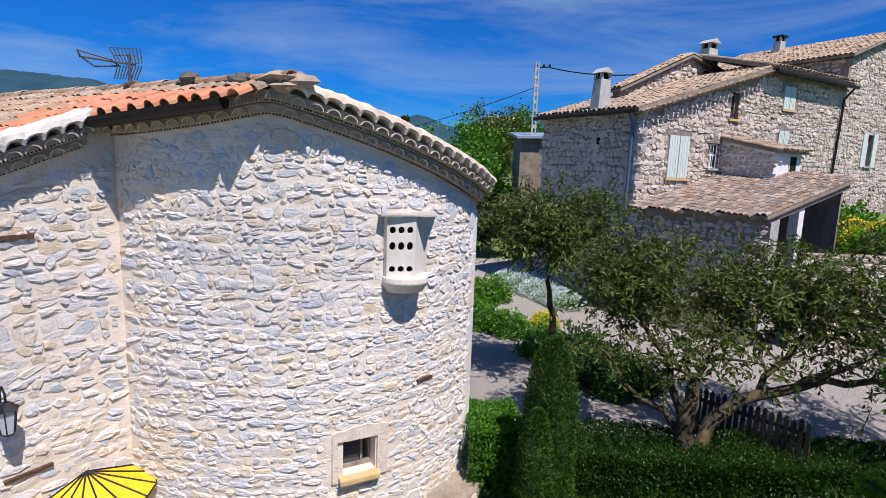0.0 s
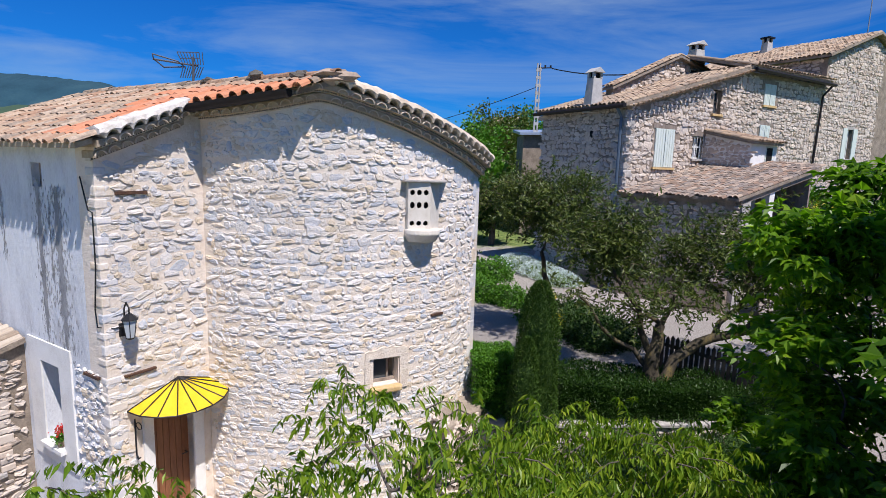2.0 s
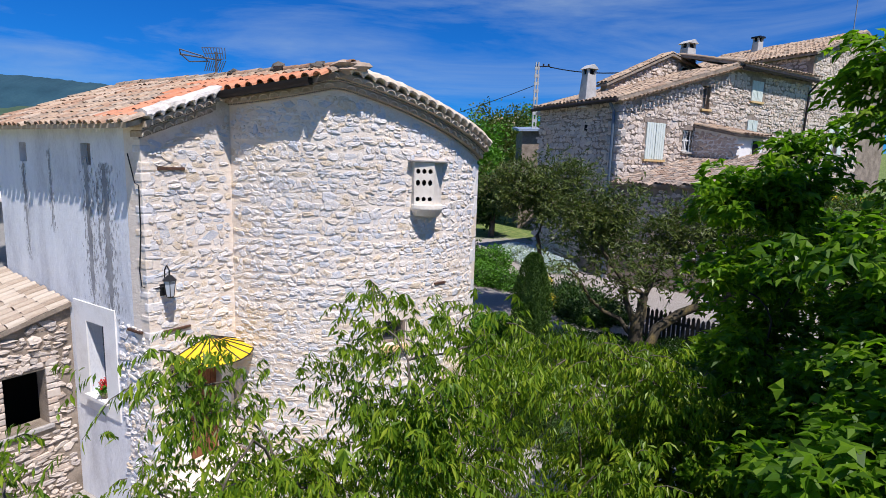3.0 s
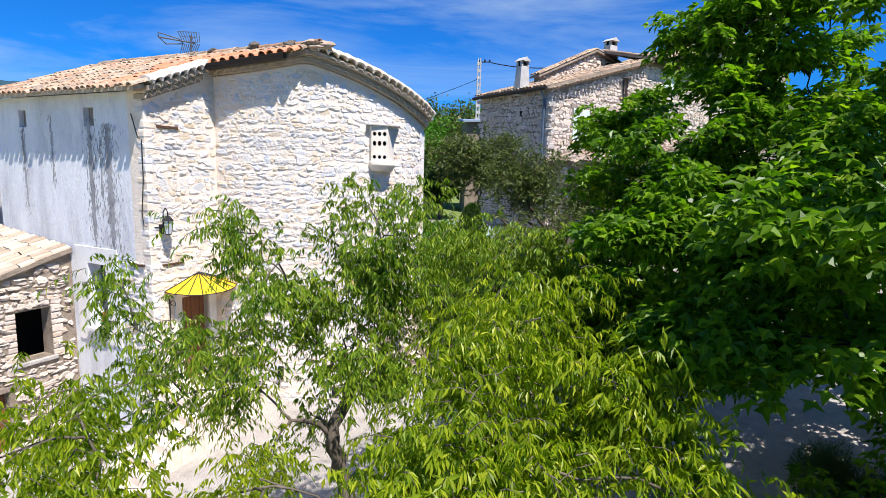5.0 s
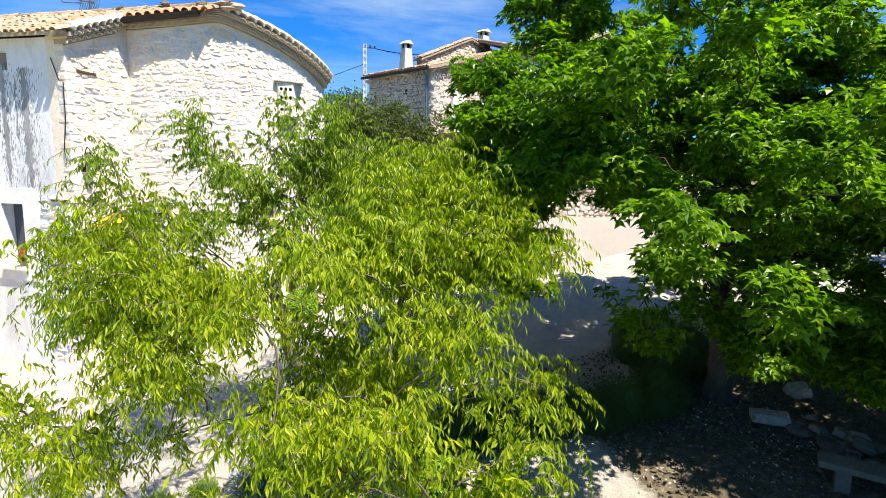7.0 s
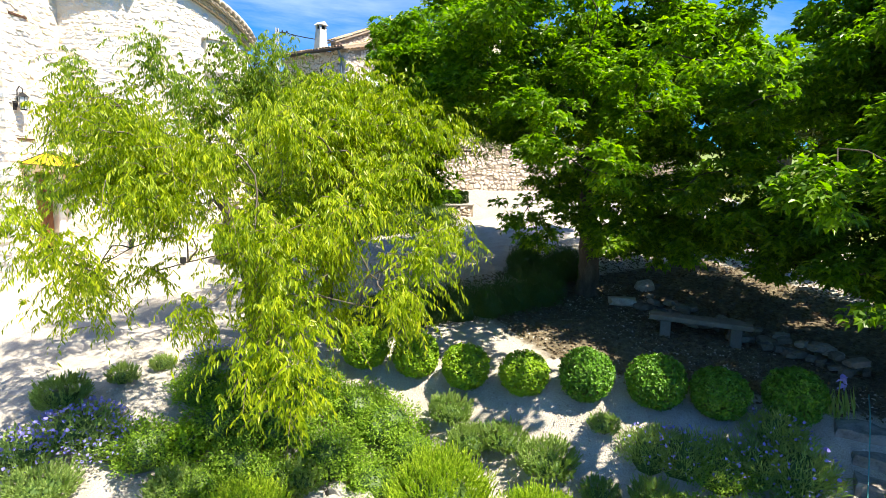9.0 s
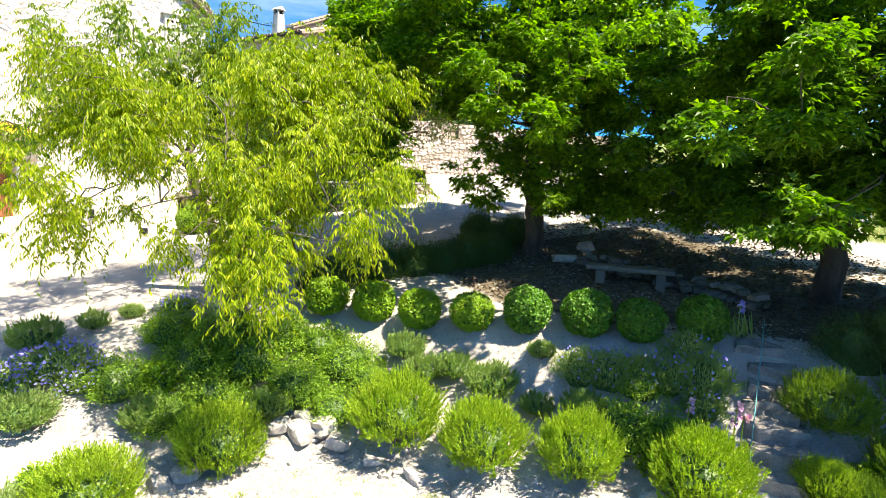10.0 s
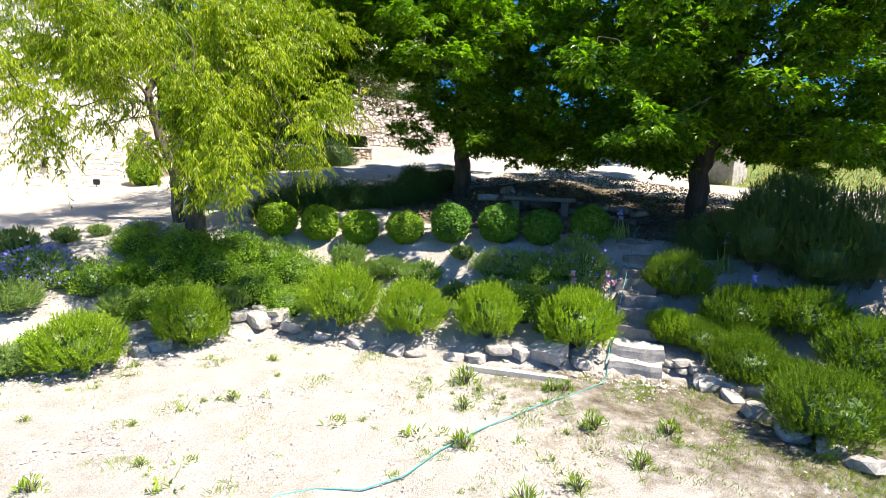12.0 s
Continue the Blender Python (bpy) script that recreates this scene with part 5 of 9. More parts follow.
AB = 2.9


def annex_z(a, b=AB):
    return 5.82 + 0.29 * a + 0.1 * (b - AB)


def annex_piece(m, a0, a1, z0, z1):
    f = (lambda a: z1) if not callable(z1) else z1
    m.hexa([hp(a0, AB, z0), hp(a1, AB, z0), hp(a1, AB + 0.4, z0), hp(a0, AB + 0.4, z0), hp(a0, AB, f(a0)), hp(a1, AB, f(a1)), hp(a1, AB + 0.4, f(a1)), hp(a0, AB + 0.4, f(a0))])


m = Mesh()
annex_piece(m, -0.53, 0.0, 0.6, annex_z)
annex_piece(m, -1.25, -0.53, 0.6, 3.43), annex_piece(m, -1.25, -0.53, 4.6, annex_z)
annex_piece(m, -1.5, -1.25, 0.6, annex_z)
annex_piece(m, -2.35, -1.5, 2.9, annex_z)
annex_piece(m, -4.2, -2.35, 0.6, annex_z)
annex_wall = part("wall", m, M_MORTAR2, annex, "dry-looking grey rubble wall", weld=True)
m = Mesh()
m.box(hp(-4.2, AB + 0.4, 0.6), hdir(0.4, 0), hdir(0, 2.6), (0, 0, 3.8))
part("end_wall", m, M_MORTAR2, annex)
# black sheet behind the openings stands in for the room's darkness
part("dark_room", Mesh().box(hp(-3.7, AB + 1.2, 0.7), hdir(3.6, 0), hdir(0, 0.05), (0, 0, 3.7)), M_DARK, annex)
part("lintel", Mesh().box(hp(-1.40, AB + 0.012, 4.58), hdir(1.0, 0), hdir(0, 0.3), (0, 0, 0.07)), M_ROCKD, annex, bevel=0.015)
part("window_sill", Mesh().box(hp(-1.4, AB - 0.06, 3.33), hdir(0.95, 0), hdir(0, 0.4), (0, 0, 0.1)), M_ROCK, annex, bevel=0.02)
part("door_lintel", Mesh().box(hp(-2.5, AB - 0.03, 2.86), hdir(1.1, 0), hdir(0, 0.3), (0, 0, 0.13)), M_WOOD, annex, bevel=0.015)
part("plank_door", Mesh().box(hp(-2.35, AB + 0.2, 0.9), hdir(0.85, 0), hdir(0, 0.05), (0, 0, 1.98)), M_DOOR, annex)
m = Mesh()
lo = [hp(-4.4, AB - 0.12, annex_z(-4.4) + 0.0), hp(-0.02, AB - 0.12, annex_z(0)), hp(-0.02, AB + 3.0, annex_z(0, AB + 3)), hp(-4.4, AB + 3.0, annex_z(-4.4, AB + 3))]
m.hexa(lo + [p + Vector((0, 0, 0.09)) for p in lo])
annex_roof = part("roof", m, M_MORTAR2, annex, "pale sun-bleached tile roof")
ax = hdir(-1, 0, -0.29).normalized()
rows = []
for j in range(15):
    for i in range(12):
        a, b = -0.03 - i * 0.36, AB - 0.02 + j * 0.21
        rows.append((hp(a, b, annex_z(a, b) + 0.10), ax, hdir(0.29, 0, 1).normalized()))
M_TILE_P = mat("bleached canal tile", [(0.22, 0.165, 0.115), (0.42, 0.34, 0.26), (0.54, 0.47, 0.38)], 8, 0.9, 0.4, 6, "object", 0.5)
lay_tiles(rows, annex_roof, M_TILE_P, M_TILE_I, 200, 0.40, 0.085, 0.10, 9)


def keep_annex(c):
    a, z, w, hgt = c
    if a + w / 2 > -0.02 or z + hgt / 2 > annex_z(a - w / 2):
        return False
    if -1.27 - w * 0.42 < a < -0.51 + w * 0.42 and 3.33 - hgt / 2 < z < 4.62 + hgt * 0.42:
        return False
    return not (-2.5 - w / 2 < a < -1.4 + w / 2 and z < 3.0 + hgt / 2)


lay_stones(coursed(rg, -4.2, 0, 0.9, 6, 0.07, 0.16, 0.13, 0.36), lambda a, z: (hp(a, AB, z), h2v(1, 0), h2v(0, -1)), keep_annex, M_STONE2_O, M_STONE2, annex_wall, 120, (0.02, 0.06), 41, lambda c: abs(c[1] - 4.5) + abs(c[0] + 0.8))

rj = random.Random(61)
for a0 in (-0.53, -1.25 - 0.2):
    z = 3.43
    while z < 4.56:
        hgt, w = rj.uniform(0.09, 0.2), rj.uniform(0.17, 0.27)
        x0 = a0 - (0 if a0 > -1 else w - 0.2)
        part("jamb_stone", Mesh().box(hp(x0, AB - rj.uniform(0.02, 0.045), z), hdir(w, 0), hdir(0, 0.14), (0, 0, hgt - 0.015)), M_STONE2_O, annex_wall, bevel=0.022)
        z += hgt
for i in range(5):
    part("jamb_stone", Mesh().box(hp(-1.44 + i * 0.23, AB - rj.uniform(0.02, 0.04), 4.65), hdir(0.2, 0), hdir(0, 0.14), (0, 0, rj.uniform(0.1, 0.15))), M_STONE2_O, annex_wall, bevel=0.022)

# sheds beyond the annex
shed = thing("back_shed", (-13.5, 12.5, 1.0), "grey block shed with a thin sheet roof behind the house", "shed")
part("wall", Mesh().box(hp(-1.5, 7.5, 0.8), hdir(3.5, 0), hdir(0, 4), (0, 0, 6.85)), M_CONC, shed)
part("roof", Mesh().box(hp(-2.0, 7.2, 7.67), hdir(4.4, 0), hdir(0, 4.6), (0, 0, 0.1)), M_LIME, shed)
pergola = thing("open_shelter", (-15, 15.5, 2.0), "open timber shelter with a dark sheet roof", "shelter")
part("roof", Mesh().box(hp(1.0, 9.5, 8.4), hdir(4, 0), hdir(0, 4), (0, 0, 0.12)), M_WOOD, pergola)
for a, b in ((1.2, 9.7), (4.6, 9.7), (1.2, 13.2)):
    part("post", Mesh().box(hp(a, b, 1.0), hdir(0.14, 0), hdir(0, 0.14), (0, 0, 7.4)), M_WOOD, pergola)

# ---- the far farmhouse ----
FW, FR, FO = Vector((0.86, 0.51)), Vector((-0.51, 0.86)), Vector((6.64, 19.71))


def fp(s, r, z=0.0):
    p = FO + FW * s + FR * r
    return Vector((p.x, p.y, z))


def fdir(s, r, z=0.0):
    p = FW * s + FR * r
    return Vector((p.x, p.y, z))


farm = thing("stone_farmhouse", fp(9, 4, 4.3), "large old stone farmhouse of joined blocks with canal-tile roofs", "house")


def face_wall(m, s0, s1, r, z0, z1, thick=0.5):
    f = z1 if callable(z1) else (lambda s: z1)
    g = z0 if callable(z0) else (lambda s: z0)
    m.hexa([fp(s0, r, g(s0)), fp(s1, r, g(s1)), fp(s1, r + thick, g(s1)), fp(s0, r + thick, g(s0)), fp(s0, r, f(s0)), fp(s1, r, f(s1)), fp(s1, r + thick, f(s1)), fp(s0, r + thick, f(s0))])


def wall_with(m, s0, s1, r, z0, top, holes):
    """A wall with rectangular openings (s0, s1, z0, z1)."""
    cuts = sorted({s0, s1, *[h[0] for h in holes], *[h[1] for h in holes]})
    for a, b in zip(cuts, cuts[1:]):
        zs = sorted((h[2], h[3]) for h in holes if h[0] <= a + 1e-6 and h[1] >= b - 1e-6)
        z = z0
        for lo, hi in zs:
            if lo > z:
                face_wall(m, a, b, r, z, lo)
            z = hi
        face_wall(m, a, b, r, z, top)


ATOP = lambda s: 11.62 + 0.285 * min(s, 7.7)
HA = [(2.05, 3.22, 9.48, 11.03), (4.42, 5.25, 9.9, 10.85), (5.5, 6.05, 11.85, 12.85)]
HB = [(9.1, 10.0, 12.5, 13.45), (9.05, 9.85, 10.9, 11.6)]
HCW = [(16.95, 17.55, 10.3, 11.85)]
m = Mesh()
wall_with(m, 0.32, 7.7, 0, 3.9, ATOP, HA)
wall_with(m, 7.7, 14.2, 0, 3.9, 13.85, HB)
CTOP = lambda s: 15.2 + 0.36 * (s - 14.2) if s < 18.6 else 16.78 - 0.36 * (s - 18.6)
wall_with(m, 14.2, 18.6, 0, 3.9, CTOP, HCW)
face_wall(m, 18.6, 23.0, 0, 3.9, CTOP)
farm_wall = part("front_wall", m, M_MORTAR2, farm, "weathered rubble facade", weld=True)
m = Mesh()
m.hexa([fp(0.32, 0, 3.9), fp(0.82, 0.5, 3.9), fp(0.82, 4.95, 3.9), fp(0.32, 4.95, 3.9), fp(0.32, 0, 11.75), fp(0.82, 0.5, 11.75), fp(0.82, 4.95, 11.75), fp(0.32, 4.95, 11.75)])
farm_side = part("side_wall", m, M_MORTAR2, farm, "shaded rubble side wall")
m = Mesh()
m.hexa([fp(14.2, 0.5, 10), fp(14.7, 0.5, 10), fp(14.7, 8, 10), fp(14.2, 8, 10), fp(14.2, 0.5, 15.2), fp(14.7, 0.5, 15.2), fp(14.7, 8, 15.2), fp(14.2, 8, 15.2)])
face_wall(m, 6, 23, 8.5, 3.9, 12.5)
face_wall(m, 0.83, 7.7, 4.45, 3.9, 12.0)
farm_inner = part("inner_wall", m, M_MORTAR2, farm)
m = Mesh()
DTOP = lambda s: 14.75 - (0.43 if s < 6.9 else 0.22) * abs(s - 6.9)
for a, b in ((2.7, 6.9), (6.9, 13.5)):
    m.hexa([fp(a, 3.1, 11.5), fp(b, 3.1, 11.5), fp(b, 3.5, 11.5), fp(a, 3.5, 11.5), fp(a, 3.1, DTOP(a)), fp(b, 3.1, DTOP(b)), fp(b, 3.5, DTOP(b)), fp(a, 3.5, DTOP(a))])
farm_gable = part("gable_wall", m, M_MORTAR2, farm)


def slab(m, q, th=0.12):
    m.hexa([Vector(p) for p in q] + [Vector(p) + Vector((0, 0, th)) for p in q])


def tile_field(s0, s1, r0, r1, zf, along, parent, material, pitch=0.23, tl=0.40, seed=0, singles=0):
    """Tiles over a slope on (s, r); along: 's-', 's+' or 'r-', the way that the slope falls."""
    rows = []
    if along[0] == "s":
        sg = -1 if along[1] == "-" else 1
        for j in range(int((r1 - r0) / pitch)):
            r = r0 + (j + 0.5) * pitch
            for i in range(int((s1 - s0) / tl) + 1):
                s = (s1 - i * tl) if sg < 0 else (s0 + i * tl)
                if not s0 - 0.05 <= s + sg * tl * 0.5 <= s1 + 0.05:
                    continue
                ax = fdir(sg, 0, zf(s + sg, r) - zf(s, r)).normalized()
                up = ax.cross(fdir(0, 1)) if sg > 0 else fdir(0, 1).cross(ax)
                rows.append((fp(s, r, zf(s, r) + 0.13), ax, up if up.z > 0 else -up))
    else:
        for j in range(int((s1 - s0) / pitch)):
            s = s0 + (j + 0.5) * pitch
            for i in range(int((r1 - r0) / tl) + 1):
                r = r1 - i * tl
                ax = fdir(0, -1, zf(s, r - 1) - zf(s, r)).normalized()
                up = ax.cross(fdir(1, 0))
                rows.append((fp(s, r, zf(s, r) + 0.13), ax, up if up.z > 0 else -up))
    lay_tiles(rows, parent, material, material, singles, tl * 1.08, pitch * 0.40, pitch * 0.48, seed)


zA = lambda s, r: 11.72 + 0.285 * s
m = Mesh()
slab(m, [fp(-0.03, -0.3, zA(-0.03, 0)), fp(7.9, -0.3, zA(7.9, 0)), fp(7.9, 5.05, zA(7.9, 0)), fp(-0.03, 5.05, zA(-0.03, 0))])
roofA = part("roof", m, M_MORTAR2, farm, "warm tan canal-tile roof")
tile_field(-0.08, 7.9, -0.3, 5.05, zA, "s-", roofA, M_TILE_2, seed=51)
zB = lambda s, r: 13.95 + 0.25 * (r + 0.35)
m = Mesh()
slab(m, [fp(7.5, -0.35, 13.92), fp(14.3, -0.35, 13.92), fp(14.3, 3.1, zB(0, 3.1)), fp(7.5, 3.1, zB(0, 3.1))])
roofB = part("roof", m, M_MORTAR2, farm)
tile_field(7.5, 14.2, -0.35, 3.1, zB, "r-", roofB, M_TILE_2, seed=52)
zC = lambda s, r: 15.32 + 0.36 * (s - 14.2)
m = Mesh()
slab(m, [fp(13.85, -0.3, zC(13.85, 0)), fp(18.6, -0.3, zC(18.6, 0)), fp(18.6, 8.5, zC(18.6, 0)), fp(13.85, 8.5, zC(13.85, 0))])
zC2 = lambda s, r: zC(18.6, 0) - 0.36 * (s - 18.6)
slab(m, [fp(18.6, -0.3, zC2(18.6, 0)), fp(23.3, -0.3, zC2(23.3, 0)), fp(23.3, 8.5, zC2(23.3, 0)), fp(18.6, 8.5, zC2(18.6, 0))])
roofC = part("roof", m, M_MORTAR2, farm)
tile_field(13.85, 18.6, -0.3, 8.4, zC, "s-", roofC, M_TILE_2, seed=53)
m = Mesh()
for sg, a, b in ((-1, 2.5, 6.9), (1, 6.9, 13.8)):
    zz = lambda s: DTOP(s) + 0.02
    slab(m, [fp(a, 2.9, zz(a)), fp(b, 2.9, zz(b)), fp(b, 3.65, zz(b)), fp(a, 3.65, zz(a))], 0.10)
roofD = part("roof", m, M_MORTAR2, farm)
tile_field(2.5, 6.9, 2.9, 3.65, lambda s, r: DTOP(s) + 0.05, "s-", roofD, M_TILE_2, seed=54)
tile_field(6.9, 13.8, 2.9, 3.65, lambda s, r: DTOP(s) + 0.05, "s+", roofD, M_TILE_2, seed=55)
# verge tile ends along the long front slope
rows = [(fp(s, -0.28, ATOP(s) + 0.02), fdir(0, -1), Vector((0, 0, 1))) for s in np.arange(0.2, 7.6, 0.26)]
lay_tiles(rows, roofA, M_TILE_2, M_TILE_2, 0, 0.16, 0.10, 0.10, 56)
part("barge_band", Mesh().hexa([fp(0.32, -0.12, 11.64), fp(7.7, -0.12, ATOP(7.7) - 0.07), fp(7.7, 0, ATOP(7.7) - 0.07), fp(0.32, 0, 11.64), fp(0.32, -0.22, 11.73), fp(7.7, -0.22, ATOP(7.7) + 0.02), fp(7.7, 0, ATOP(7.7) + 0.02), fp(0.32, 0, 11.73)]), M_WOOD, farm)
part("eave_gutter", Mesh().tube([fp(7.6, -0.45, 13.88), fp(14.3, -0.45, 13.82)], 0.085, 8), M_GUTTER, farm, "dark eave gutter")
part("eave_gutter", Mesh().tube([fp(-0.13, -0.3, 11.73), fp(-0.13, 5.1, 11.71)], 0.08, 8), M_GUTTER, farm)
part("downpipe", Mesh().tube([fp(14.1, -0.42, 13.8), fp(13.9, -0.12, 13.3), fp(13.75, -0.1, 8.5)], 0.055, 8), M_GUTTER, farm)
part("downpipe", Mesh().tube([fp(-0.08, 0.1, 11.68), fp(0.2, 0.12, 11.35), fp(0.22, 0.12, 4.4)], 0.06, 8), M_BLUEPIPE, farm, "blue-grey downpipe at the corner")


def opening(h, kind, r=0.0):
    s0, s1, z0, z1 = h
    w, hh = s1 - s0, z1 - z0
    if kind == "closed":
        for k in range(2):
            sh = part("shutter", Mesh().box(fp(s0 + k * w / 2 + 0.01, r - 0.03, z0), fdir(w / 2 - 0.02, 0), fdir(0, 0.05), (0, 0, hh)), M_SHUT, farm, "closed pale sage wooden shutter")
            n = 4
            for i in range(n):
                part("shutter_board", Mesh().box(fp(s0 + k * w / 2 + 0.015 + i * (w / 2 - 0.03) / n, r - 0.045, z0 + 0.02), fdir((w / 2 - 0.03) / n - 0.012, 0), fdir(0, 0.015), (0, 0, hh - 0.04)), M_SHUT, sh)
    else:
        win = part("window", Mesh().box(fp(s0, r + 0.22, z0), fdir(w, 0), fdir(0, 0.03), (0, 0, hh)), M_GLASS, farm)
        m = Mesh()
        for x in (0, w / 2 - 0.03, w - 0.06):
            m.box(fp(s0 + x, r + 0.17, z0), fdir(0.06, 0), fdir(0, 0.05), (0, 0, hh))
        for z in (0, hh * 0.5, hh - 0.06):
            m.box(fp(s0, r + 0.165, z0 + z), fdir(w, 0), fdir(0, 0.05), (0, 0, 0.06))
        part("window_frame", m, M_WHITEP if kind != "dark" else M_WOOD, win)
        if kind == "barred":
            for i in range(4):
                part("window_bar", Mesh().tube([fp(s0 + w * (i + 0.5) / 4, r + 0.02, z0), fp(s0 + w * (i + 0.5) / 4, r + 0.02, z1)], 0.012, 5), M_WHITEP, win)
        if kind == "open":
            for x in (s0 - w * 0.75, s1 + 0.02):
                part("shutter", Mesh().box(fp(x, r - 0.06, z0 - 0.05), fdir(w * 0.73, 0), fdir(0, 0.045), (0, 0, hh + 0.1)), M_SHUT, farm, "open pale sage wooden shutter")
    part("lintel", Mesh().box(fp(s0 - 0.15, r - 0.02, z1), fdir(w + 0.3, 0), fdir(0, 0.2), (0, 0, 0.16)), M_WOOD if kind != "open" else M_ROCK, farm)
    part("window_sill", Mesh().box(fp(s0 - 0.08, r - 0.1, z0 - 0.09), fdir(w + 0.16, 0), fdir(0, 0.3), (0, 0, 0.085)), M_SAND if kind in ("closed", "dark") else M_ROCK, farm)


opening(HA[0], "closed"), opening(HA[1], "barred"), opening(HA[2], "dark"), opening(HB[0], "closed"), opening(HB[1], "closed"), opening(HCW[0], "open")
# black boxes on the walls represent the shade in the slots
part("attic_slot", Mesh().box(fp(7.9, 3.06, 14.1), fdir(0.4, 0), fdir(0, 0.05), (0, 0, 0.22)), M_DARK, farm)
part("side_slot", Mesh().box(fp(0.30, 1.7, 10.6), fdir(0.05, 0), fdir(0, 0.16), (0, 0, 0.5)), M_DARK, farm)


def farm_keep(holes, top, s0, s1):
    def f(c):
        s, z, w, hgt = c
        if s - w / 2 < s0 - 0.03 or s + w / 2 > s1 + 0.03 or z + hgt / 2 > top(s - w / 2):
            return False
        return not any(h[0] + 0.05 - w / 2 < s < h[1] - 0.05 + w / 2 and h[2] - 0.05 - hgt / 2 < z < h[3] + 0.10 + hgt / 2 for h in holes)
    return f


def tight(cells):
    """Stones grown into their joints, so that only thin dark lines stay open."""
    return [(s, z, w * 1.10, hgt * 1.14) for s, z, w, hgt in cells]


def farm_place(r, back=False):
    return lambda s, z: (fp(s, r, z), Vector((FW.x, FW.y, 0)), Vector((-FR.x, -FR.y, 0)))


ftop = lambda s: ATOP(s) - 0.05 if s < 7.7 else (13.75 if s < 14.2 else CTOP(s))
lay_stones(tight(coursed(rg, 0, 20, 6.0, 16.6, 0.10, 0.23, 0.14, 0.44)), farm_place(0), farm_keep(HA + HB + HCW, ftop, 0.32, 20), M_STONE2_O, M_STONE2, farm_wall, 0, (0.01, 0.045), 61)
lay_stones(tight(coursed(rg, 0, 4.9, 5.0, 11.6, 0.10, 0.23, 0.14, 0.44)), lambda s, z: (fp(0.32, s, z), Vector((FR.x, FR.y, 0)) * -1, Vector((-FW.x, -FW.y, 0))), lambda c: True, M_STONE2_O, M_STONE2, farm_side, 0, (0.01, 0.045), 62)
lay_stones(coursed(rg, 2.7, 13.5, 12, 14.7, 0.12, 0.26, 0.18, 0.45), farm_place(3.1), lambda c: c[1] + c[3] / 2 < min(DTOP(c[0] - c[2] / 2), DTOP(c[0] + c[2] / 2)), M_STONE2_O, M_STONE2, farm_gable, 0, (0.02, 0.05), 63)
lay_stones(coursed(rg, 0.5, 8, 13.6, 15.1, 0.12, 0.26, 0.18, 0.45), lambda s, z: (fp(14.2, s, z), Vector((FR.x, FR.y, 0)) * -1, Vector((-FW.x, -FW.y, 0))), lambda c: True, M_STONE2_O, M_STONE2, farm_inner, 0, (0.02, 0.05), 64)
for i in range(22):
    z = 4.4 + i * 0.33
    w = (0.55, 0.32)[i % 2]
    part("corner_stone", Mesh().box(fp(0.27, -0.06, z), fdir(w, 0), fdir(0, 0.85 - w), (0, 0, 0.31)), M_ROCK, farm_wall, bevel=0.04)


def chimney(s, r, z, w, hgt, cap):
    c = fp(s, r, z)
    ch = thing("chimney", c, "tapered grey rendered chimney with a vented cap", "chimney")
    m = Mesh()
    lo, hi = w * 0.62, w * 0.42
    m.hexa([c + fdir(x * lo, y * lo * 0.7, -0.4) for x, y in ((-1, -1), (1, -1), (1, 1), (-1, 1))] + [c + fdir(x * hi, y * hi * 0.8, hgt) for x, y in ((-1, -1), (1, -1), (1, 1), (-1, 1))])
    part("shaft", m, M_CONC, ch, bevel=0.02)
    for x, y in ((-1, -1), (1, -1), (1, 1), (-1, 1)):
        part("cap_post", Mesh().box(c + fdir(x * hi * 0.8 - 0.05, y * hi * 0.6 - 0.05, hgt), fdir(0.1, 0), fdir(0, 0.1), (0, 0, 0.22)), M_CONC, ch)
    m = Mesh()
    if cap == "roof":
        e, k = hi * 1.22, hgt + 0.22
        m.add([c + fdir(-e, -e, k), c + fdir(e, -e, k), c + fdir(e, e, k), c + fdir(-e, e, k), c + fdir(0, -e, k + 0.2), c + fdir(0, e, k + 0.2)], [(0, 1, 4), (1, 2, 5, 4), (2, 3, 5), (3, 0, 4, 5), (0, 3, 2, 1)])
    else:
        m.box(c + fdir(-hi * 1.2, -hi * 1.2, hgt + 0.22), fdir(hi * 2.4, 0), fdir(0, hi * 2.4), (0, 0, 0.1))
    part("cap", m, M_CONC if cap == "roof" else M_IRON, ch)
    # black block between the posts, for the dark of the vents
    part("flue", Mesh().box(c + fdir(-hi * 0.6, -hi * 0.5, hgt), fdir(hi * 1.2, 0), fdir(0, hi), (0, 0, 0.21)), M_DARK, ch)


chimney(0.25, 1.75, 12.0, 0.56, 0.98, "roof")
chimney(8.6, 3.4, 14.35, 0.72, 1.05, "roof")
chimney(17.6, 5.3, 16.3, 0.58, 0.95, "flat")
mast = thing("roof_mast", fp(18.5, 0.4, 16.8), "thin metal aerial mast on the gable top", "mast")
part("pole", Mesh().tube([fp(18.5, 0.4, 16.6), fp(18.5, 0.4, 19.6)], 0.03, 6), M_ZINC, mast)

# small lean-to with a white front, and the porch
lean = thing("lean_to", fp(6.2, -1, 9), "small lean-to with white plastered front and tiled top", "lean-to")
m = Mesh()
m.hexa([fp(5.2, -2.1, 7.5), fp(7.0, -2.1, 7.5), fp(7.0, 0, 7.5), fp(5.2, 0, 7.5), fp(5.2, -2.1, 10.52), fp(7.0, -2.1, 10.52), fp(7.0, 0, 10.98), fp(5.2, 0, 10.98)])
lw = part("wall", m, M_LIME, lean, "white plaster")
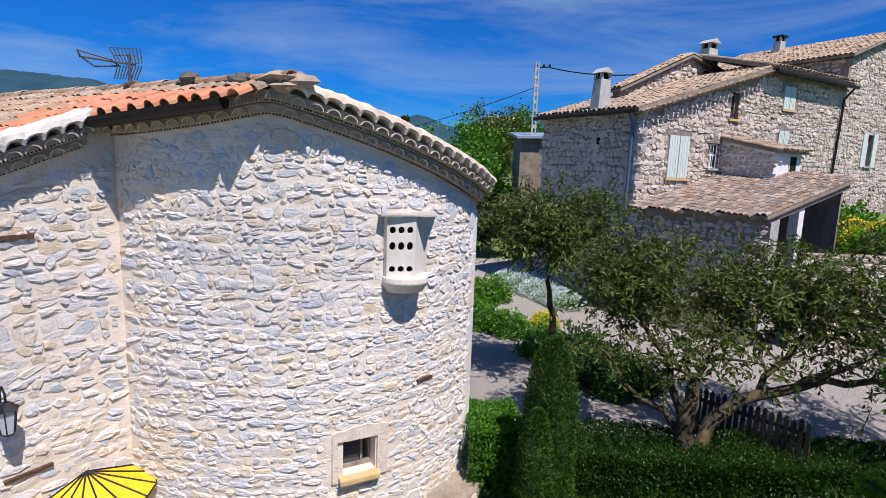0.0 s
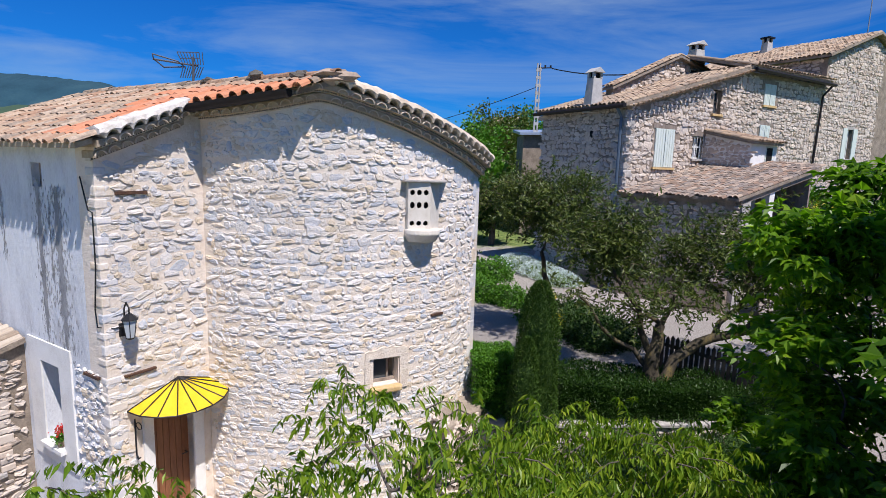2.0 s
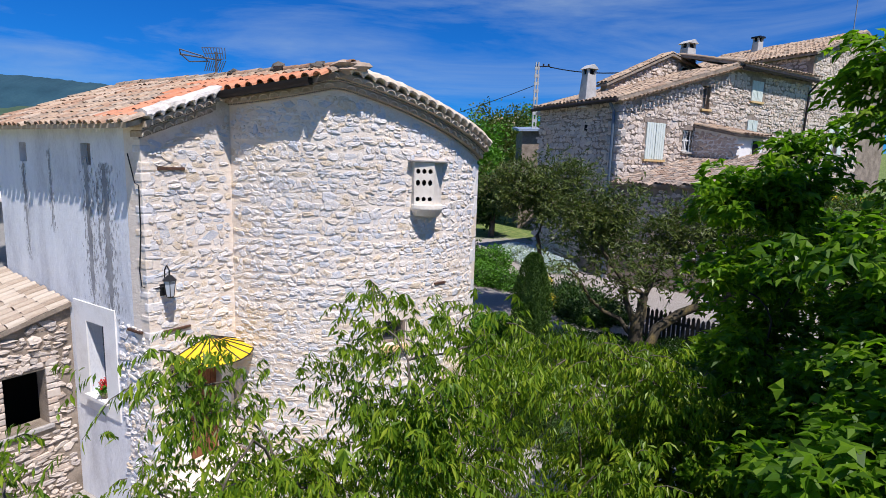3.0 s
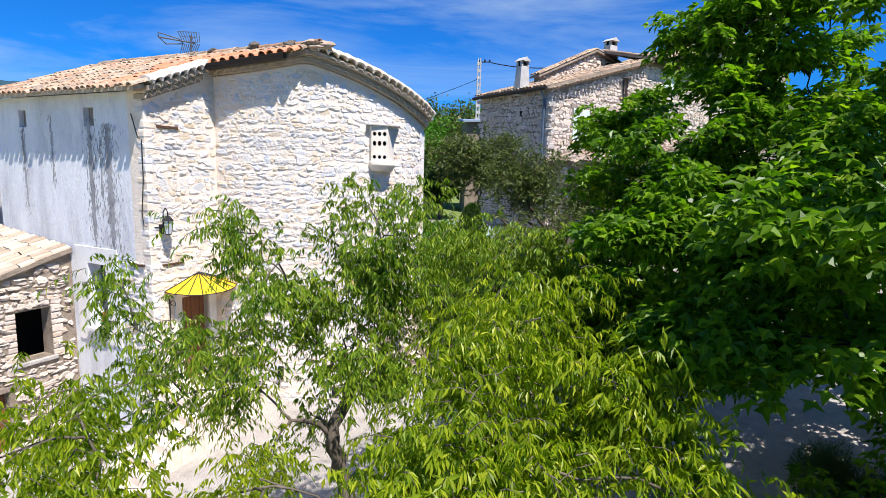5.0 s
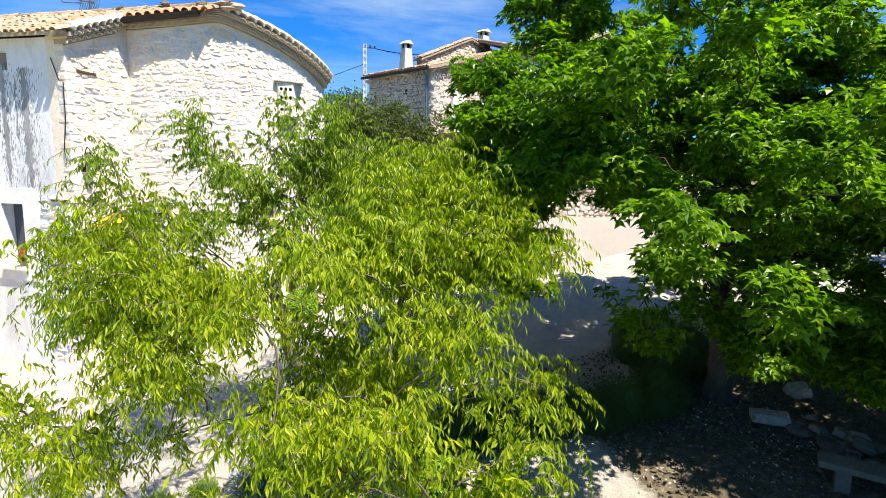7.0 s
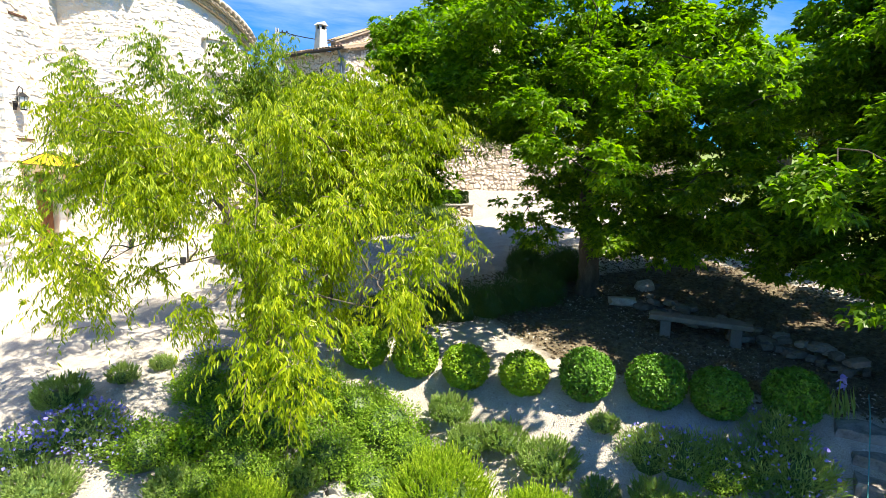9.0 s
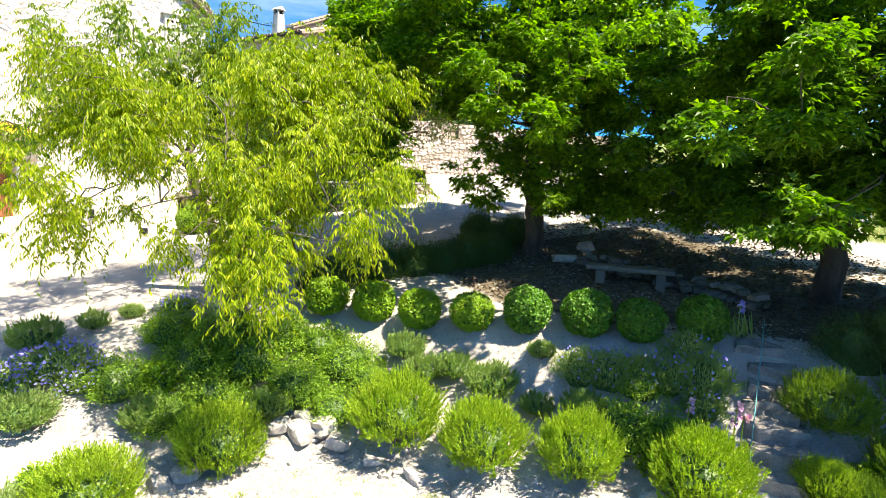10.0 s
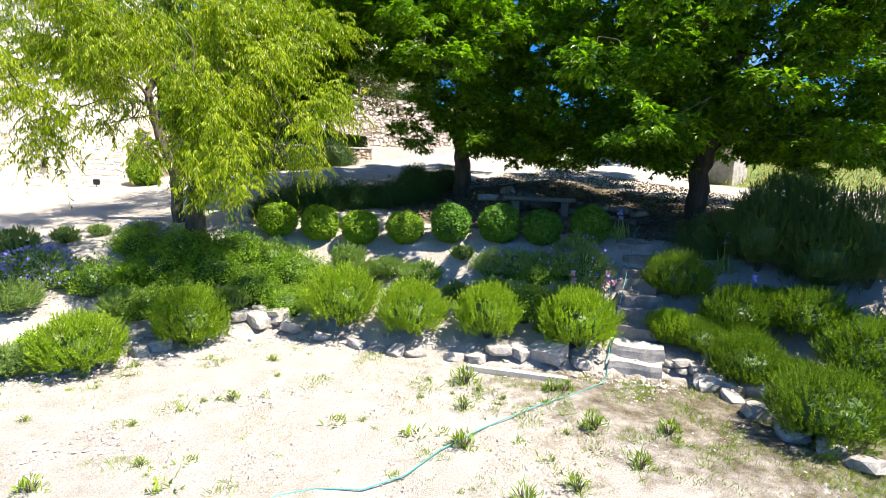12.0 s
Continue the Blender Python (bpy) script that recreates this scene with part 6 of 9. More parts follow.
part("window", Mesh().box(fp(6.25, -2.13, 9.75), fdir(0.4, 0), fdir(0, 0.05), (0, 0, 0.65)), M_DARK, lean)
part("window_frame", Mesh().box(fp(6.2, -2.12, 9.7), fdir(0.5, 0), fdir(0, 0.03), (0, 0, 0.75)), M_SHUT, lean)
m = Mesh()
slab(m, [fp(5.05, -2.3, 10.5), fp(7.3, -2.3, 10.5), fp(7.3, 0, 11.0), fp(5.05, 0, 11.0)], 0.1)
lroof = part("roof", m, M_MORTAR2, lean)
tile_field(5.05, 7.3, -2.3, 0, lambda s, r: 11.0 + r * 0.217, "r-", lroof, M_TILE_2, seed=57)
lay_stones(coursed(rg, 0, 2.1, 9.2, 10.9, 0.1, 0.2, 0.16, 0.36), lambda s, z: (fp(5.2, -s, z), Vector((FR.x, FR.y, 0)), Vector((-FW.x, -FW.y, 0))), lambda c: c[1] + c[3] / 2 < 10.95 - (c[0] + c[2] / 2) * 0.215, M_STONE2_O, M_STONE2, lw, 0, (0.02, 0.05), 65)
porch = thing("porch", fp(3, -2, 4.3), "tiled porch roof on stone and white pillars", "porch")
zP = lambda s, r: 8.3 + 0.29 * (s - 1.5) * ss(-4.4, -1.0, r) * 0 + 0.235 * (s - 0.2) + 0.05 * r + 0.05
m = Mesh()
slab(m, [fp(0.15, -0.02, zP(0.15, 0)), fp(1.3, -4.3, zP(1.3, -4.3)), fp(6.2, -4.3, zP(6.2, -4.3)), fp(6.6, -0.02, zP(6.6, 0))], 0.1)
proof = part("roof", m, M_MORTAR2, porch, "dark lichened canal-tile porch roof")
rows = []
for j in range(24):
    r = -4.2 + j * 0.177
    sl = 0.15 + (1.3 - 0.15) * (r / -4.3)
    for i in range(22):
        s = 6.5 - i * 0.29
        if s - 0.32 < sl - 0.25:
            continue
        ax = fdir(-1, 0, -0.235).normalized()
        rows.append((fp(s, r, zP(s, r) + 0.12), ax, fdir(-0.235, 0, 1).normalized()))
lay_tiles(rows, proof, M_TILE_D, M_TILE_D, 0, 0.35, 0.078, 0.094, 58)
m = Mesh()
m.hexa([fp(0.35, -0.1, 4), fp(1.5, -4.0, 4), fp(2.0, -4.0, 4), fp(0.9, -0.1, 4), fp(0.35, -0.1, zP(0.5, 0) - 0.05), fp(1.5, -4.0, zP(1.5, -4) - 0.02), fp(2.0, -4.0, zP(1.6, -4) - 0.02), fp(0.9, -0.1, zP(0.6, 0))])
pw = part("wall", m, M_MORTAR2, porch)
for s in (3.3,):
    part("pillar", Mesh().box(fp(s, -4.15, 4.2), fdir(0.3, 0), fdir(0, 0.3), (0, 0, zP(s, -4.15) - 4.2)), M_LIME, porch, "white plastered pillar")
part("pillar", Mesh().box(fp(1.7, -4.2, 4.2), fdir(0.45, 0), fdir(0, 0.45), (0, 0, zP(1.7, -4.2) - 4.22)), M_ROCK, porch, "stone corner pillar")
part("beam", Mesh().hexa([fp(1.6, -4.2, zP(1.6, -4.2) - 0.2), fp(6.2, -4.2, zP(6.2, -4.2) - 0.2), fp(6.2, -4.0, zP(6.2, -4) - 0.2), fp(1.6, -4.0, zP(1.6, -4) - 0.2), fp(1.6, -4.2, zP(1.6, -4.2)), fp(6.2, -4.2, zP(6.2, -4.2)), fp(6.2, -4.0, zP(6.2, -4)), fp(1.6, -4.0, zP(1.6, -4))]), M_WOOD, porch)
# added screen: shuts out light at the porch's far end
part("end_screen", Mesh().hexa([fp(5.9, -4.1, 4.2), fp(6.0, -4.1, 4.2), fp(6.0, -0.05, 4.2), fp(5.9, -0.05, 4.2), fp(5.9, -4.1, zP(5.9, -4.1) - 0.03), fp(6.0, -4.1, zP(6.0, -4.1) - 0.03), fp(6.0, -0.05, zP(6.0, -0.05) - 0.03), fp(5.9, -0.05, zP(5.9, -0.05) - 0.03)]), M_WOOD, porch, "boarded screen added to keep the porch dark inside")
fl_along = (fp(1.5, -4.0) - fp(0.35, -0.1)).normalized()
lay_stones(coursed(rg, 0, 4.1, 5.5, 8.3, 0.12, 0.24, 0.18, 0.4), lambda s, z: (fp(0.35, -0.1, z) + fl_along * s, fl_along, Vector((fl_along.y, -fl_along.x, 0)) * (1 if fl_along.y * FW.x - fl_along.x * FW.y < 0 else -1)), lambda c: c[1] < 8.2, M_STONE2_O, M_STONE2, pw, 0, (0.02, 0.06), 66)

# tall boundary wall along the yard, with a drain slot
yard = part("wall_yard", Mesh().block(11.5, 30, 17.0, 17.5, 3.4, 7.35), M_MORTAR2, None, "tall rubble yard wall beside the road", "structure", category="wall")
lay_stones(coursed(rg, 11.5, 22, 3.9, 7.3, 0.14, 0.3, 0.2, 0.5), lambda s, z: (Vector((s, 17.0, z)), Vector((1, 0, 0)), Vector((0, -1, 0))), lambda c: not (15.2 < c[0] + c[2] / 2 and c[0] - c[2] / 2 < 15.5 and 6.4 < c[1] < 7.1), M_STONE2_O, M_STONE2, yard, 0, (0.03, 0.07), 67)
part("drain_slot", Mesh().block(15.25, 15.45, 16.985, 17.05, 6.5, 6.95), M_DARK, yard)

part("ground_terrace", Mesh().hexa([(13.9, 17.5, 3.4), (30, 17.5, 3.4), (30, 30, 3.4), (16.4, 24, 3.4), (13.9, 17.5, 7.25), (30, 17.5, 7.25), (30, 30, 8.6), (16.4, 24, 7.9)]), mat("terrace turf", [(0.05, 0.10, 0.02), (0.11, 0.18, 0.04), (0.22, 0.26, 0.08)], 3, 0.95, 0.6, 9), None, "grassy terrace held by the yard wall", "structure", category="ground")

# utility pole and cables
pole = thing("utility_pole", (5.55, 35, 4.8), "tall grey concrete utility pole with a ladder of holes", "utility pole")
m = Mesh()
for x in (-0.2, 0.08):
    m.hexa([(5.55 + x, 34.9, 4.5), (5.65 + x, 34.9, 4.5), (5.65 + x, 35.1, 4.5), (5.55 + x, 35.1, 4.5), (5.55 + x * 0.6, 34.92, 16), (5.62 + x * 0.6, 34.92, 16), (5.62 + x * 0.6, 35.08, 16), (5.55 + x * 0.6, 35.08, 16)])
part("shaft", m, M_CONC, pole)
for i in range(22):
    part("rung", Mesh().block(5.39, 5.71, 34.93, 35.07, 5.2 + i * 0.49, 5.4 + i * 0.49), M_CONC, pole)
part("cross_arm", Mesh().tube([(5.4, 35, 15.7), (6.4, 35, 15.75)], 0.04, 6), M_IRON, pole)
for i in range(3):
    part("insulator", Mesh().tube([(5.6 + i * 0.35, 35, 15.72), (5.6 + i * 0.35, 35, 15.9)], 0.06, 7), M_IRON, pole)


def cable(p, q, sag, r=0.022):
    p, q = Vector(p), Vector(q)
    return Mesh().tube([p.lerp(q, k / 12) - Vector((0, 0, sag * 4 * (k / 12) * (1 - k / 12))) for k in range(13)], r, 5)


part("overhead_cable", cable((6.4, 35, 15.7), fp(9.5, 3.5, 14.9), 0.5, 0.035), M_IRON, None, "black overhead cable from pole to farmhouse", category="cable")
part("overhead_cable", cable((5.7, 35, 14.6), (-14, 52, 11), 0.8), M_IRON, None, "black overhead cable from the pole into the valley", category="cable")
bshed = thing("roadside_shed", (5.3, 36, 5), "small stone shed with a pale blue sheet-metal roof", "shed")
part("wall", Mesh().block(4.7, 7.5, 34.2, 38, 4.5, 11.4), M_MORTAR2, bshed)
part("roof", Mesh().hexa([(4.4, 33.8, 11.35), (7.8, 33.8, 11.45), (7.8, 38.4, 11.9), (4.4, 38.4, 11.8), (4.4, 33.8, 11.5), (7.8, 33.8, 11.6), (7.8, 38.4, 12.05), (4.4, 38.4, 11.95)]), plain("pale blue sheet metal", (0.35, 0.42, 0.52), 0.4, 0.3), bshed)
vh = thing("distant_house", (11, 120, 14), "distant pale village house among trees", "house")
part("wall", Mesh().block(8.6, 15, 118, 126, 10, 18.6), M_LIME, vh)
part("roof", Mesh().hexa([(8, 117.5, 18.5), (15.6, 117.5, 18.5), (15.6, 126.5, 18.5), (8, 126.5, 18.5), (8, 121.9, 20.2), (15.6, 121.9, 20.2), (15.6, 122.1, 20.2), (8, 122.1, 20.2)]), M_TILE_2, vh)
for i in range(3):
    part("window", Mesh().block(9.4 + i * 1.9, 10.2 + i * 1.9, 117.9, 118.1, 16.0, 17.4), M_GLASS, vh)

# ---- retaining wall of the garden ----
RW0, RW1 = Vector((1.1, 9.0, 0)), Vector((9.75, 9.62, 0))
rd = (RW1 - RW0).normalized()
rn = Vector((rd.y, -rd.x, 0))
m = Mesh()
m.hexa([RW0 + rn * 0.02 + Vector((0, 0, 1.6)), RW1 + rn * 0.02 + Vector((0, 0, 1.6)), RW1 - rn * 0.45 + Vector((0, 0, 1.6)), RW0 - rn * 0.45 + Vector((0, 0, 1.6)), RW0 + Vector((0, 0, 3.88)), RW1 + Vector((0, 0, 3.96)), RW1 - rn * 0.45 + Vector((0, 0, 3.96)), RW0 - rn * 0.45 + Vector((0, 0, 3.88))])
retain = part("wall_garden", m, M_MORTAR2, None, "low rubble retaining wall of the raised garden", "structure", category="wall")
lay_stones(coursed(rg, 0, (RW1 - RW0).length, 2.2, 3.85, 0.09, 0.2, 0.15, 0.42), lambda s, z: (RW0 + rd * s + rn * 0.01 + Vector((0, 0, z)), rd, rn), lambda c: c[0] + c[2] / 2 < (RW1 - RW0).length, M_STONE2_O, M_STONE2, retain, 150, (0.03, 0.07), 71, lambda c: -c[0])
for i in range(14):
    p = RW0 + rd * (i * 0.62)
    m = Mesh()
    z = 3.88 + 0.006 * i
    q = [p + rn * 0.1, p + rd * 0.6 + rn * 0.1, p + rd * 0.6 - rn * 0.5, p - rn * 0.5]
    m.hexa([v + Vector((0, 0, z)) for v in q] + [v + Vector((0, 0, z + 0.07)) for v in q])
    part("coping_slab", m, M_ROCK, retain, bevel=0.012)


# ---- plants ----
def unit(a):
    return a / np.maximum(1e-9, np.linalg.norm(a, axis=-1, keepdims=True))


def leaf_mesh(r, P, D, length, width, shape="lance", fold=0.18, droop=0.0, face=None):
    """One folded leaf at each point P along D; returns vertices and triangles."""
    n = len(P)
    D = unit(D + np.array([0, 0, -droop]))
    N = unit(r.normal(size=(n, 3)) * 0.55 + np.array([0, 0, 1.0]))
    if face is not None:
        N = unit(r.normal(size=(n, 3)) * 0.5 + np.array([0, 0, 0.75]) + face * 0.7)
    S = unit(np.cross(D, N))
    N = np.cross(S, D)
    L = (length * r.uniform(0.7, 1.25, n))[:, None]
    W = (width * r.uniform(0.75, 1.2, n))[:, None]
    if shape == "lance":
        tip = P + D * L - N * L * 0.12
        V = np.stack([P, P + D * L * 0.42 + S * W + N * W * fold, tip, P + D * L * 0.42 - S * W + N * W * fold], 1)
        T = np.array([(0, 1, 2), (0, 2, 3)])
    elif shape == "lobed":
        V = np.stack([P, P + D * L * 0.30 + S * W * 1.25 - N * W * 0.25, P + D * L * 0.52 + S * W * 0.42 + N * W * fold, P + D * L - N * L * 0.16, P + D * L * 0.52 - S * W * 0.42 + N * W * fold, P + D * L * 0.30 - S * W * 1.25 - N * W * 0.25], 1)
        T = np.array([(0, 1, 2), (0, 2, 3), (0, 3, 4), (0, 4, 5)])
    else:
        V = np.stack([P, P + D * L * 0.12 + S * W, P + D * L * 0.62 + S * W * 0.85 + N * W * fold, P + D * L - N * L * 0.1, P + D * L * 0.62 - S * W * 0.85 + N * W * fold, P + D * L * 0.12 - S * W], 1)
        T = np.array([(0, 1, 2), (0, 2, 3), (0, 3, 4), (0, 4, 5)])
    k = V.shape[1]
    F = (T[None] + (np.arange(n) * k)[:, None, None]).reshape(-1, 3)
    return V.reshape(-1, 3), F


def inside(r, n, centre, radii, power=0.45, lump=0.28, seed=0):
    """Cluster centres within an uneven egg, crowded towards its outside."""
    out = []
    while len(out) < n:
        d = unit(r.normal(size=3))
        k = r.random() ** power
        w = 1 + lump * noise.noise(Vector(d * 1.6) + Vector((seed, seed * 2.3, 0)))
        out.append(np.array(centre) + d * np.array(radii) * k * w)
    return np.array(out)


def clear_of(C, lines, gap):
    """Drops the points that lie within gap of any of the straight lines (open lanes between the boughs)."""
    keep = np.ones(len(C), bool)
    for a, b in lines:
        a, b = np.array(a), np.array(b)
        d = (b - a) / np.linalg.norm(b - a)
        w = C - a
        t = w @ d
        keep &= ~((np.linalg.norm(w - np.outer(t, d), axis=1) < gap) & (t > 0))
    return C[keep]


LANES = [((0.44, -6.08, 7.67), (10.25, 6.3, 3.2)), ((0.44, -6.08, 7.67), (11.2, 8.4, 3.4)), ((0.12, -7.47, 7.02), (11.9, 12.3, 3.9)), ((0.12, -7.47, 7.02), (11.3, 8.4, 3.4)), ((-0.84, -9.73, 5.62), (11.1, 9.4, 3.6)), ((-0.84, -9.73, 5.62), (14.5, 17, 6.0))]


def limb(m, r, p, q, r0, r1, bend=0.12, n=6, sides=6):
    p, q = np.array(p), np.array(q)
    L = np.linalg.norm(q - p)
    b = r.normal(size=3) * L * bend + np.array([0, 0, L * 0.10])
    pts = [p + (q - p) * t + b * math.sin(math.pi * t) + r.normal(size=3) * L * 0.02 * (0 < t < 1) for t in np.linspace(0, 1, n)]
    m.tube(pts, list(np.linspace(r0, r1, n)), sides, cap=False)
    return pts


def hanging_crown(r, clusters, per, spread, length, width, twigs, twig=0.2):
    """Long drooping leaves in two ranks along arching shoots."""
    cen, Ps, Ds = clusters.mean(0), [], []
    k = 13
    u = np.linspace(0.08, 1, k)[:, None]
    for c in clusters:
        out = unit(c - cen) * np.array([1, 1, 0.5])
        size = r.uniform(0.65, 1.35)
        for _ in range(int(per * size / k)):
            o = c + r.normal(size=3) * spread * size * np.array([0.62, 0.62, 0.5])
            d = unit(out * 0.45 + r.normal(size=3) * np.array([0.7, 0.7, 0.4]) + np.array([0, 0, 0.35]))
            L = r.uniform(0.5, 1.3) * 0.36
            pts = o + d * u * L - np.array([0, 0, 1.0]) * (u ** 2) * L * r.uniform(0.35, 1.0)
            tan = unit(np.gradient(pts, axis=0))
            side = unit(np.cross(tan, np.array([0, 0, 1.0])) + 1e-6) * np.where(np.arange(k) % 2, 1, -1)[:, None]
            Ps.append(pts)
            Ds.append(unit(tan * 0.5 + side * 0.5 + r.normal(size=(k, 3)) * 0.28 + np.array([0, 0, -0.75])))
            if r.random() < twig:
                twigs.tube([pts[0], pts[5], pts[-1]], [0.006, 0.0045, 0.0025], 3, cap=False)
    P, D = np.concatenate(Ps), np.concatenate(Ds)
    return leaf_mesh(r, P, D, length, width, "lance", droop=0.15, face=unit(P - cen))


def tufted_crown(r, clusters, tufts, leaves, size, length, width, flat=0.6):
    """Boughs that end in domed tufts of broad leaves, each tuft hanging from its own tip like a small parasol."""
    cen, Ps, Ds, Ns = clusters.mean(0), [], [], []
    for c in clusters:
        out = unit(c - cen)
        big = r.uniform(0.75, 1.3)
        dirs = unit(r.normal(size=(tufts, 3)) + out * 0.7 + np.array([0, 0, 0.45]))
        tips = c + dirs * size * big * np.array([1, 1, flat]) * r.uniform(0.45, 1.0, (tufts, 1))
        for tip, td in zip(tips, dirs):
            n = int(leaves * r.uniform(0.6, 1.3))
            a = r.uniform(0, 2 * np.pi, n)
            q = np.sqrt(r.random(n))
            flatd = np.stack([np.cos(a), np.sin(a), np.zeros(n)], -1)
            rad = size * r.uniform(0.26, 0.44)
            P = tip + flatd * (q * rad)[:, None] + np.array([0, 0, 1.0]) * (0.10 - 0.55 * q ** 2 * rad + r.normal(size=n) * 0.045)[:, None]
            Ps.append(P)
            Ds.append(unit(flatd * (0.35 + 0.5 * q)[:, None] + td * 0.3 + r.normal(size=(n, 3)) * 0.3 + np.array([0, 0, -0.42])))
            Ns.append(unit(flatd * (0.75 * q)[:, None] + td * 0.25 + np.array([0, 0, 0.5])))
    P, D = np.concatenate(Ps), np.concatenate(Ds)
    return leaf_mesh(r, P, D, length, width, "lobed", droop=0.0, face=np.concatenate(Ns))


def sprig_crown(r, clusters, per, spread, length, width, twigs):
    """Loose sprigs of narrow leaves."""
    cen, Ps, Ds = clusters.mean(0), [], []
    for c in clusters:
        out = unit(c - cen)
        for _ in range(int(per * r.uniform(0.5, 1.5) / 10)):
            o = c + r.normal(size=3) * spread * np.array([0.6, 0.6, 0.4])
            d = unit(out * 0.3 + r.normal(size=3) * np.array([0.8, 0.8, 0.5]) + np.array([0, 0, 0.15]))
            L = r.uniform(0.5, 1.2) * spread
            u = np.linspace(0.05, 1, 10)[:, None]
            pts = o + d * u * L - np.array([0, 0, 1.0]) * (u ** 2) * L * 0.1
            Ps.append(pts)
            Ds.append(unit(d * 0.8 + r.normal(size=(10, 3)) * 0.7))
            if r.random() < 0.4:
                twigs.tube([pts[0], pts[4], pts[9]], [0.008, 0.006, 0.003], 3, cap=False)
    P = np.concatenate(Ps)
    return leaf_mesh(r, P, np.concatenate(Ds), length, width, "lance", droop=0.2, face=unit(P - cen))


def tree(name, label, base, forks, clusters, leaf, bark, r, trunk_r, crown, bough=1.0):
    """forks: points up the trunk; clusters: leaf cluster centres, each carried by a limb; crown(r, clusters, twigs): the leaves."""
    t = thing(name, base, label, "tree")
    m = Mesh()
    pts = [np.array(base) + np.array([0, 0, -0.15])] + [np.array(f) for f in forks]
    fine = []
    for a, b in zip(pts, pts[1:]):
        for k in range(5):
            fine.append(a + (b - a) * k / 5 + r.normal(size=3) * trunk_r * 0.12)
    fine.append(pts[-1])
    m.tube(fine, list(np.linspace(trunk_r, trunk_r * 0.45, len(fine)) * np.array([1.35] + [1.0] * (len(fine) - 1))), 10, cap=False)
    part("trunk", m, bark, t, smooth=True)
    order = clusters[np.argsort(np.linalg.norm(clusters - pts[-1], axis=1))]
    big, small, twigs = Mesh(), Mesh(), Mesh()
    nodes = [(np.array(s), trunk_r * 0.4) for s in fine[len(fine) // 2:]]
    for i, c in enumerate(order):
        A = np.array([q[0] for q in nodes])
        d = np.linalg.norm(A - c, axis=1) + 0.8 * np.maximum(0, A[:, 2] - c[2])
        j = int(np.argmin(d))
        r0 = min(nodes[j][1] * 0.8, (0.02 + 0.022 * np.linalg.norm(A[j] - c)) * bough)
        r0 = max(r0, 0.012)
        path = limb(big if i < len(order) * 0.4 else small, r, A[j], c, r0, 0.008)
        for k, p in enumerate(path[2:-1]):
            nodes.append((np.array(p), max(0.012, r0 * (0.75 - 0.15 * k))))
    part("main_limb", big, bark, t, smooth=True)
    if small.v:
        part("thin_branch", small, bark, t, kind="stuff", smooth=True)
    V, F = crown(r, clusters, twigs)
    part_np("crown", V, F, leaf, t, kind="stuff")
    if twigs.v:
        part("twig", twigs, bark, t, kind="stuff")
    return t


peach_crown = lambda per: (lambda r, c, tw: hanging_crown(r, c, per, 0.30, 0.098, 0.0132, tw))
maple_crown = lambda r, c, tw: tufted_crown(r, c, 13, 29, 0.58, 0.135, 0.06)
walnut_crown = lambda r, c, tw: sprig_crown(r, c, 210, 0.46, 0.135, 0.024, tw)

r_ = np.random.default_rng(77)
cl = np.concatenate([inside(r_, 22, (-0.9, 1.3, 5.6), (2.0, 1.4, 1.2), 0.5, seed=1), inside(r_, 9, (0.2, 1.3, 6.8), (0.75, 0.7, 0.8), 0.6, seed=3), np.array([(-1.5, 0.9, 7.2), (-1.4, 1.2, 6.8), (-1.5, 1.0, 6.4), (-0.05, 1.55, 7.5), (0.35, 0.8, 7.2), (-2.55, 0.45, 6.7), (-2.5, 0.4, 6.3), (-1.85, 0.2, 6.0), (-1.05, 0.3, 6.6), (-2.7, -0.2, 5.6), (-2.2, 0.3, 5.2), (-3.0, 0.0, 4.9), (-2.6, -0.7, 4.8), (-0.4, 1.5, 7.0)])])
cl = clear_of(cl, [((0.56, -4.83, 8.27), hp(1.1, -0.3, 4.9))], 0.42)
tree("peach_tree", "leafy peach tree with long drooping bright green leaves", on(0.15, 0.95), [(0.1, 0.95, 2.8), (-0.2, 1.0, 3.8), (-0.4, 1.05, 4.6), (-0.15, 1.2, 5.3)], cl, M_PEACH2, M_BARK, r_, 0.15, peach_crown(680))
cl = np.concatenate([inside(r_, 66, (2.4, 2.2, 5.3), (1.8, 1.6, 1.7), 0.5, seed=12), np.array([(1.4, 1.9, 6.9), (2.6, 2.4, 6.8), (1.1, 2.3, 6.9), (3.3, 2.0, 6.2), (3.9, 1.6, 4.4), (4.2, 2.2, 5.0), (3.6, 0.8, 4.2), (4.4, 1.2, 4.0), (3.4, 1.4, 3.6), (2.0, 1.2, 6.5), (1.5, 1.2, 6.0)])])
cl = np.concatenate([cl[cl[:, 2] > 4.4], np.array([(0.94, 2.66, 6.55), (1.48, 2.71, 6.85), (2.04, 2.63, 7.0), (2.5, 2.44, 6.95), (2.83, 2.22, 6.8), (1.3, 3.4, 6.35), (2.0, 3.5, 6.55), (2.8, 3.2, 6.55), (3.2, 2.6, 6.4), (1.75, 2.2, 6.7)])])
tree("peach_tree", "dense green peach tree with hanging shoots, beside the road", on(2.0, 2.5), [(2.0, 2.5, 3.2), (2.05, 2.5, 4.3)], cl, M_PEACH2, M_BARK, r_, 0.13, peach_crown(680))
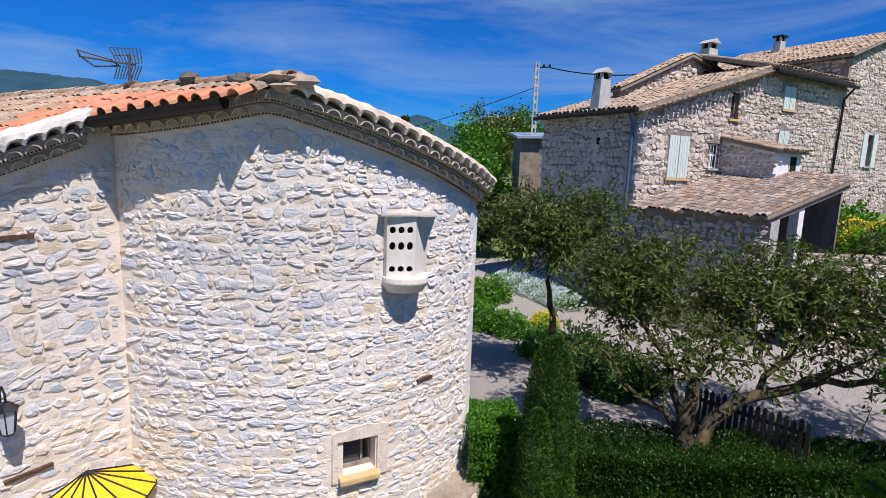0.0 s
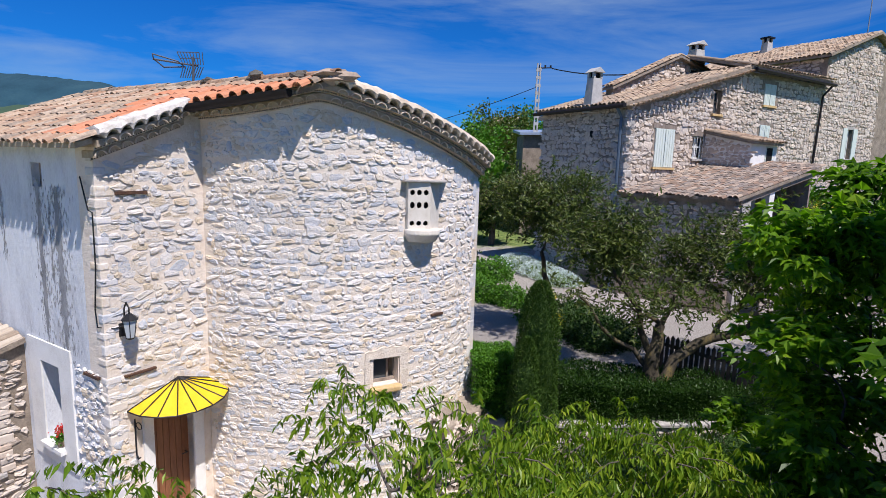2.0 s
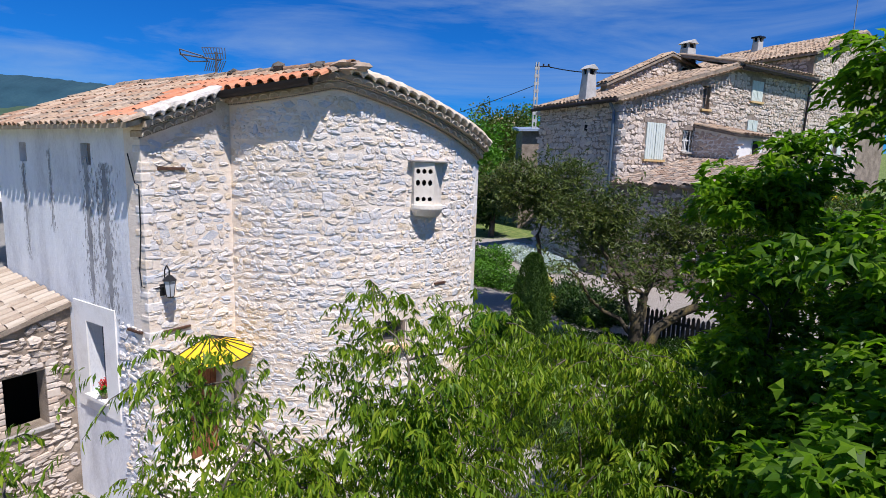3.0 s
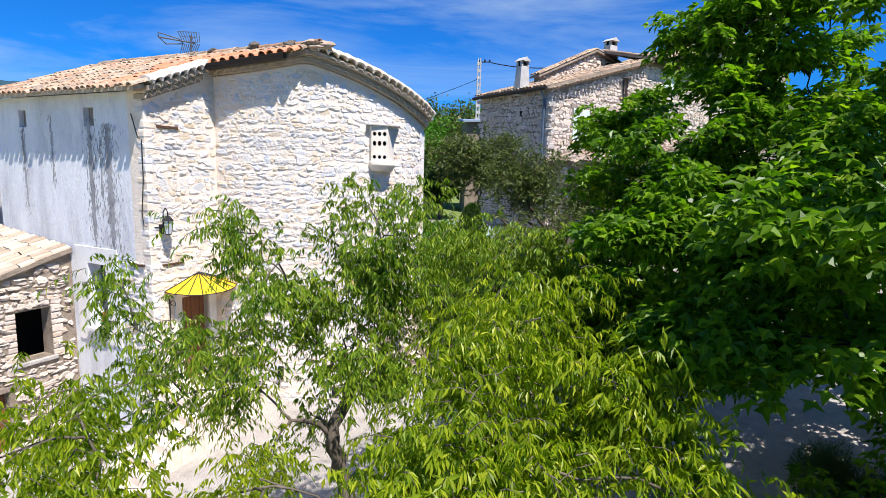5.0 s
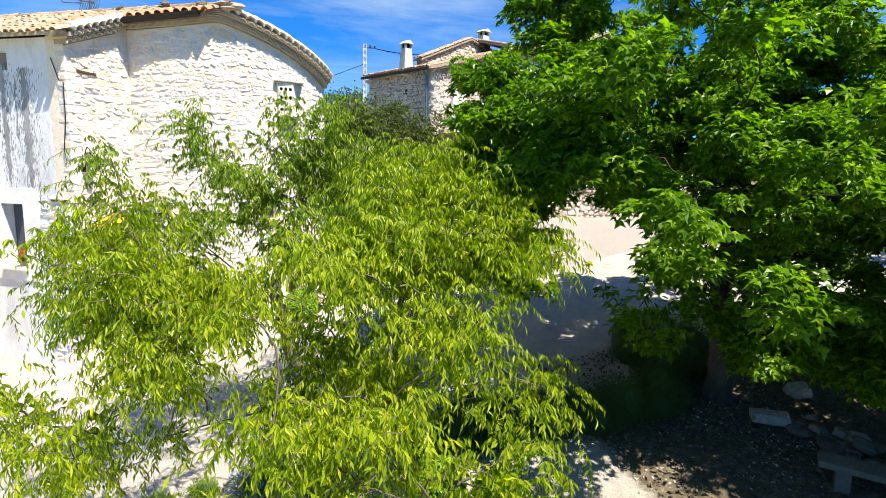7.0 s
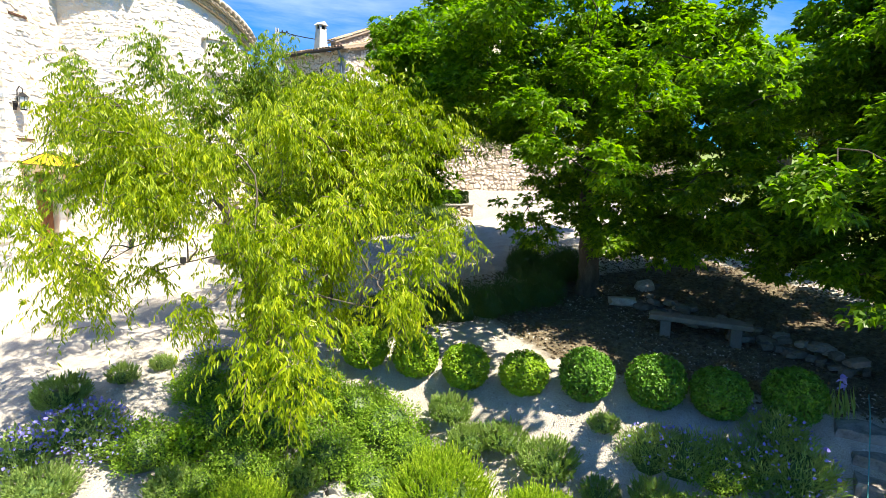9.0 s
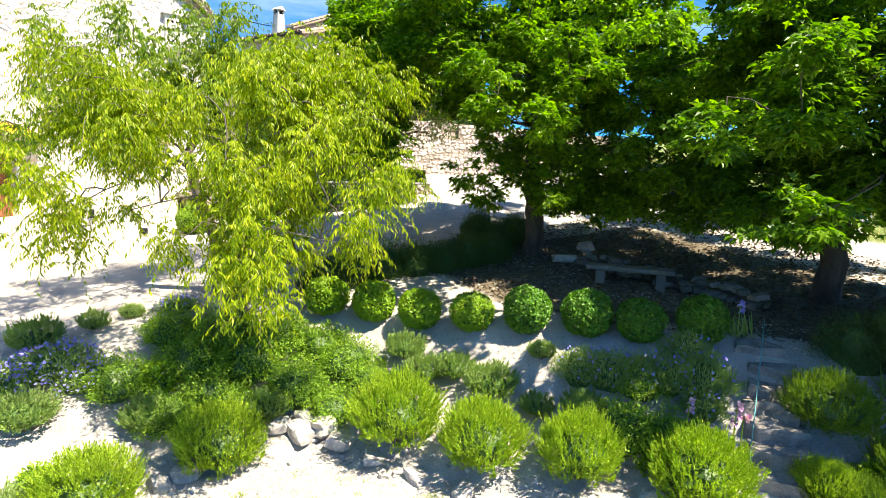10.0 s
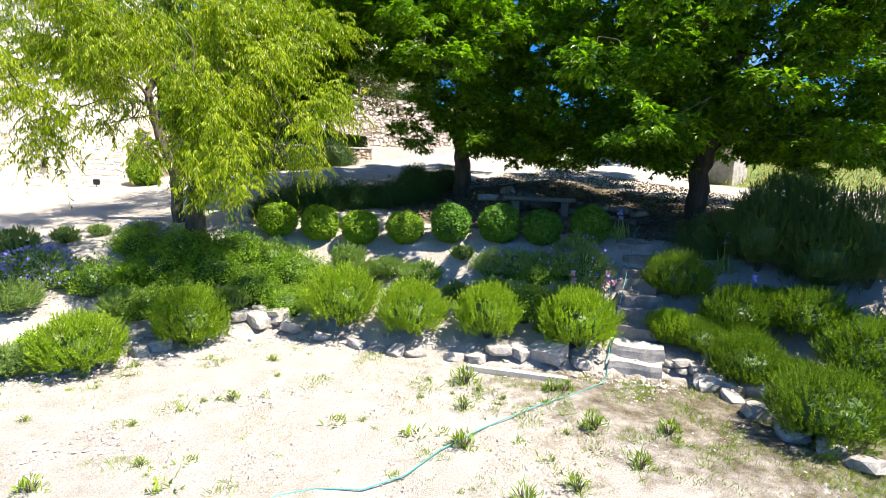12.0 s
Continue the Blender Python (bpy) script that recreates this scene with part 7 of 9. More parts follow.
cl = np.concatenate([inside(r_, 44, (0.3, -2.2, 4.4), (2.7, 2.3, 1.5), 0.5, seed=2), inside(r_, 26, (1.3, -1.6, 5.8), (1.2, 1.2, 0.8), 0.5, seed=5), inside(r_, 16, (-1.5, -1.9, 5.2), (1.0, 0.9, 0.8), 0.5, seed=6), np.array([(1.95, -0.7, 6.7), (1.3, -0.4, 6.6), (2.3, -2.2, 6.0), (2.55, -2.6, 5.8), (0.3, -2.9, 5.7), (-2.3, -1.75, 5.9), (-2.0, -1.4, 6.1), (0.8, -2.0, 6.1), (1.9, -3.15, 5.7), (1.5, -3.6, 5.2), (1.8, -4.1, 4.4), (1.4, -4.3, 4.1), (1.1, -4.6, 3.75), (0.6, -4.4, 4.8), (-0.3, -3.7, 4.5), (-0.1, -4.2, 3.9), (0.1, -4.6, 3.4), (-0.1, -4.7, 2.9), (-0.3, -4.3, 3.3), (-2.3, -1.7, 3.3), (-2.6, -2.2, 4.1), (-2.7, -2.6, 4.6), (-2.3, -2.9, 4.2), (-0.9, -3.0, 3.4), (0.5, -2.6, 3.3), (0.2, -1.6, 3.0), (0.35, -0.9, 2.7)])])
tree("peach_tree", "leafy peach tree with yellow-green drooping shoots, at the bank's top", on(0.3, -0.13), [(0.25, -0.4, 2.5), (0.4, -0.9, 3.3)], cl, M_PEACH, M_BARK, r_, 0.25, peach_crown(720))
r_ = np.random.default_rng(78)
# groups near (10.2, 4.0) and (15.0, -1.6) are added to shade the ground
cl = np.concatenate([inside(r_, 190, (6.7, 0.7, 7.7), (4.4, 4.7, 3.5), 0.5, 0.4, 3), inside(r_, 16, (4.0, 3.6, 8.3), (0.9, 0.9, 1.1), 0.5, 0.3, 34), inside(r_, 16, (3.5, -1.0, 7.0), (0.7, 1.3, 0.9), 0.5, 0.3, 35), inside(r_, 30, (4.4, 3.0, 6.6), (1.4, 1.3, 1.6), 0.5, 0.3, 6), inside(r_, 24, (4.0, 1.5, 5.7), (0.9, 1.2, 1.0), 0.5, 0.3, 26), inside(r_, 62, (10.2, 4.0, 7.1), (2.6, 2.6, 1.6), 0.6, 0.3, 16), inside(r_, 34, (11.2, -1.0, 7.4), (2.2, 1.8, 1.7), 0.5, 0.3, 17), inside(r_, 34, (8.8, -2.0, 4.9), (2.8, 2.2, 0.9), 0.5, 0.3, 7), inside(r_, 20, (7.9, -1.7, 3.9), (1.7, 1.1, 0.5), 0.6, 0.3, 36), inside(r_, 22, (10.6, -0.6, 4.0), (2.0, 1.6, 0.55), 0.6, 0.3, 37), inside(r_, 30, (8.6, -0.4, 8.4), (2.6, 2.6, 2.0), 0.7, 0.3, 38), inside(r_, 30, (10.0, 1.5, 5.0), (2.2, 2.5, 1.0), 0.5, 0.3, 5), inside(r_, 22, (10.9, -2.4, 5.7), (1.8, 1.6, 1.2), 0.5, 0.3, 22), inside(r_, 40, (15.0, -1.6, 7.6), (2.7, 2.6, 1.5), 0.5, 0.3, 23)])
cl = np.concatenate([cl[r_.random(len(cl)) < np.where(cl[:, 2] > 7.0, 0.86, 0.62)], inside(r_, 20, (8.2, -1.4, 6.4), (2.2, 2.0, 1.0), 0.6, 0.3, 42), inside(r_, 9, (5.1, 1.8, 9.8), (0.8, 0.9, 0.7), 0.5, 0.3, 43), np.array([(4.1, -3.1, 6.2), (4.8, -3.9, 5.3), (5.6, -5.3, 6.6), (4.6, -2.6, 5.6)])])
cl = clear_of(cl, LANES, 0.62)
cl = cl[(cl[:, 0] - 0.28) - 0.295 * (cl[:, 1] + 6.8) > 0.45]
cl = cl[(cl[:, 2] > 5.5) | (cl[:, 0] > 8.4) | (cl[:, 1] < -1.2) | (cl[:, 0] < 4.6)]
cl = cl[(cl[:, 1] - 0.57) - (cl[:, 0] - 0.47) / 0.836 < -0.85]
cl = np.concatenate([cl, np.array([(5.63, -0.32, 4.4), (6.36, -0.28, 5.2), (6.66, -0.99, 4.3), (5.95, -0.46, 3.95), (6.3, -0.6, 4.7), (8.26, -4.4, 6.8), (3.16, -1.45, 6.55), (3.47, -1.69, 6.55), (3.4, -1.3, 6.4), (3.7, -1.75, 6.75), (6.47, -0.08, 5.67), (6.93, -0.29, 5.09), (8.27, -2.65, 6.03), (8.44, -3.02, 6.69), (9.33, -2.9, 5.55), (4.76, 5.53, 5.82), (5.3, 5.44, 6.42), (5.56, 4.58, 6.28), (5.19, 4.56, 5.64), (5.85, 4.64, 7.05), (4.69, 4.66, 5.23), (5.28, 3.86, 5.73), (5.74, 5.38, 7.14), (5.85, 4.86, 8.06)])])
tree("maple_tree", "large spreading maple with dense fresh green leaves", on(7.9, 0.05), [(7.75, 0.0, 3.6), (7.5, -0.2, 4.8), (7.4, -0.3, 6.2)], cl, M_MAPLE, M_BARKD, r_, 0.28, maple_crown, 1.6)
# the last three groups are unseen boughs, added to shade the rosemary
cl = np.concatenate([inside(r_, 190, (11.4, -8.0, 7.2), (4.3, 5.2, 3.5), 0.48, 0.4, 4), inside(r_, 46, (9.8, -7.0, 4.6), (2.7, 3.0, 0.9), 0.5, 0.3, 7), inside(r_, 26, (12.2, -7.6, 4.0), (2.2, 1.9, 0.55), 0.6, 0.3, 39), inside(r_, 16, (9.3, -5.6, 3.8), (1.3, 0.8, 0.45), 0.6, 0.3, 40), inside(r_, 20, (13.0, -4.6, 4.3), (2.0, 1.4, 0.6), 0.6, 0.3, 41), inside(r_, 40, (9.9, -4.2, 4.3), (2.5, 1.9, 0.8), 0.5, 0.3, 9), inside(r_, 18, (7.7, -6.6, 5.7), (1.3, 1.2, 0.9), 0.5, 0.3, 19), inside(r_, 40, (9.5, -4.9, 7.8), (1.7, 1.6, 2.3), 0.5, 0.3, 20), inside(r_, 12, (10.0, -10.9, 6.8), (1.1, 1.1, 1.1), 0.5, 0.3, 21), inside(r_, 60, (12.9, -10.9, 6.3), (1.3, 1.9, 1.7), 0.5, 0.3, 44), inside(r_, 24, (12.4, -11.0, 4.6), (0.9, 1.7, 0.6), 0.5, 0.3, 45)])
cl = np.concatenate([cl[r_.random(len(cl)) < np.where(cl[:, 2] > 7.0, 0.87, 0.68)], np.array([(5.6, -6.5, 5.1), (6.0, -7.55, 4.0), (6.0, -7.5, 6.0), (6.9, -6.9, 5.2), (8.79, -6.7, 6.3), (8.95, -7.1, 6.55), (9.17, -8.37, 5.88), (9.8, -8.44, 5.67), (9.94, -8.69, 5.44), (10.11, -7.83, 5.58), (9.73, -7.28, 6.16), (9.43, -8.99, 5.82), (10.21, -5.85, 5.73)])])
tree("maple_tree", "large spreading maple, its low boughs shading the steps", on(10.9, -5.65), [(10.8, -5.8, 3.6), (10.6, -6.2, 4.8), (10.5, -6.6, 6.0)], cl, M_MAPLE2, M_BARKD, r_, 0.27, maple_crown, 1.6)
cl = np.concatenate([inside(r_, 62, (6.6, 10.9, 7.5), (3.3, 2.0, 1.15), 0.5, 0.4, 8), inside(r_, 46, (9.6, 10.7, 7.5), (2.8, 1.9, 1.15), 0.5, 0.35, 9), inside(r_, 24, (4.0, 10.6, 7.6), (1.1, 1.0, 0.9), 0.5, 0.35, 10), np.array([(3.95, 10.9, 8.4), (4.4, 9.3, 6.8), (3.1, 10.8, 7.2), (2.9, 9.6, 6.7), (4.6, 10.2, 6.1), (3.8, 9.9, 6.5), (8.5, 10.0, 6.0), (9.5, 9.8, 6.1), (10.3, 10.2, 6.2), (9.0, 10.8, 5.9), (7.2, 10.4, 6.6), (11.0, 10.4, 6.4), (10.0, 9.4, 6.6), (6.2, 9.6, 6.4), (5.4, 9.4, 6.6)])])
walnut = tree("walnut_tree", "old spreading walnut with thin olive foliage and lichened limbs", on(5.03, 10.05), [(5.05, 10.1, 5.1), (5.2, 10.2, 5.9)], cl, M_WALNUT, M_BARKL, r_, 0.22, walnut_crown, 2.2)
m = Mesh()
lean = limb(m, r_, (5.1, 10.2, 4.5), (7.3, 10.2, 5.9), 0.14, 0.085, 0.05, 9, 9)
for k, tip, r0, r1 in ((8, (9.8, 10.1, 6.2), 0.083, 0.03), (5, (8.3, 11.2, 7.3), 0.07, 0.025), (7, (8.9, 9.6, 6.9), 0.065, 0.025)):
    limb(m, r_, lean[k], tip, r0, r1, 0.06, 8, 7)
limb(m, r_, (5.08, 10.1, 5.0), (4.0, 10.3, 7.2), 0.09, 0.03, 0.06, 8, 7)
limb(m, r_, (5.05, 10.08, 4.8), (3.2, 9.9, 6.6), 0.07, 0.025, 0.06, 8, 7)
part("leaning_limb", m, M_BARKL, walnut, "lichen-yellow leaning limb", smooth=True)
cl = inside(r_, 60, (2.8, 13.6, 8.3), (2.1, 1.8, 1.0), 0.6, 0.35, 10)
tree("walnut_tree", "smaller thin-leaved tree beside the house corner", on(3.45, 14.9), [(3.4, 14.8, 5.6), (3.1, 14.4, 6.8)], cl, M_WALNUT, M_BARKL, r_, 0.13, walnut_crown, 1.5)


def far_tree(name, label, base, hgt, wid, leaf, n, size, seed, cone=False):
    r = np.random.default_rng(seed)
    t = thing(name, base, label, "tree")
    b = np.array(base)
    part("trunk", Mesh().tube([b + [0, 0, -0.3], b + [0.1, 0, hgt * 0.35], b + [0, 0, hgt * 0.75]], [wid * 0.06, wid * 0.045, 0.04], 7), M_BARK, t)
    if cone:
        z = r.random(n) ** 1.4
        a = r.uniform(0, 2 * np.pi, n)
        q = (1 - z) * wid * 0.5 * r.uniform(0.5, 1.0, n) + 0.1
        P = b + np.stack([q * np.cos(a), q * np.sin(a), hgt * (0.1 + 0.9 * z)], -1)
        D = np.stack([np.cos(a), np.sin(a), np.full(n, -0.2)], -1)
    else:
        C = inside(r, 40, b + [0, 0, hgt * 0.62], (wid * 0.42, wid * 0.42, hgt * 0.34), 0.45, 0.35, seed)
        P = C[r.integers(0, 40, n)] + r.normal(size=(n, 3)) * wid * 0.075
        D = unit(P - (b + [0, 0, hgt * 0.5])) + r.normal(size=(n, 3)) * 0.7
    V, F = leaf_mesh(r, P, D, size, size * 0.4, "broad", droop=0.2)
    part_np("crown", V, F, leaf, t, kind="stuff")
    return t


for x, y, hgt, wid, kind, seed in ((1.5, 44, 7.6, 8.0, M_BOX, 1), (4.2, 52, 9.9, 7.5, M_WALNUT, 2), (8.5, 60, 10.4, 7.5, M_BOX, 3), (-2.5, 50, 5.6, 7.0, M_BOX, 4), (-7, 62, 7.0, 8.0, M_WALNUT, 5), (1.9, 36, 5.6, 4.6, M_BOX, 6), (6.5, 72, 10.5, 9.0, M_WALNUT, 7), (-1.0, 38, 4.5, 5.5, M_COVER, 8), (2.6, 30, 4.0, 3.6, M_HEDGE, 9), (22, 2, 6.0, 6.0, M_WALNUT, 10), (27, 8, 7.0, 7.0, M_MAPLE, 11), (24, -12, 7.0, 7.0, M_MAPLE, 12), (32, -4, 8.0, 8.0, M_WALNUT, 13)):
    far_tree("broadleaf_tree", "rounded green tree standing behind the houses", on(x, y), hgt, wid, kind, 6500, 0.24, seed)
far_tree("conifer_tree", "slim dark conifer on the slope", on(-4.6, 60), 9.0, 3.0, M_CYP, 1800, 0.4, 20, True)


# clipped shapes: balls, hedge, columns
def leafy(r, P, N, length, width, jitter=0.7):
    """Small leaves that lie along a clipped surface, their tips lifted outwards."""
    N = unit(N)
    T = unit(np.cross(N, r.normal(size=P.shape)))
    return leaf_mesh(r, P, unit(T + N * r.uniform(0.1, jitter + 0.3, (len(P), 1))), length, width, "lance", droop=0.0, face=N * 1.6)


def ball_shrub(name, label, leaf, radius, seed, category="shrub", n=5200, group="", sq=0.95):
    r = np.random.default_rng(seed)
    t = thing(name, (0, 0, 0), label, category, group)
    d = unit(r.normal(size=(n, 3)))
    k = np.array([1 + 0.10 * noise.noise(Vector(v * 2.5) + Vector((seed, 0, 0))) for v in d])[:, None] * r.uniform(0.86, 1.03, (n, 1))
    P = d * k * radius * np.array([1, 1, sq]) + np.array([0, 0, radius * sq * 0.96])
    V, F = leafy(r, P, d, 0.058, 0.019)
    part_np("foliage", V, F, leaf, t, kind="stuff")
    # added solid core, dark in place of the shade between the leaves
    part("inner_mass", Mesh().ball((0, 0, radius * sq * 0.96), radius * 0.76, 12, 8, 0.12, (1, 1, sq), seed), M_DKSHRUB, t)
    part("stem", Mesh().tube([(0, 0, -0.1), (0.02, 0, radius * 0.6)], [0.05, 0.035], 6), M_BARK, t)
    return t


def scatter(makers, spots):
    """spots: (maker index, x, y, scale); the first of each kind is the original."""
    made = {}
    for i, (k, x, y, s, *rest) in enumerate(spots):
        dz = rest[0] if rest else 0.0
        if k not in made:
            made[k] = makers[k]()
            ob = made[k]
        else:
            ob = copy_thing(made[k], Matrix.Identity(4))
        ob.location = on(x, y, dz - 0.03)
        ob.rotation_euler = (0, 0, i * 2.4)
        ob.scale = (s, s, s * (0.92 + 0.16 * ((i * 37) % 10) / 10))


BALLS = [(0, 1.95, -0.75, 0.97), (0, 2.75, -1.33, 0.93), (0, 3.4, -2.1, 0.92), (0, 4.1, -2.9, 0.9), (1, 4.82, -3.62, 0.94), (1, 5.6, -4.35, 0.97), (1, 6.25, -4.98, 0.9), (1, 7.05, -5.6, 0.9)]
scatter([lambda: ball_shrub("box_ball", "clipped round box shrub in fresh yellow-green", M_BOXY, 0.45, 31, group="row of clipped box balls"),
         lambda: ball_shrub("box_ball", "clipped round box shrub in deep green", M_BOX, 0.45, 32, group="row of clipped box balls")], BALLS)
scatter([lambda: ball_shrub("box_ball", "clipped round green shrub at the house wall", M_BOXY, 0.5, 33)], [(0, 0.15, 7.4, 1.0)])


def hedge(name, label, p, q, depth, z0, z1, leaf, seed, n, fall=0.0):
    r = np.random.default_rng(seed)
    p, q = Vector(p), Vector(q)
    d = (q - p).normalized()
    w = Vector((-d.y, d.x, 0))
    L = (q - p).length
    t = thing(name, p, label, "hedge")
    u, v, h_ = r.uniform(0, L, n), r.uniform(-0.5, 0.5, n), r.uniform(0, 1, n)
    face = r.choice(4, n, p=[0.36, 0.3, 0.26, 0.08])
    v = np.where(face == 0, -0.5, np.where(face == 1, 0.5, v))
    h_ = np.where(face == 2, 1.0, h_)
    u = np.where(face == 3, r.choice([0.0, L], n), u)
    P = np.array(p)[None] + np.outer(u, d) + np.outer(v * depth, w)
    P[:, 2] = z0 + h_ * (z1 - fall * u / L - z0)
    wob = np.array([noise.noise(Vector(x * 1.4)) for x in P])
    N = np.where((face == 0)[:, None], -np.array(w), np.where((face == 1)[:, None], np.array(w), np.where((face == 2)[:, None], np.array([0, 0, 1.0]), np.array(d) * np.where(u > L / 2, 1, -1)[:, None])))
    P = P + N * (wob[:, None] * 0.14 - r.uniform(0, 0.13, n)[:, None])
    V, F = leaf_mesh(r, P, unit(N * 0.7 + np.array([0, 0, 0.5]) + r.normal(size=P.shape) * 0.55), 0.055, 0.017)
    part_np("foliage", V, F, leaf, t, kind="stuff")
    a, b, c, e = [v + Vector((0, 0, z0 - p.z)) for v in (p + d * 0.12 - w * (depth * 0.5 - 0.14), q - d * 0.12 - w * (depth * 0.5 - 0.14), q - d * 0.12 + w * (depth * 0.5 - 0.14), p + d * 0.12 + w * (depth * 0.5 - 0.14))]
    hi, lo = Vector((0, 0, z1 - z0 - 0.16)), Vector((0, 0, z1 - fall - z0 - 0.16))
    # dark core added behind the leaves for the hedge's inner shade
    part("inner_mass", Mesh().hexa([a, b, c, e, a + hi, b + lo, c + lo, e + hi]), M_HEDGE, t)
    return t


hedge("hedge", "long clipped dark green hedge on the garden wall", (2.7, 9.75, 3.7), (9.5, 10.25, 3.7), 1.25, 3.72, 4.93, M_HEDGE, 41, 46000, 0.42)
hedge("hedge", "clipped bright green hedge block beside the house", (0.9, 9.75, 3.6), (1.9, 9.85, 3.6), 1.2, 3.5, 5.3, M_BOX, 42, 15000)


def column(name, label, x, y, z0, z1, rad, seed, n):
    r = np.random.default_rng(seed)
    t = thing(name, (x, y, z0), label, "cypress")
    z, a = r.random(n), r.uniform(0, 2 * np.pi, n)
    prof = np.minimum(1, (z + 0.05) * 5) * np.sqrt(np.maximum(0.02, 1 - z ** 5))
    wob = np.array([1 + 0.22 * noise.noise(Vector((math.cos(b) * 1.2, math.sin(b) * 1.2, q * 4 + seed))) for b, q in zip(a, z)])
    q = rad * prof * wob * r.uniform(0.76, 1.0, n)
    P = np.array([x, y, z0]) + np.stack([q * np.cos(a), q * np.sin(a), z * (z1 - z0)], -1)
    D = np.stack([np.cos(a) * 0.5, np.sin(a) * 0.5, np.full(n, 1.0)], -1)
    V, F = leaf_mesh(r, P, unit(unit(D) + r.normal(size=P.shape) * 0.45), 0.065, 0.010)
    part_np("foliage", V, F, M_CYP, t, kind="stuff")
    m = Mesh()
    m.tube([(x, y, z0), (x, y, z0 + (z1 - z0) * 0.25), (x, y, z0 + (z1 - z0) * 0.8), (x, y, z1 - 0.12)], [rad * 0.5, rad * 0.8, rad * 0.68, rad * 0.15], 10)
    # core added dark, for the unlit inside of the column
    part("inner_mass", m, M_DKSHRUB, t)
    return t


column("cypress", "tall narrow clipped cypress column", 2.22, 8.75, 2.5, 7.08, 0.46, 51, 26000)
column("cypress", "shorter narrow cypress column beside the tall one", 1.95, 8.35, 2.5, 6.05, 0.32, 52, 15000)


# loose shrubs
def tuft(name, label, leaf, radius, hgt, seed, n, length, width, category="shrub", flower=None, nf=0, spiky=True, group=""):
    r = np.random.default_rng(seed)
    t = thing(name, (0, 0, 0), label, category, group)
    d = unit(r.normal(size=(n, 3)) * np.array([1, 1, 0.9]))
    d[:, 2] = np.abs(d[:, 2])
    k = r.uniform(0.55, 0.98, n) * np.array([1 + 0.30 * noise.noise(Vector(v * 1.9) + Vector((seed, 0, 0))) + 0.26 * noise.noise(Vector(v * 4.6) + Vector((0, seed, 0))) for v in d])
    P = d * k[:, None] * np.array([radius, radius, hgt])
    D = d * 0.7 + np.array([0, 0, 0.9 if spiky else 0.15])
    V, F = leaf_mesh(r, P, unit(D) + r.normal(size=(n, 3)) * (0.38 if spiky else 0.7), length, width, "lance")
    part_np("foliage", V, F, leaf, t, kind="stuff")
    m = Mesh()
    for i in range(9):
        a = i * 2.4
        m.tube([(0, 0, -0.08), (math.cos(a) * radius * 0.25, math.sin(a) * radius * 0.25, hgt * 0.4), (math.cos(a) * radius * 0.5, math.sin(a) * radius * 0.5, hgt * 0.75)], [0.014, 0.009, 0.004], 4, cap=False)
    part("stem", m, M_BARK, t, kind="stuff")
    # added core, coloured dark like the shade within the tuft
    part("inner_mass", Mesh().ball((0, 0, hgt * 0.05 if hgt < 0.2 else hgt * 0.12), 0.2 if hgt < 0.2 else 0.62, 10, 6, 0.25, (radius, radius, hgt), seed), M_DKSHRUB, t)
    if nf:
        df = unit(r.normal(size=(nf, 3)))
        df[:, 2] = np.abs(df[:, 2]) + 0.15
        P = unit(df) * r.uniform(0.92, 1.15, (nf, 1)) * np.array([radius, radius, hgt])
        V, F = leaf_mesh(r, P, df + r.normal(size=(nf, 3)) * 0.6, 0.05, 0.02, "broad")
        part_np("blossom", V, F, flower, t, kind="stuff")
    return t


def shoot_bush(name, label, leaf, radius, hgt, seed, shoots, category="shrub"):
    """A rounded bush of many upright leafy shoots, narrower at its foot."""
    r = np.random.default_rng(seed)
    t = thing(name, (0, 0, 0), label, category)
    d = unit(r.normal(size=(shoots, 3)))
    d[:, 2] = np.where(d[:, 2] < -0.8, -d[:, 2], d[:, 2])
    k = r.uniform(0.72, 0.98, shoots) * np.array([1 + 0.22 * noise.noise(Vector(v * 2.4) + Vector((seed, 0, 0))) + 0.22 * noise.noise(Vector(v * 5.5) + Vector((0, seed, 0))) for v in d])
    P0 = d * k[:, None] * np.array([radius, radius, hgt * 0.5]) + np.array([0, 0, hgt * 0.5])
    D0 = unit(d * 0.55 + np.array([0, 0, 0.95]) + r.normal(size=(shoots, 3)) * 0.15)
    m_ = 18
    u = r.random((shoots, m_, 1))
    L = r.uniform(0.07, 0.23, (shoots, 1, 1)) * (0.4 + 0.6 * hgt / 0.9)
    P = (P0[:, None] + D0[:, None] * u * L).reshape(-1, 3)
    D = (D0[:, None] * 0.8 + r.normal(size=(shoots, m_, 3)) * 0.42 * (1.15 - u)).reshape(-1, 3)
    V, F = leaf_mesh(r, P, unit(D), 0.050, 0.0066, "lance")
    part_np("foliage", V, F, leaf, t, kind="stuff")
    m = Mesh()
    for i in range(9):
        a = i * 2.4
        m.tube([(0, 0, -0.08), (math.cos(a) * radius * 0.25, math.sin(a) * radius * 0.25, hgt * 0.3), (math.cos(a) * radius * 0.5, math.sin(a) * radius * 0.5, hgt * 0.6)], [0.016, 0.010, 0.005], 4, cap=False)
    part("stem", m, M_BARK, t, kind="stuff")
    # dark core fills the bush, its inner shade put into colour
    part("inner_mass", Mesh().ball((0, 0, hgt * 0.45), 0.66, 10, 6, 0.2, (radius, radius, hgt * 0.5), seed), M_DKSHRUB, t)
    return t


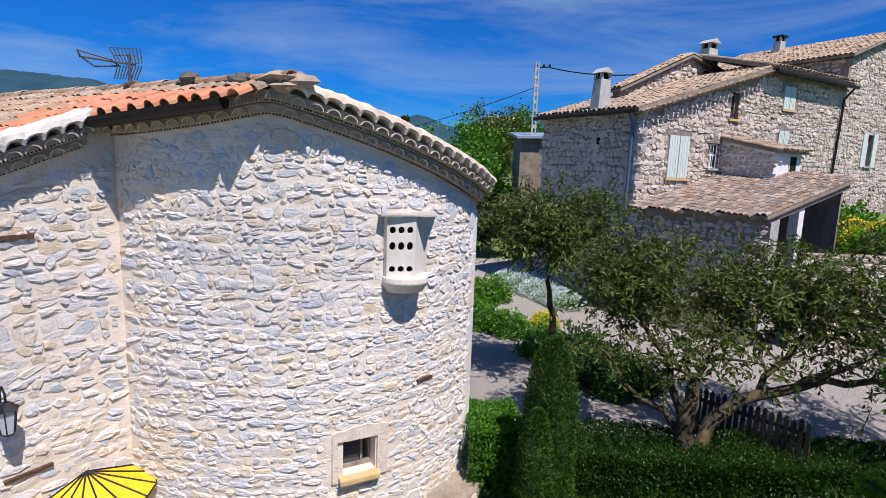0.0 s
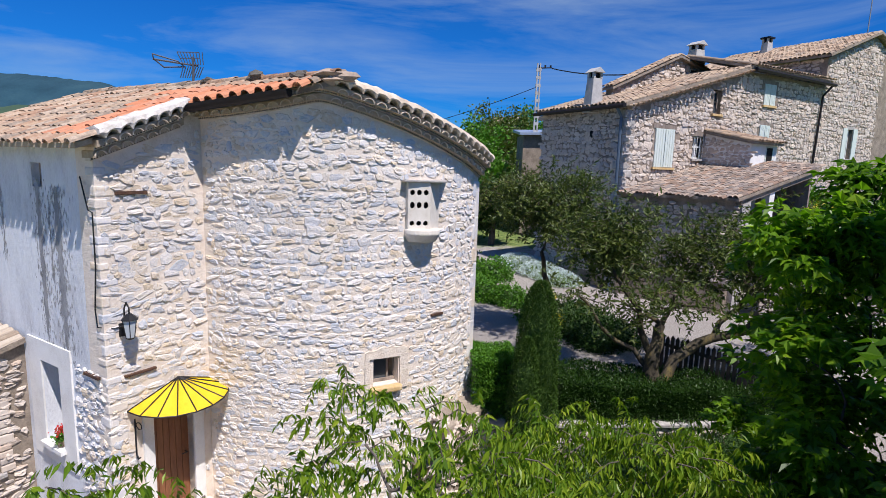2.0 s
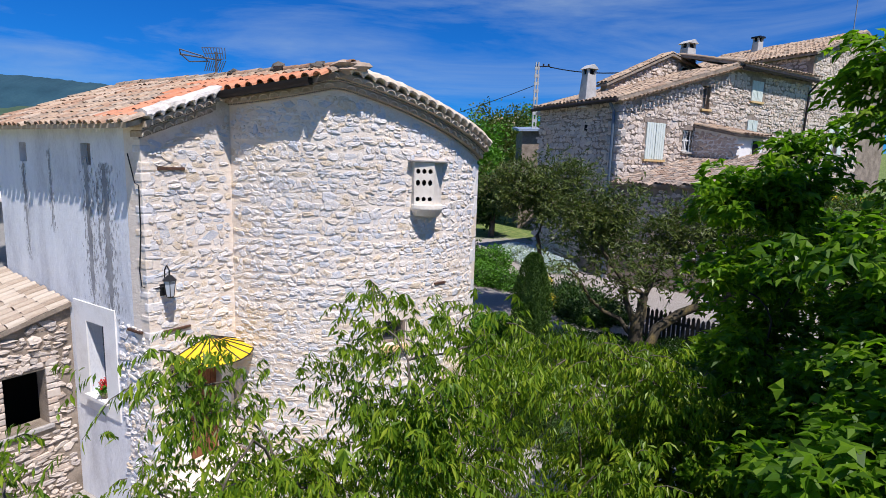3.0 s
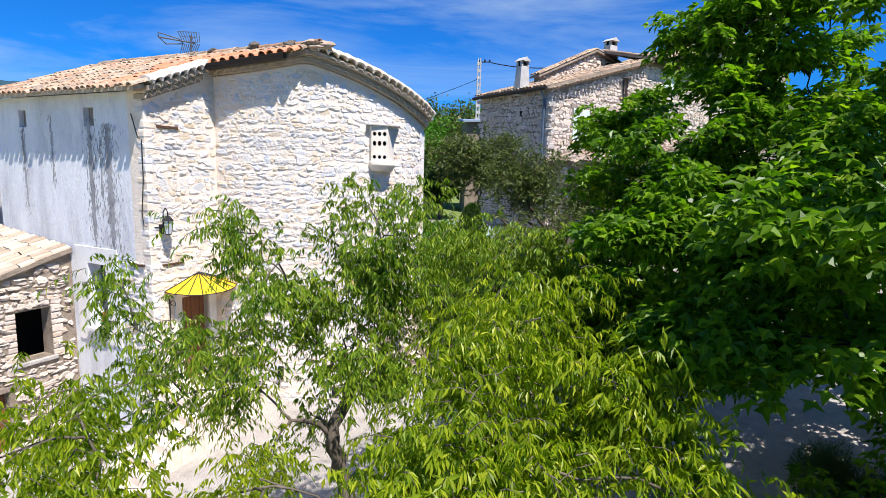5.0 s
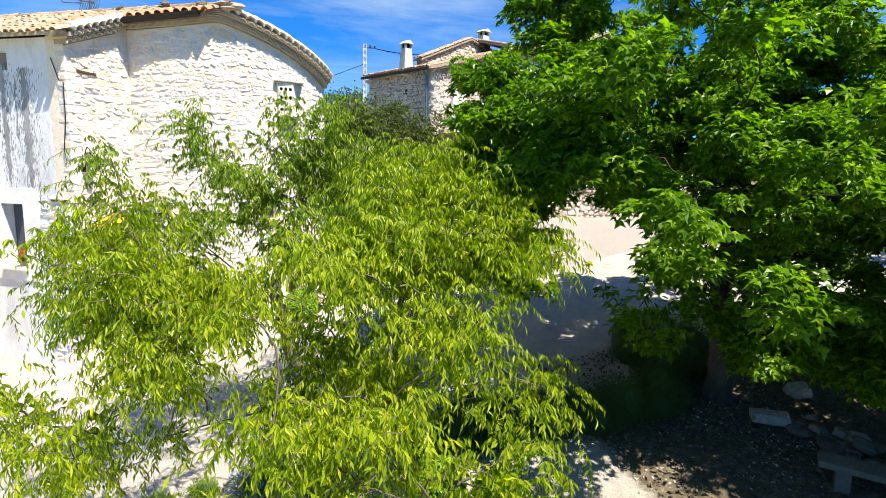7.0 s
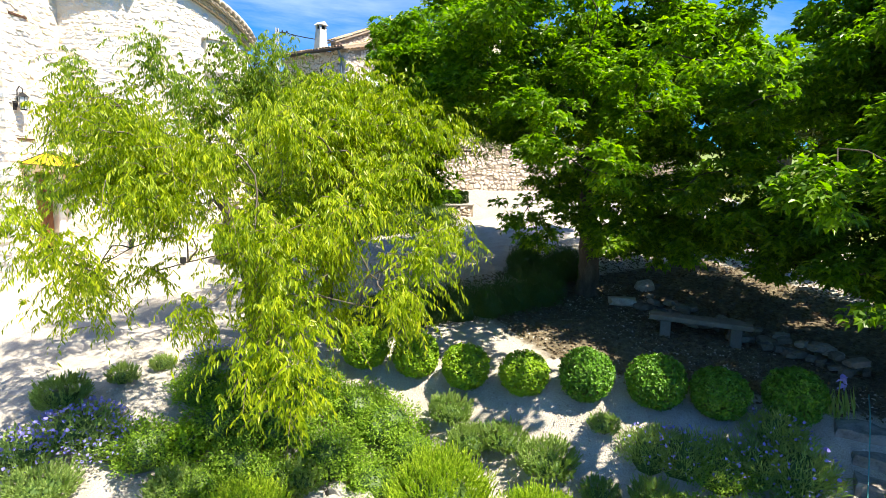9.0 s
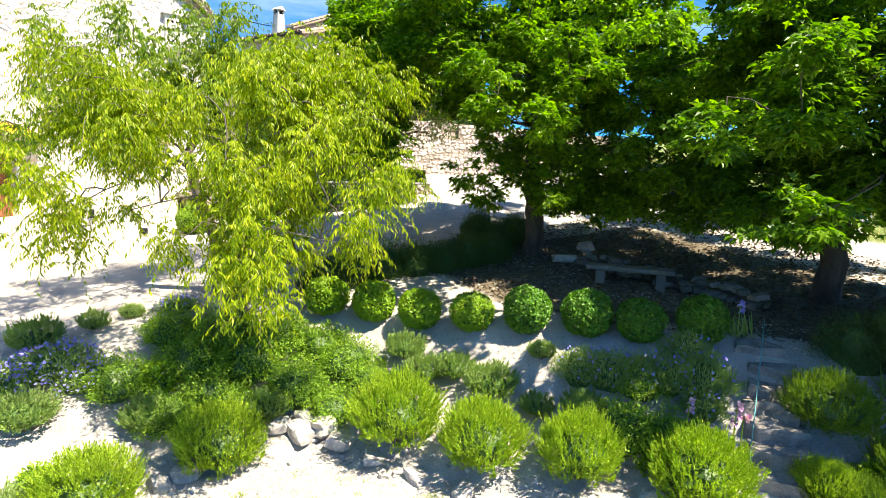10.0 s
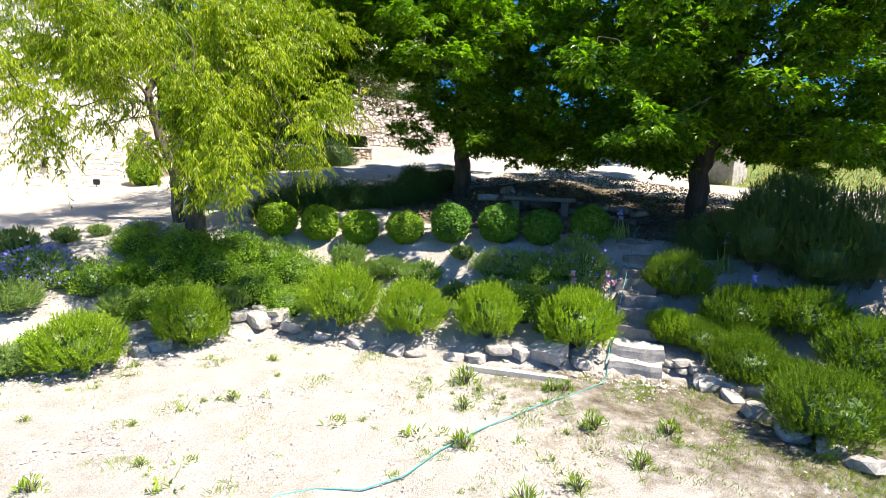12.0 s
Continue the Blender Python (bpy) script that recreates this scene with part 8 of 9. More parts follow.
SHRUBS = [
    lambda: shoot_bush("lavender_bush", "bushy green lavender at the lawn's stony edge", M_LAV, 0.62, 0.92, 61, 1500),
    lambda: shoot_bush("herb_bush", "small rounded grey-green herb cushion", M_GREY, 0.34, 0.42, 62, 380),
    lambda: tuft("low_shrub", "low sprawling leafy green shrub on the bank", M_COVER, 0.62, 0.52, 63, 4600, 0.055, 0.013, spiky=False),
    lambda: tuft("flowering_plant", "low plant covered with violet-blue flowers", M_GREY, 0.55, 0.36, 64, 1500, 0.08, 0.012, "plant", M_BLUEF, 260),
    lambda: tuft("dark_shrub", "dense dark green shrub below the trees and along the wall", M_DKSHRUB, 0.85, 1.0, 65, 7000, 0.075, 0.009, spiky=True),
    lambda: tuft("low_shrub", "yellow-green leafy young shrub on the bank", M_BOXY, 0.4, 0.45, 66, 1300, 0.085, 0.02, spiky=False),
    lambda: shoot_bush("rosemary_bush", "bushy dark green rosemary beside the steps, deepened for shade", M_ROSE, 0.70, 0.92, 67, 1300),
    lambda: tuft("lavender_plant", "grey-green lavender with a few blue flower spikes", M_GREY, 0.5, 0.5, 68, 2200, 0.12, 0.006, "plant", M_BLUEF, 70),
    # same rosemary in the darkest leaf: maple shade put into its colour
    lambda: shoot_bush("rosemary_bush", "tall rosemary, its leaves darkened for the maple's shade", M_DKSHRUB, 0.75, 1.35, 69, 1300),
]
spots = [(0, -2.0, -3.65, 0.95), (0, -0.4, -3.15, 0.98), (0, 2.1, -3.95, 1.1), (0, 2.95, -5.1, 1.0), (0, 3.95, -6.05, 0.9), (0, 5.0, -7.2, 1.0), (0, 6.35, -8.05, 0.6), (6, 7.3, -8.7, 0.8), (6, 7.2, -7.6, 0.85), (6, 7.5, -10.7, 1.1), (6, 8.0, -9.5, 0.9), (6, 8.9, -11.2, 1.2), (6, 7.75, -8.95, 0.7), (6, 6.95, -8.95, 0.6), (6, 6.42, -9.34, 0.78), (6, 5.58, -10.76, 0.95), (6, 6.49, -8.52, 0.6), (6, 6.62, -9.92, 0.6), (6, 6.31, -8.08, 0.45),
         (1, 3.4, -3.5, 0.95), (1, 3.7, -4.2, 1.2), (1, 2.93, -2.5, 1.0), (1, 4.7, -4.25, 0.65), (1, 4.1, -4.9, 0.75), (1, 4.6, -5.4, 0.9), (1, 2.97, -3.15, 1.0), (1, -1.3, -2.2, 1.1), (1, 0.45, -2.45, 1.0), (1, -2.9, -0.35, 1.1), (1, -2.9, -1.9, 1.2), (1, -2.9, -3.4, 1.1), (1, -2.1, 0.1, 0.7), (1, -1.5, 0.35, 0.6), (1, 3.3, -4.5, 0.8),
         (2, -1.7, -1.4, 1.0), (2, -1.05, -2.1, 0.95), (2, -0.6, -1.15, 1.15), (2, 0.35, -1.4, 1.25), (2, 1.0, -2.1, 1.1), (2, 1.95, -1.9, 1.15), (2, -0.05, -0.75, 1.2), (2, 1.6, -1.5, 1.0), (2, 2.2, -2.5, 0.95), (2, 0.95, -1.05, 1.1), (2, -0.4, -1.8, 0.95), (2, 0.1, -2.2, 0.9), (2, 1.5, -2.7, 0.9), (2, -0.9, -0.5, 0.9), (2, 4.9, -5.95, 1.05), (2, 4.4, -5.6, 0.8), (2, 5.4, -6.4, 1.0), (2, 5.6, -5.6, 0.8),
         (3, -2.6, -0.9, 1.2), (3, -2.2, -1.2, 1.0), (7, 5.0, -4.9, 0.9), (7, 5.3, -5.2, 1.0), (7, 6.0, -5.8, 1.0), (7, 6.35, -6.15, 1.1), (7, 5.65, -5.5, 0.9), (7, 6.1, -6.4, 0.8), (3, -0.7, 0.4, 0.8), (3, -3.3, -1.2, 1.1), (7, 6.6, -5.7, 0.9),
         # the last five dark shrubs are added to darken the sunlit garden wall
         (4, 8.6, -7.3, 0.8), (8, 8.7, -8.3, 1.0), (8, 9.3, -8.9, 1.1), (8, 9.8, -8.2, 1.1), (8, 9.5, -9.8, 1.1), (8, 8.9, -9.3, 1.0), (4, 9.9, -7.4, 0.7), (4, 3.0, 0.5, 0.95), (4, 3.7, 0.35, 0.85), (4, 4.4, 0.2, 0.8), (4, 5.1, 0.1, 0.75), (4, 5.8, 0.15, 0.75), (4, 6.5, 0.1, 0.7), (4, 2.4, 0.2, 0.8), (4, 2.0, 0.4, 0.5), (4, 7.2, 0.9, 0.7), (4, 8.1, 1.3, 0.75), (4, 8.7, 2.1, 0.75), (4, 8.0, 2.9, 0.7), (4, 7.3, 2.0, 0.7), (4, 3.3, 8.6, 1.1), (4, 4.4, 8.65, 1.2), (4, 5.5, 8.75, 1.15), (4, 6.6, 8.8, 1.2), (4, 7.7, 8.9, 1.1),
         (5, -1.15, -1.45, 1.0), (5, -2.6, -3.0, 0.7), (5, 7.0, -8.3, 0.8), (5, 5.0, -6.6, 0.8)]
scatter(SHRUBS, spots)

# garden bed and bushes behind the house
BED = [
    lambda: tuft("flowering_bush", "low bush covered with pale blue-white flowers", M_GREY, 0.8, 0.5, 71, 1600, 0.10, 0.02, "plant", M_WHITEF, 2400, False),
    lambda: tuft("garden_shrub", "rounded bright green garden shrub", M_BOX, 0.75, 0.75, 72, 2200, 0.09, 0.03, spiky=False),
    lambda: tuft("yellow_flower_bush", "green bush topped with yellow flowers", M_LAV, 0.5, 0.5, 73, 1200, 0.10, 0.02, "plant", M_YELF, 700, False),
    lambda: tuft("dark_shrub", "dense dark green garden shrub", M_HEDGE, 0.9, 0.95, 74, 2400, 0.10, 0.03, spiky=False),
]
scatter(BED, [(0, 3.6, 24.5, 1.2), (0, 4.0, 23.4, 1.2), (0, 4.4, 22.5, 1.2), (0, 4.8, 21.7, 1.1), (0, 5.1, 20.9, 1.0), (2, 3.85, 18.3, 1.0), (1, 2.6, 17.5, 1.1), (1, 3.3, 15.6, 1.0), (1, 1.7, 18.2, 1.1), (1, 3.6, 16.5, 0.9), (2, 3.5, 14.9, 1.0), (2, 4.0, 15.2, 0.7), (3, 4.4, 15.4, 1.0), (3, 4.9, 14.3, 1.0), (3, 4.3, 13.9, 0.9), (3, 5.3, 13.4, 0.9), (3, 4.6, 13.1, 0.9), (1, 15.5, 18.6, 1.3, 2.85), (2, 15.7, 19.4, 1.7, 2.85), (1, 16.4, 19.6, 1.5, 2.85), (2, 16.6, 20.4, 1.9, 2.85), (1, 17.6, 19.2, 1.4, 2.85), (2, 17.4, 20.6, 1.6, 2.9), (3, 15.4, 17.9, 1.0, 2.85), (3, 16.8, 18.1, 1.1, 2.85), (3, 18.2, 18.4, 1.1, 2.85), (1, 19.0, 20.0, 1.5, 2.9), (1, 1.3, 20.5, 1.3), (1, 2.2, 21.5, 1.3), (3, 0.6, 22.0, 1.5), (1, 14.6, 18.4, 1.2, 2.85), (2, 14.9, 19.6, 1.8, 2.85), (1, 15.3, 20.6, 1.6, 2.85), (2, 15.6, 21.6, 1.9, 2.9), (1, 16.3, 22.6, 1.8, 3.0), (3, 14.5, 17.9, 1.0, 2.85), (1, 0.6, 19.4, 1.2), (3, 0.2, 20.3, 1.3), (1, 1.3, 19.2, 1.0), (1, 2.0, 18.0, 0.9)])

# picket fence by the walnut
M_FENCE = mat("dark stained fence wood", [(0.018, 0.015, 0.012), (0.04, 0.034, 0.028), (0.08, 0.07, 0.06)], 6, 0.8, 0.4, 10, stretch=(1, 1, 0.2))
fence = thing("picket_fence", on(5.6, 11.3), "weathered dark wooden picket fence", "fence")
f0, f1 = Vector((5.62, 11.35, 0)), Vector((7.1, 9.75, 0))
fd = (f1 - f0).normalized()
n = 19
for i in range(n):
    p = f0.lerp(f1, i / (n - 1))
    z = 4.3
    m = Mesh()
    w = Vector((-fd.y, fd.x, 0)) * 0.025
    q = [p - fd * 0.04, p + fd * 0.04, p + fd * 0.04 + w, p - fd * 0.04 + w]
    hgt = 1.0 + 0.03 * math.sin(i * 2.3)
    m.add([v + Vector((0, 0, z)) for v in q] + [v + Vector((0, 0, z + hgt)) for v in q] + [p + Vector((0, 0, z + hgt + 0.06)), p + w + Vector((0, 0, z + hgt + 0.06))], [(0, 1, 5, 4), (2, 3, 7, 6), (1, 2, 6, 5), (3, 0, 4, 7), (4, 5, 8), (6, 7, 9), (5, 6, 9, 8), (7, 4, 8, 9), (3, 2, 1, 0)])
    part("picket", m, M_FENCE, fence)
for z in (4.55, 5.05):
    w = Vector((-fd.y, fd.x, 0))
    part("rail", Mesh().box(f0 + w * 0.025 + Vector((0, 0, z)), f1 - f0, w * 0.04, (0, 0, 0.08)), M_FENCE, fence)


# rocks, steps, beam, hose
def rock_shape(seed):
    r = random.Random(seed)
    bm = bmesh.new()
    bmesh.ops.create_icosphere(bm, subdivisions=2, radius=0.5)
    sx, sy, sz = r.uniform(0.9, 1.3), r.uniform(0.7, 1.0), r.uniform(0.55, 0.8)
    for v in bm.verts:
        k = 1 + 0.55 * noise.noise(v.co * 3.0 + Vector((seed * 3.7, 0, 0)))
        v.co = Vector((max(-0.36, min(0.38, v.co.x * k)) * sx * 1.15, max(-0.37, min(0.35, v.co.y * k)) * sy * 1.15, max(-0.4, min(0.30, v.co.z * k + 0.1 * v.co.x)) * sz))
    me = bpy.data.meshes.new("rock")
    bm.to_mesh(me)
    bm.free()
    return me


ROCKS = [rock_shape(i) for i in range(6)]
for me in ROCKS:
    me.materials.append(M_ROCK)
rr = random.Random(4)


def rock(x, y, s, sink=0.0, label="pale limestone rock edging the lawn"):
    ob = new("rock", ROCKS[rr.randrange(6)])
    ob.location = on(x, y, s * 0.15 - sink)
    ob.rotation_euler = (rr.uniform(-0.3, 0.3), rr.uniform(-0.3, 0.3), rr.uniform(0, 6.28))
    ob.scale = (s, s, s * rr.uniform(0.8, 1.2))
    tagged(ob, label, "rock", "rocks along the bank")


for x, y, s in ((0.55, -2.75, 0.42), (0.85, -3.0, 0.46), (1.2, -3.02, 0.5), (1.0, -2.7, 0.34), (1.45, -3.35, 0.5), (1.75, -3.95, 0.4), (-0.85, -3.15, 0.45), (-1.2, -3.3, 0.4), (3.85, -6.5, 0.4), (4.12, -6.75, 0.4), (4.45, -7.05, 0.6), (5.95, -8.55, 0.36), (6.05, -8.75, 0.3), (5.85, -8.45, 0.25), (6.0, -9.0, 0.55), (6.15, -9.3, 0.5), (6.4, -9.6, 0.6), (6.7, -10.1, 0.5), (7.1, -10.8, 0.5), (7.5, -11.4, 0.5), (2.5, -5.35, 0.36), (2.75, -5.6, 0.34), (3.2, -6.1, 0.36), (3.5, -6.35, 0.4), (2.1, -4.7, 0.36), (4.8, -7.5, 0.38), (4.9, -4.9, 0.16), (5.2, -4.6, 0.2), (-2.0, 0.3, 0.2), (-1.1, 0.5, 0.22), (1.2, 0.5, 0.3), (1.5, 0.1, 0.28), (8.1, -0.9, 0.55), (8.9, -1.9, 0.45), (9.3, -0.4, 0.5), (5.85, -9.06, 0.38), (5.77, -9.49, 0.3), (5.59, -9.97, 0.5), (5.3, -10.48, 0.42), (5.65, -10.23, 0.3), (5.35, -10.9, 0.4), (5.21, -11.28, 0.45), (5.9, -8.6, 0.26), (5.66, -10.6, 0.3)):
    rock(x, y, s)
for i in range(110):
    a = rr.uniform(0, 9.5)
    k = min(len(ROCKLINE) - 2, 1 + int(a / 1.35))
    p, q = Vector(ROCKLINE[k]), Vector(ROCKLINE[k + 1])
    p = p.lerp(q, rr.random()) + Vector((rr.uniform(-0.3, 0.35), rr.uniform(-0.3, 0.35)))
    if -3 < p.x < 9:
        rock(p.x, p.y, rr.uniform(0.05, 0.14), 0.0, "small loose pale stone at the lawn's edge")
steps = thing("garden_steps", on(5.45, -8.1), "rough stone garden steps up the bank", "steps")
sp0, sp1 = Vector((5.35, -8.15, 0.0)), Vector((7.75, -6.3, 0.0))
sd = (sp1 - sp0).normalized()
sw = Vector((sd.y, -sd.x, 0))
# steps above the second use stone darkened to hold the maple's shade
M_STEP = mat("worn, shade-darkened step stone", [(0.12, 0.11, 0.10), (0.24, 0.22, 0.20), (0.36, 0.33, 0.30)], 5, 0.95, 0.9, 7)
for i in range(9):
    p = sp0.lerp(sp1, i / 8.6)
    z = 0.02 + i * 0.205
    side = rr.uniform(-0.25, 0.25)
    w, dep = rr.uniform(0.66, 0.86), rr.uniform(0.38, 0.5)
    m, n = Mesh(), 5
    c = p + sw * side * 0.23 + sd * 0.2 + Vector((rr.uniform(-0.04, 0.04), rr.uniform(-0.04, 0.04), 0))
    vs = []
    for zz in (-0.14, 0.09, 0.17):
        for u in range(n + 1):
            for v in range(n + 1):
                e = 0.94 if zz > 0.1 else 1.0
                q = c + sw * (u / n - 0.5) * w * e + sd * (v / n - 0.5) * dep * e
                k = noise.noise(Vector((q.x * 3.5, q.y * 3.5, z))) * 0.09
                vs.append(q + Vector((k, k * 0.6, z + zz + (k * 0.9 if zz > 0.1 else 0))))
    q = (n + 1) ** 2
    edge = [u * (n + 1) for u in range(n + 1)] + [n * (n + 1) + v for v in range(1, n + 1)] + [u * (n + 1) + n for u in range(n - 1, -1, -1)] + [v for v in range(n - 1, 0, -1)]
    fs = [(2 * q + u * (n + 1) + v, 2 * q + (u + 1) * (n + 1) + v, 2 * q + (u + 1) * (n + 1) + v + 1, 2 * q + u * (n + 1) + v + 1) for u in range(n) for v in range(n)]
    for lay in (0, 1):
        fs += [(lay * q + edge[k], lay * q + edge[(k + 1) % len(edge)], (lay + 1) * q + edge[(k + 1) % len(edge)], (lay + 1) * q + edge[k]) for k in range(len(edge))]
    m.add(vs, fs)
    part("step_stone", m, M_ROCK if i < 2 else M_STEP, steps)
beam = part("timber_beam", Mesh().box(on(3.08, -6.6, 0.0), on(4.1, -7.82, 0.0) - on(3.08, -6.6, 0.0), (0.09, 0.075, 0), (0, 0, 0.09)), mat("bleached timber", [(0.42, 0.38, 0.32), (0.55, 0.51, 0.45), (0.64, 0.6, 0.54)], 5, 0.9, 0.4, 10), None, "pale weathered timber beam lying on the lawn", category="beam", bevel=0.008)
hose_pts = [(8.23, -5.98), (7.17, -6.58), (6.39, -7.02), (5.7, -7.41), (5.17, -7.72), (4.9, -7.95), (4.62, -8.1), (3.93, -8.16), (3.11, -8.17), (2.11, -8.28), (1.31, -8.44), (0.71, -8.67), (0.19, -8.67), (-0.18, -8.41), (-0.55, -8.32), (-0.9, -8.45)]
fine = []
for i in range(len(hose_pts) - 1):
    for k in range(4):
        x = hose_pts[i][0] + (hose_pts[i + 1][0] - hose_pts[i][0]) * k / 4
        y = hose_pts[i][1] + (hose_pts[i + 1][1] - hose_pts[i][1]) * k / 4
        fine.append(on(x, y, 0.025 + (0.22 if x > 5.4 else 0.0)))
part("garden_hose", Mesh().tube(fine, 0.008, 6), M_HOSE, None, "thin turquoise garden hose lying over steps and lawn", category="hose", smooth=True)

# bench of stone slabs and low dry wall under the maples
bench = thing("stone_bench", on(7.9, -3.2), "dark stone slab bench in the shade of the maples", "bench")
b0, b1 = Vector((7.3, -2.5, 0)), Vector((8.5, -3.9, 0))
bd = (b1 - b0).normalized()
bw = Vector((-bd.y, bd.x, 0))
zb = on(7.9, -3.2).z
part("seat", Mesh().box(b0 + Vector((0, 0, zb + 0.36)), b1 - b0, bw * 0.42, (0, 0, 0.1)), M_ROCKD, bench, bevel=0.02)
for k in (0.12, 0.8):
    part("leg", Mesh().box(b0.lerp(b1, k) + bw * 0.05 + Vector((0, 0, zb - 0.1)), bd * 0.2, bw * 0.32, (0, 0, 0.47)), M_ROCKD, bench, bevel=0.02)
dry = thing("dry_stone_wall", on(9, -4), "low tumbled dry-stone wall, stones darkened for deep shade", "wall")
# darker copies of the pale rocks, with the maples' shade put into their colour
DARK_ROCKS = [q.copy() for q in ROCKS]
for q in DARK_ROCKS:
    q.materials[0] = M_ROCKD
for i in range(90):
    t = rr.random()
    p = Vector((8.2, -0.9)).lerp(Vector((9.2, -5.4)), t)
    s = rr.uniform(0.16, 0.32)
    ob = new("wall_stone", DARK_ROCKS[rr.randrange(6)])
    ob.parent = dry
    loc = on(p.x + rr.uniform(-0.15, 0.15), p.y + rr.uniform(-0.1, 0.1), rr.choice((0.08, 0.1, 0.3)))
    ob.location = loc - BASE[dry]
    ob.rotation_euler = (rr.uniform(-0.3, 0.3), rr.uniform(-0.3, 0.3), rr.uniform(0, 6.28))
    ob.scale = (s * 1.2, s, s * 1.0)
post = thing("gate_post", on(17.6, -2.9), "square pale stone gate post beside the road", "post")
part("shaft", Mesh().block(17.1, 18.1, -3.35, -2.45, 2.6, 4.25), M_ROCK, post, bevel=0.04)
part("cap", Mesh().block(17.02, 18.18, -3.43, -2.37, 4.25, 4.37), M_ROCK, post, bevel=0.03)
spot = thing("ground_spotlight", on(-1.2, 7.55), "small black spotlight at the wall's foot", "spotlight")
sx, sy, sz = on(-1.2, 7.5)
part("housing", Mesh().block(sx - 0.09, sx + 0.09, sy - 0.08, sy + 0.06, sz + 0.08, sz + 0.26), M_IRON, spot, bevel=0.015)
part("stake", Mesh().tube([(sx, sy, sz - 0.05), (sx, sy, sz + 0.1)], 0.015, 6), M_IRON, spot)
part("wall_light", Mesh().box(hp(*[v for v in arc_s(1.5)[0]], 2.82) + h2v(*arc_s(1.5)[1]) * 0.02, h2v(*arc_s(1.5)[1]) * 0.1, h2v(-arc_s(1.5)[1][1], arc_s(1.5)[1][0]) * 0.12, (0, 0, 0.26)), M_IRON, None, "small black box light on the house wall", category="wall light", bevel=0.01)

# geranium pot, planter plants
ger = thing("geranium_pot", hp(-0.02, 1.75, 4.1), "red geranium in a small pot on the white window sill", "plant")
gpot = hp(0.0, 1.72, 4.1)
part("pot", frustum(Mesh(), gpot, 0.06, 0.085, 4.1, 4.23, 10), M_TILE_O, ger)
V, F = leaf_mesh(r_, np.array(gpot)[None] + np.array([0, 0, 0.2]) + r_.normal(size=(160, 3)) * 0.06, r_.normal(size=(160, 3)), 0.05, 0.022, "broad")
part_np("foliage", V, F, M_BOX, ger, kind="stuff")
V, F = leaf_mesh(r_, np.array(gpot)[None] + np.array([0, 0, 0.30]) + r_.normal(size=(120, 3)) * 0.045, r_.normal(size=(120, 3)), 0.035, 0.016, "broad")
part_np("blossom", V, F, M_REDF, ger, kind="stuff")
P = np.array(pb)[None] + np.outer(r_.uniform(0.03, 0.47, 220), np.array(hdir(1, 0))) + np.outer(r_.uniform(0.03, 0.15, 220), np.array(hdir(0, 1))) + np.array([0, 0, 0.13]) + np.outer(r_.uniform(0, 0.1, 220), [0, 0, 1])
V, F = leaf_mesh(r_, P, r_.normal(size=(220, 3)) * 0.5 + np.array([0, 0, 1]), 0.07, 0.02)
part_np("seedling", V, F, M_GREY, planter, kind="stuff")


# irises
def iris(seed, petal, hgt):
    r = np.random.default_rng(seed)
    t = thing("iris", (0, 0, 0), "tall bearded iris with sword leaves", "flower")
    P = r.normal(size=(26, 3)) * np.array([0.09, 0.09, 0])
    V, F = leaf_mesh(r, P, r.normal(size=(26, 3)) * 0.28 + np.array([0, 0, 1]), 0.42, 0.022)
    part_np("sword_leaf", V, F, M_GREY, t, kind="stuff")
    part("stalk", Mesh().tube([(0, 0, 0), (0.02, 0.01, hgt)], [0.011, 0.008], 5), M_WEED, t)
    for k, z in enumerate((hgt, hgt - 0.14, hgt - 0.24)[: 1 + seed % 3]):
        c = np.array([[0.02 + 0.05 * (k % 2), 0.03 * (k - 1), z]])
        ang = np.arange(6) * np.pi / 3
        D = np.stack([np.cos(ang), np.sin(ang), np.where(np.arange(6) % 2, 1.3, -0.5)], -1)
        V, F = leaf_mesh(r, np.repeat(c, 6, 0), D, 0.085, 0.036, "broad", 0.3)
        part_np("flower_head", V, F, petal, t)
    return t


for seed, petal, x, y, hgt in ((2, M_PINKF, 5.62, -7.2, 1.08), (1, M_PINKF, 5.25, -6.75, 1.0), (3, M_PINKF, 5.72, -7.25, 0.9), (1, M_BLUEF, 8.2, -7.9, 0.75), (2, M_BLUEF, 7.55, -8.75, 0.85), (4, M_BLUEF, 7.6, -5.9, 0.6), (1, M_BLUEF, 7.4, -9.1, 0.5)):
    t = iris(seed, petal, hgt)
    t.location = on(x, y)

# lawn weeds and dry grass
WEEDS = [
    lambda: tuft("weed_clump", "ragged green weed in the dusty lawn", M_WEED, 0.12, 0.15, 81, 90, 0.085, 0.0075, "weed"),
    lambda: tuft("weed_clump", "flat rosette weed in the dusty lawn", M_WEED, 0.14, 0.035, 82, 34, 0.085, 0.010, "weed", spiky=False),
    lambda: tuft("grass_tuft", "short dry grass tuft in the lawn", M_WEED, 0.26, 0.05, 83, 150, 0.06, 0.0035, "grass"),
]
wspots, rw = [], random.Random(17)
for i in range(420):
    x, y = rw.uniform(-5, 7), rw.uniform(-12.6, -3.5)
    d = float(rock_side(x, y))
    if d > -0.35 or math.hypot(x + 2, y + 13.1) < 1.2:
        continue
    wspots.append((rw.choice((0, 1, 1, 2, 2)), x, y, 0.3 + 0.8 * rw.random() ** 2))
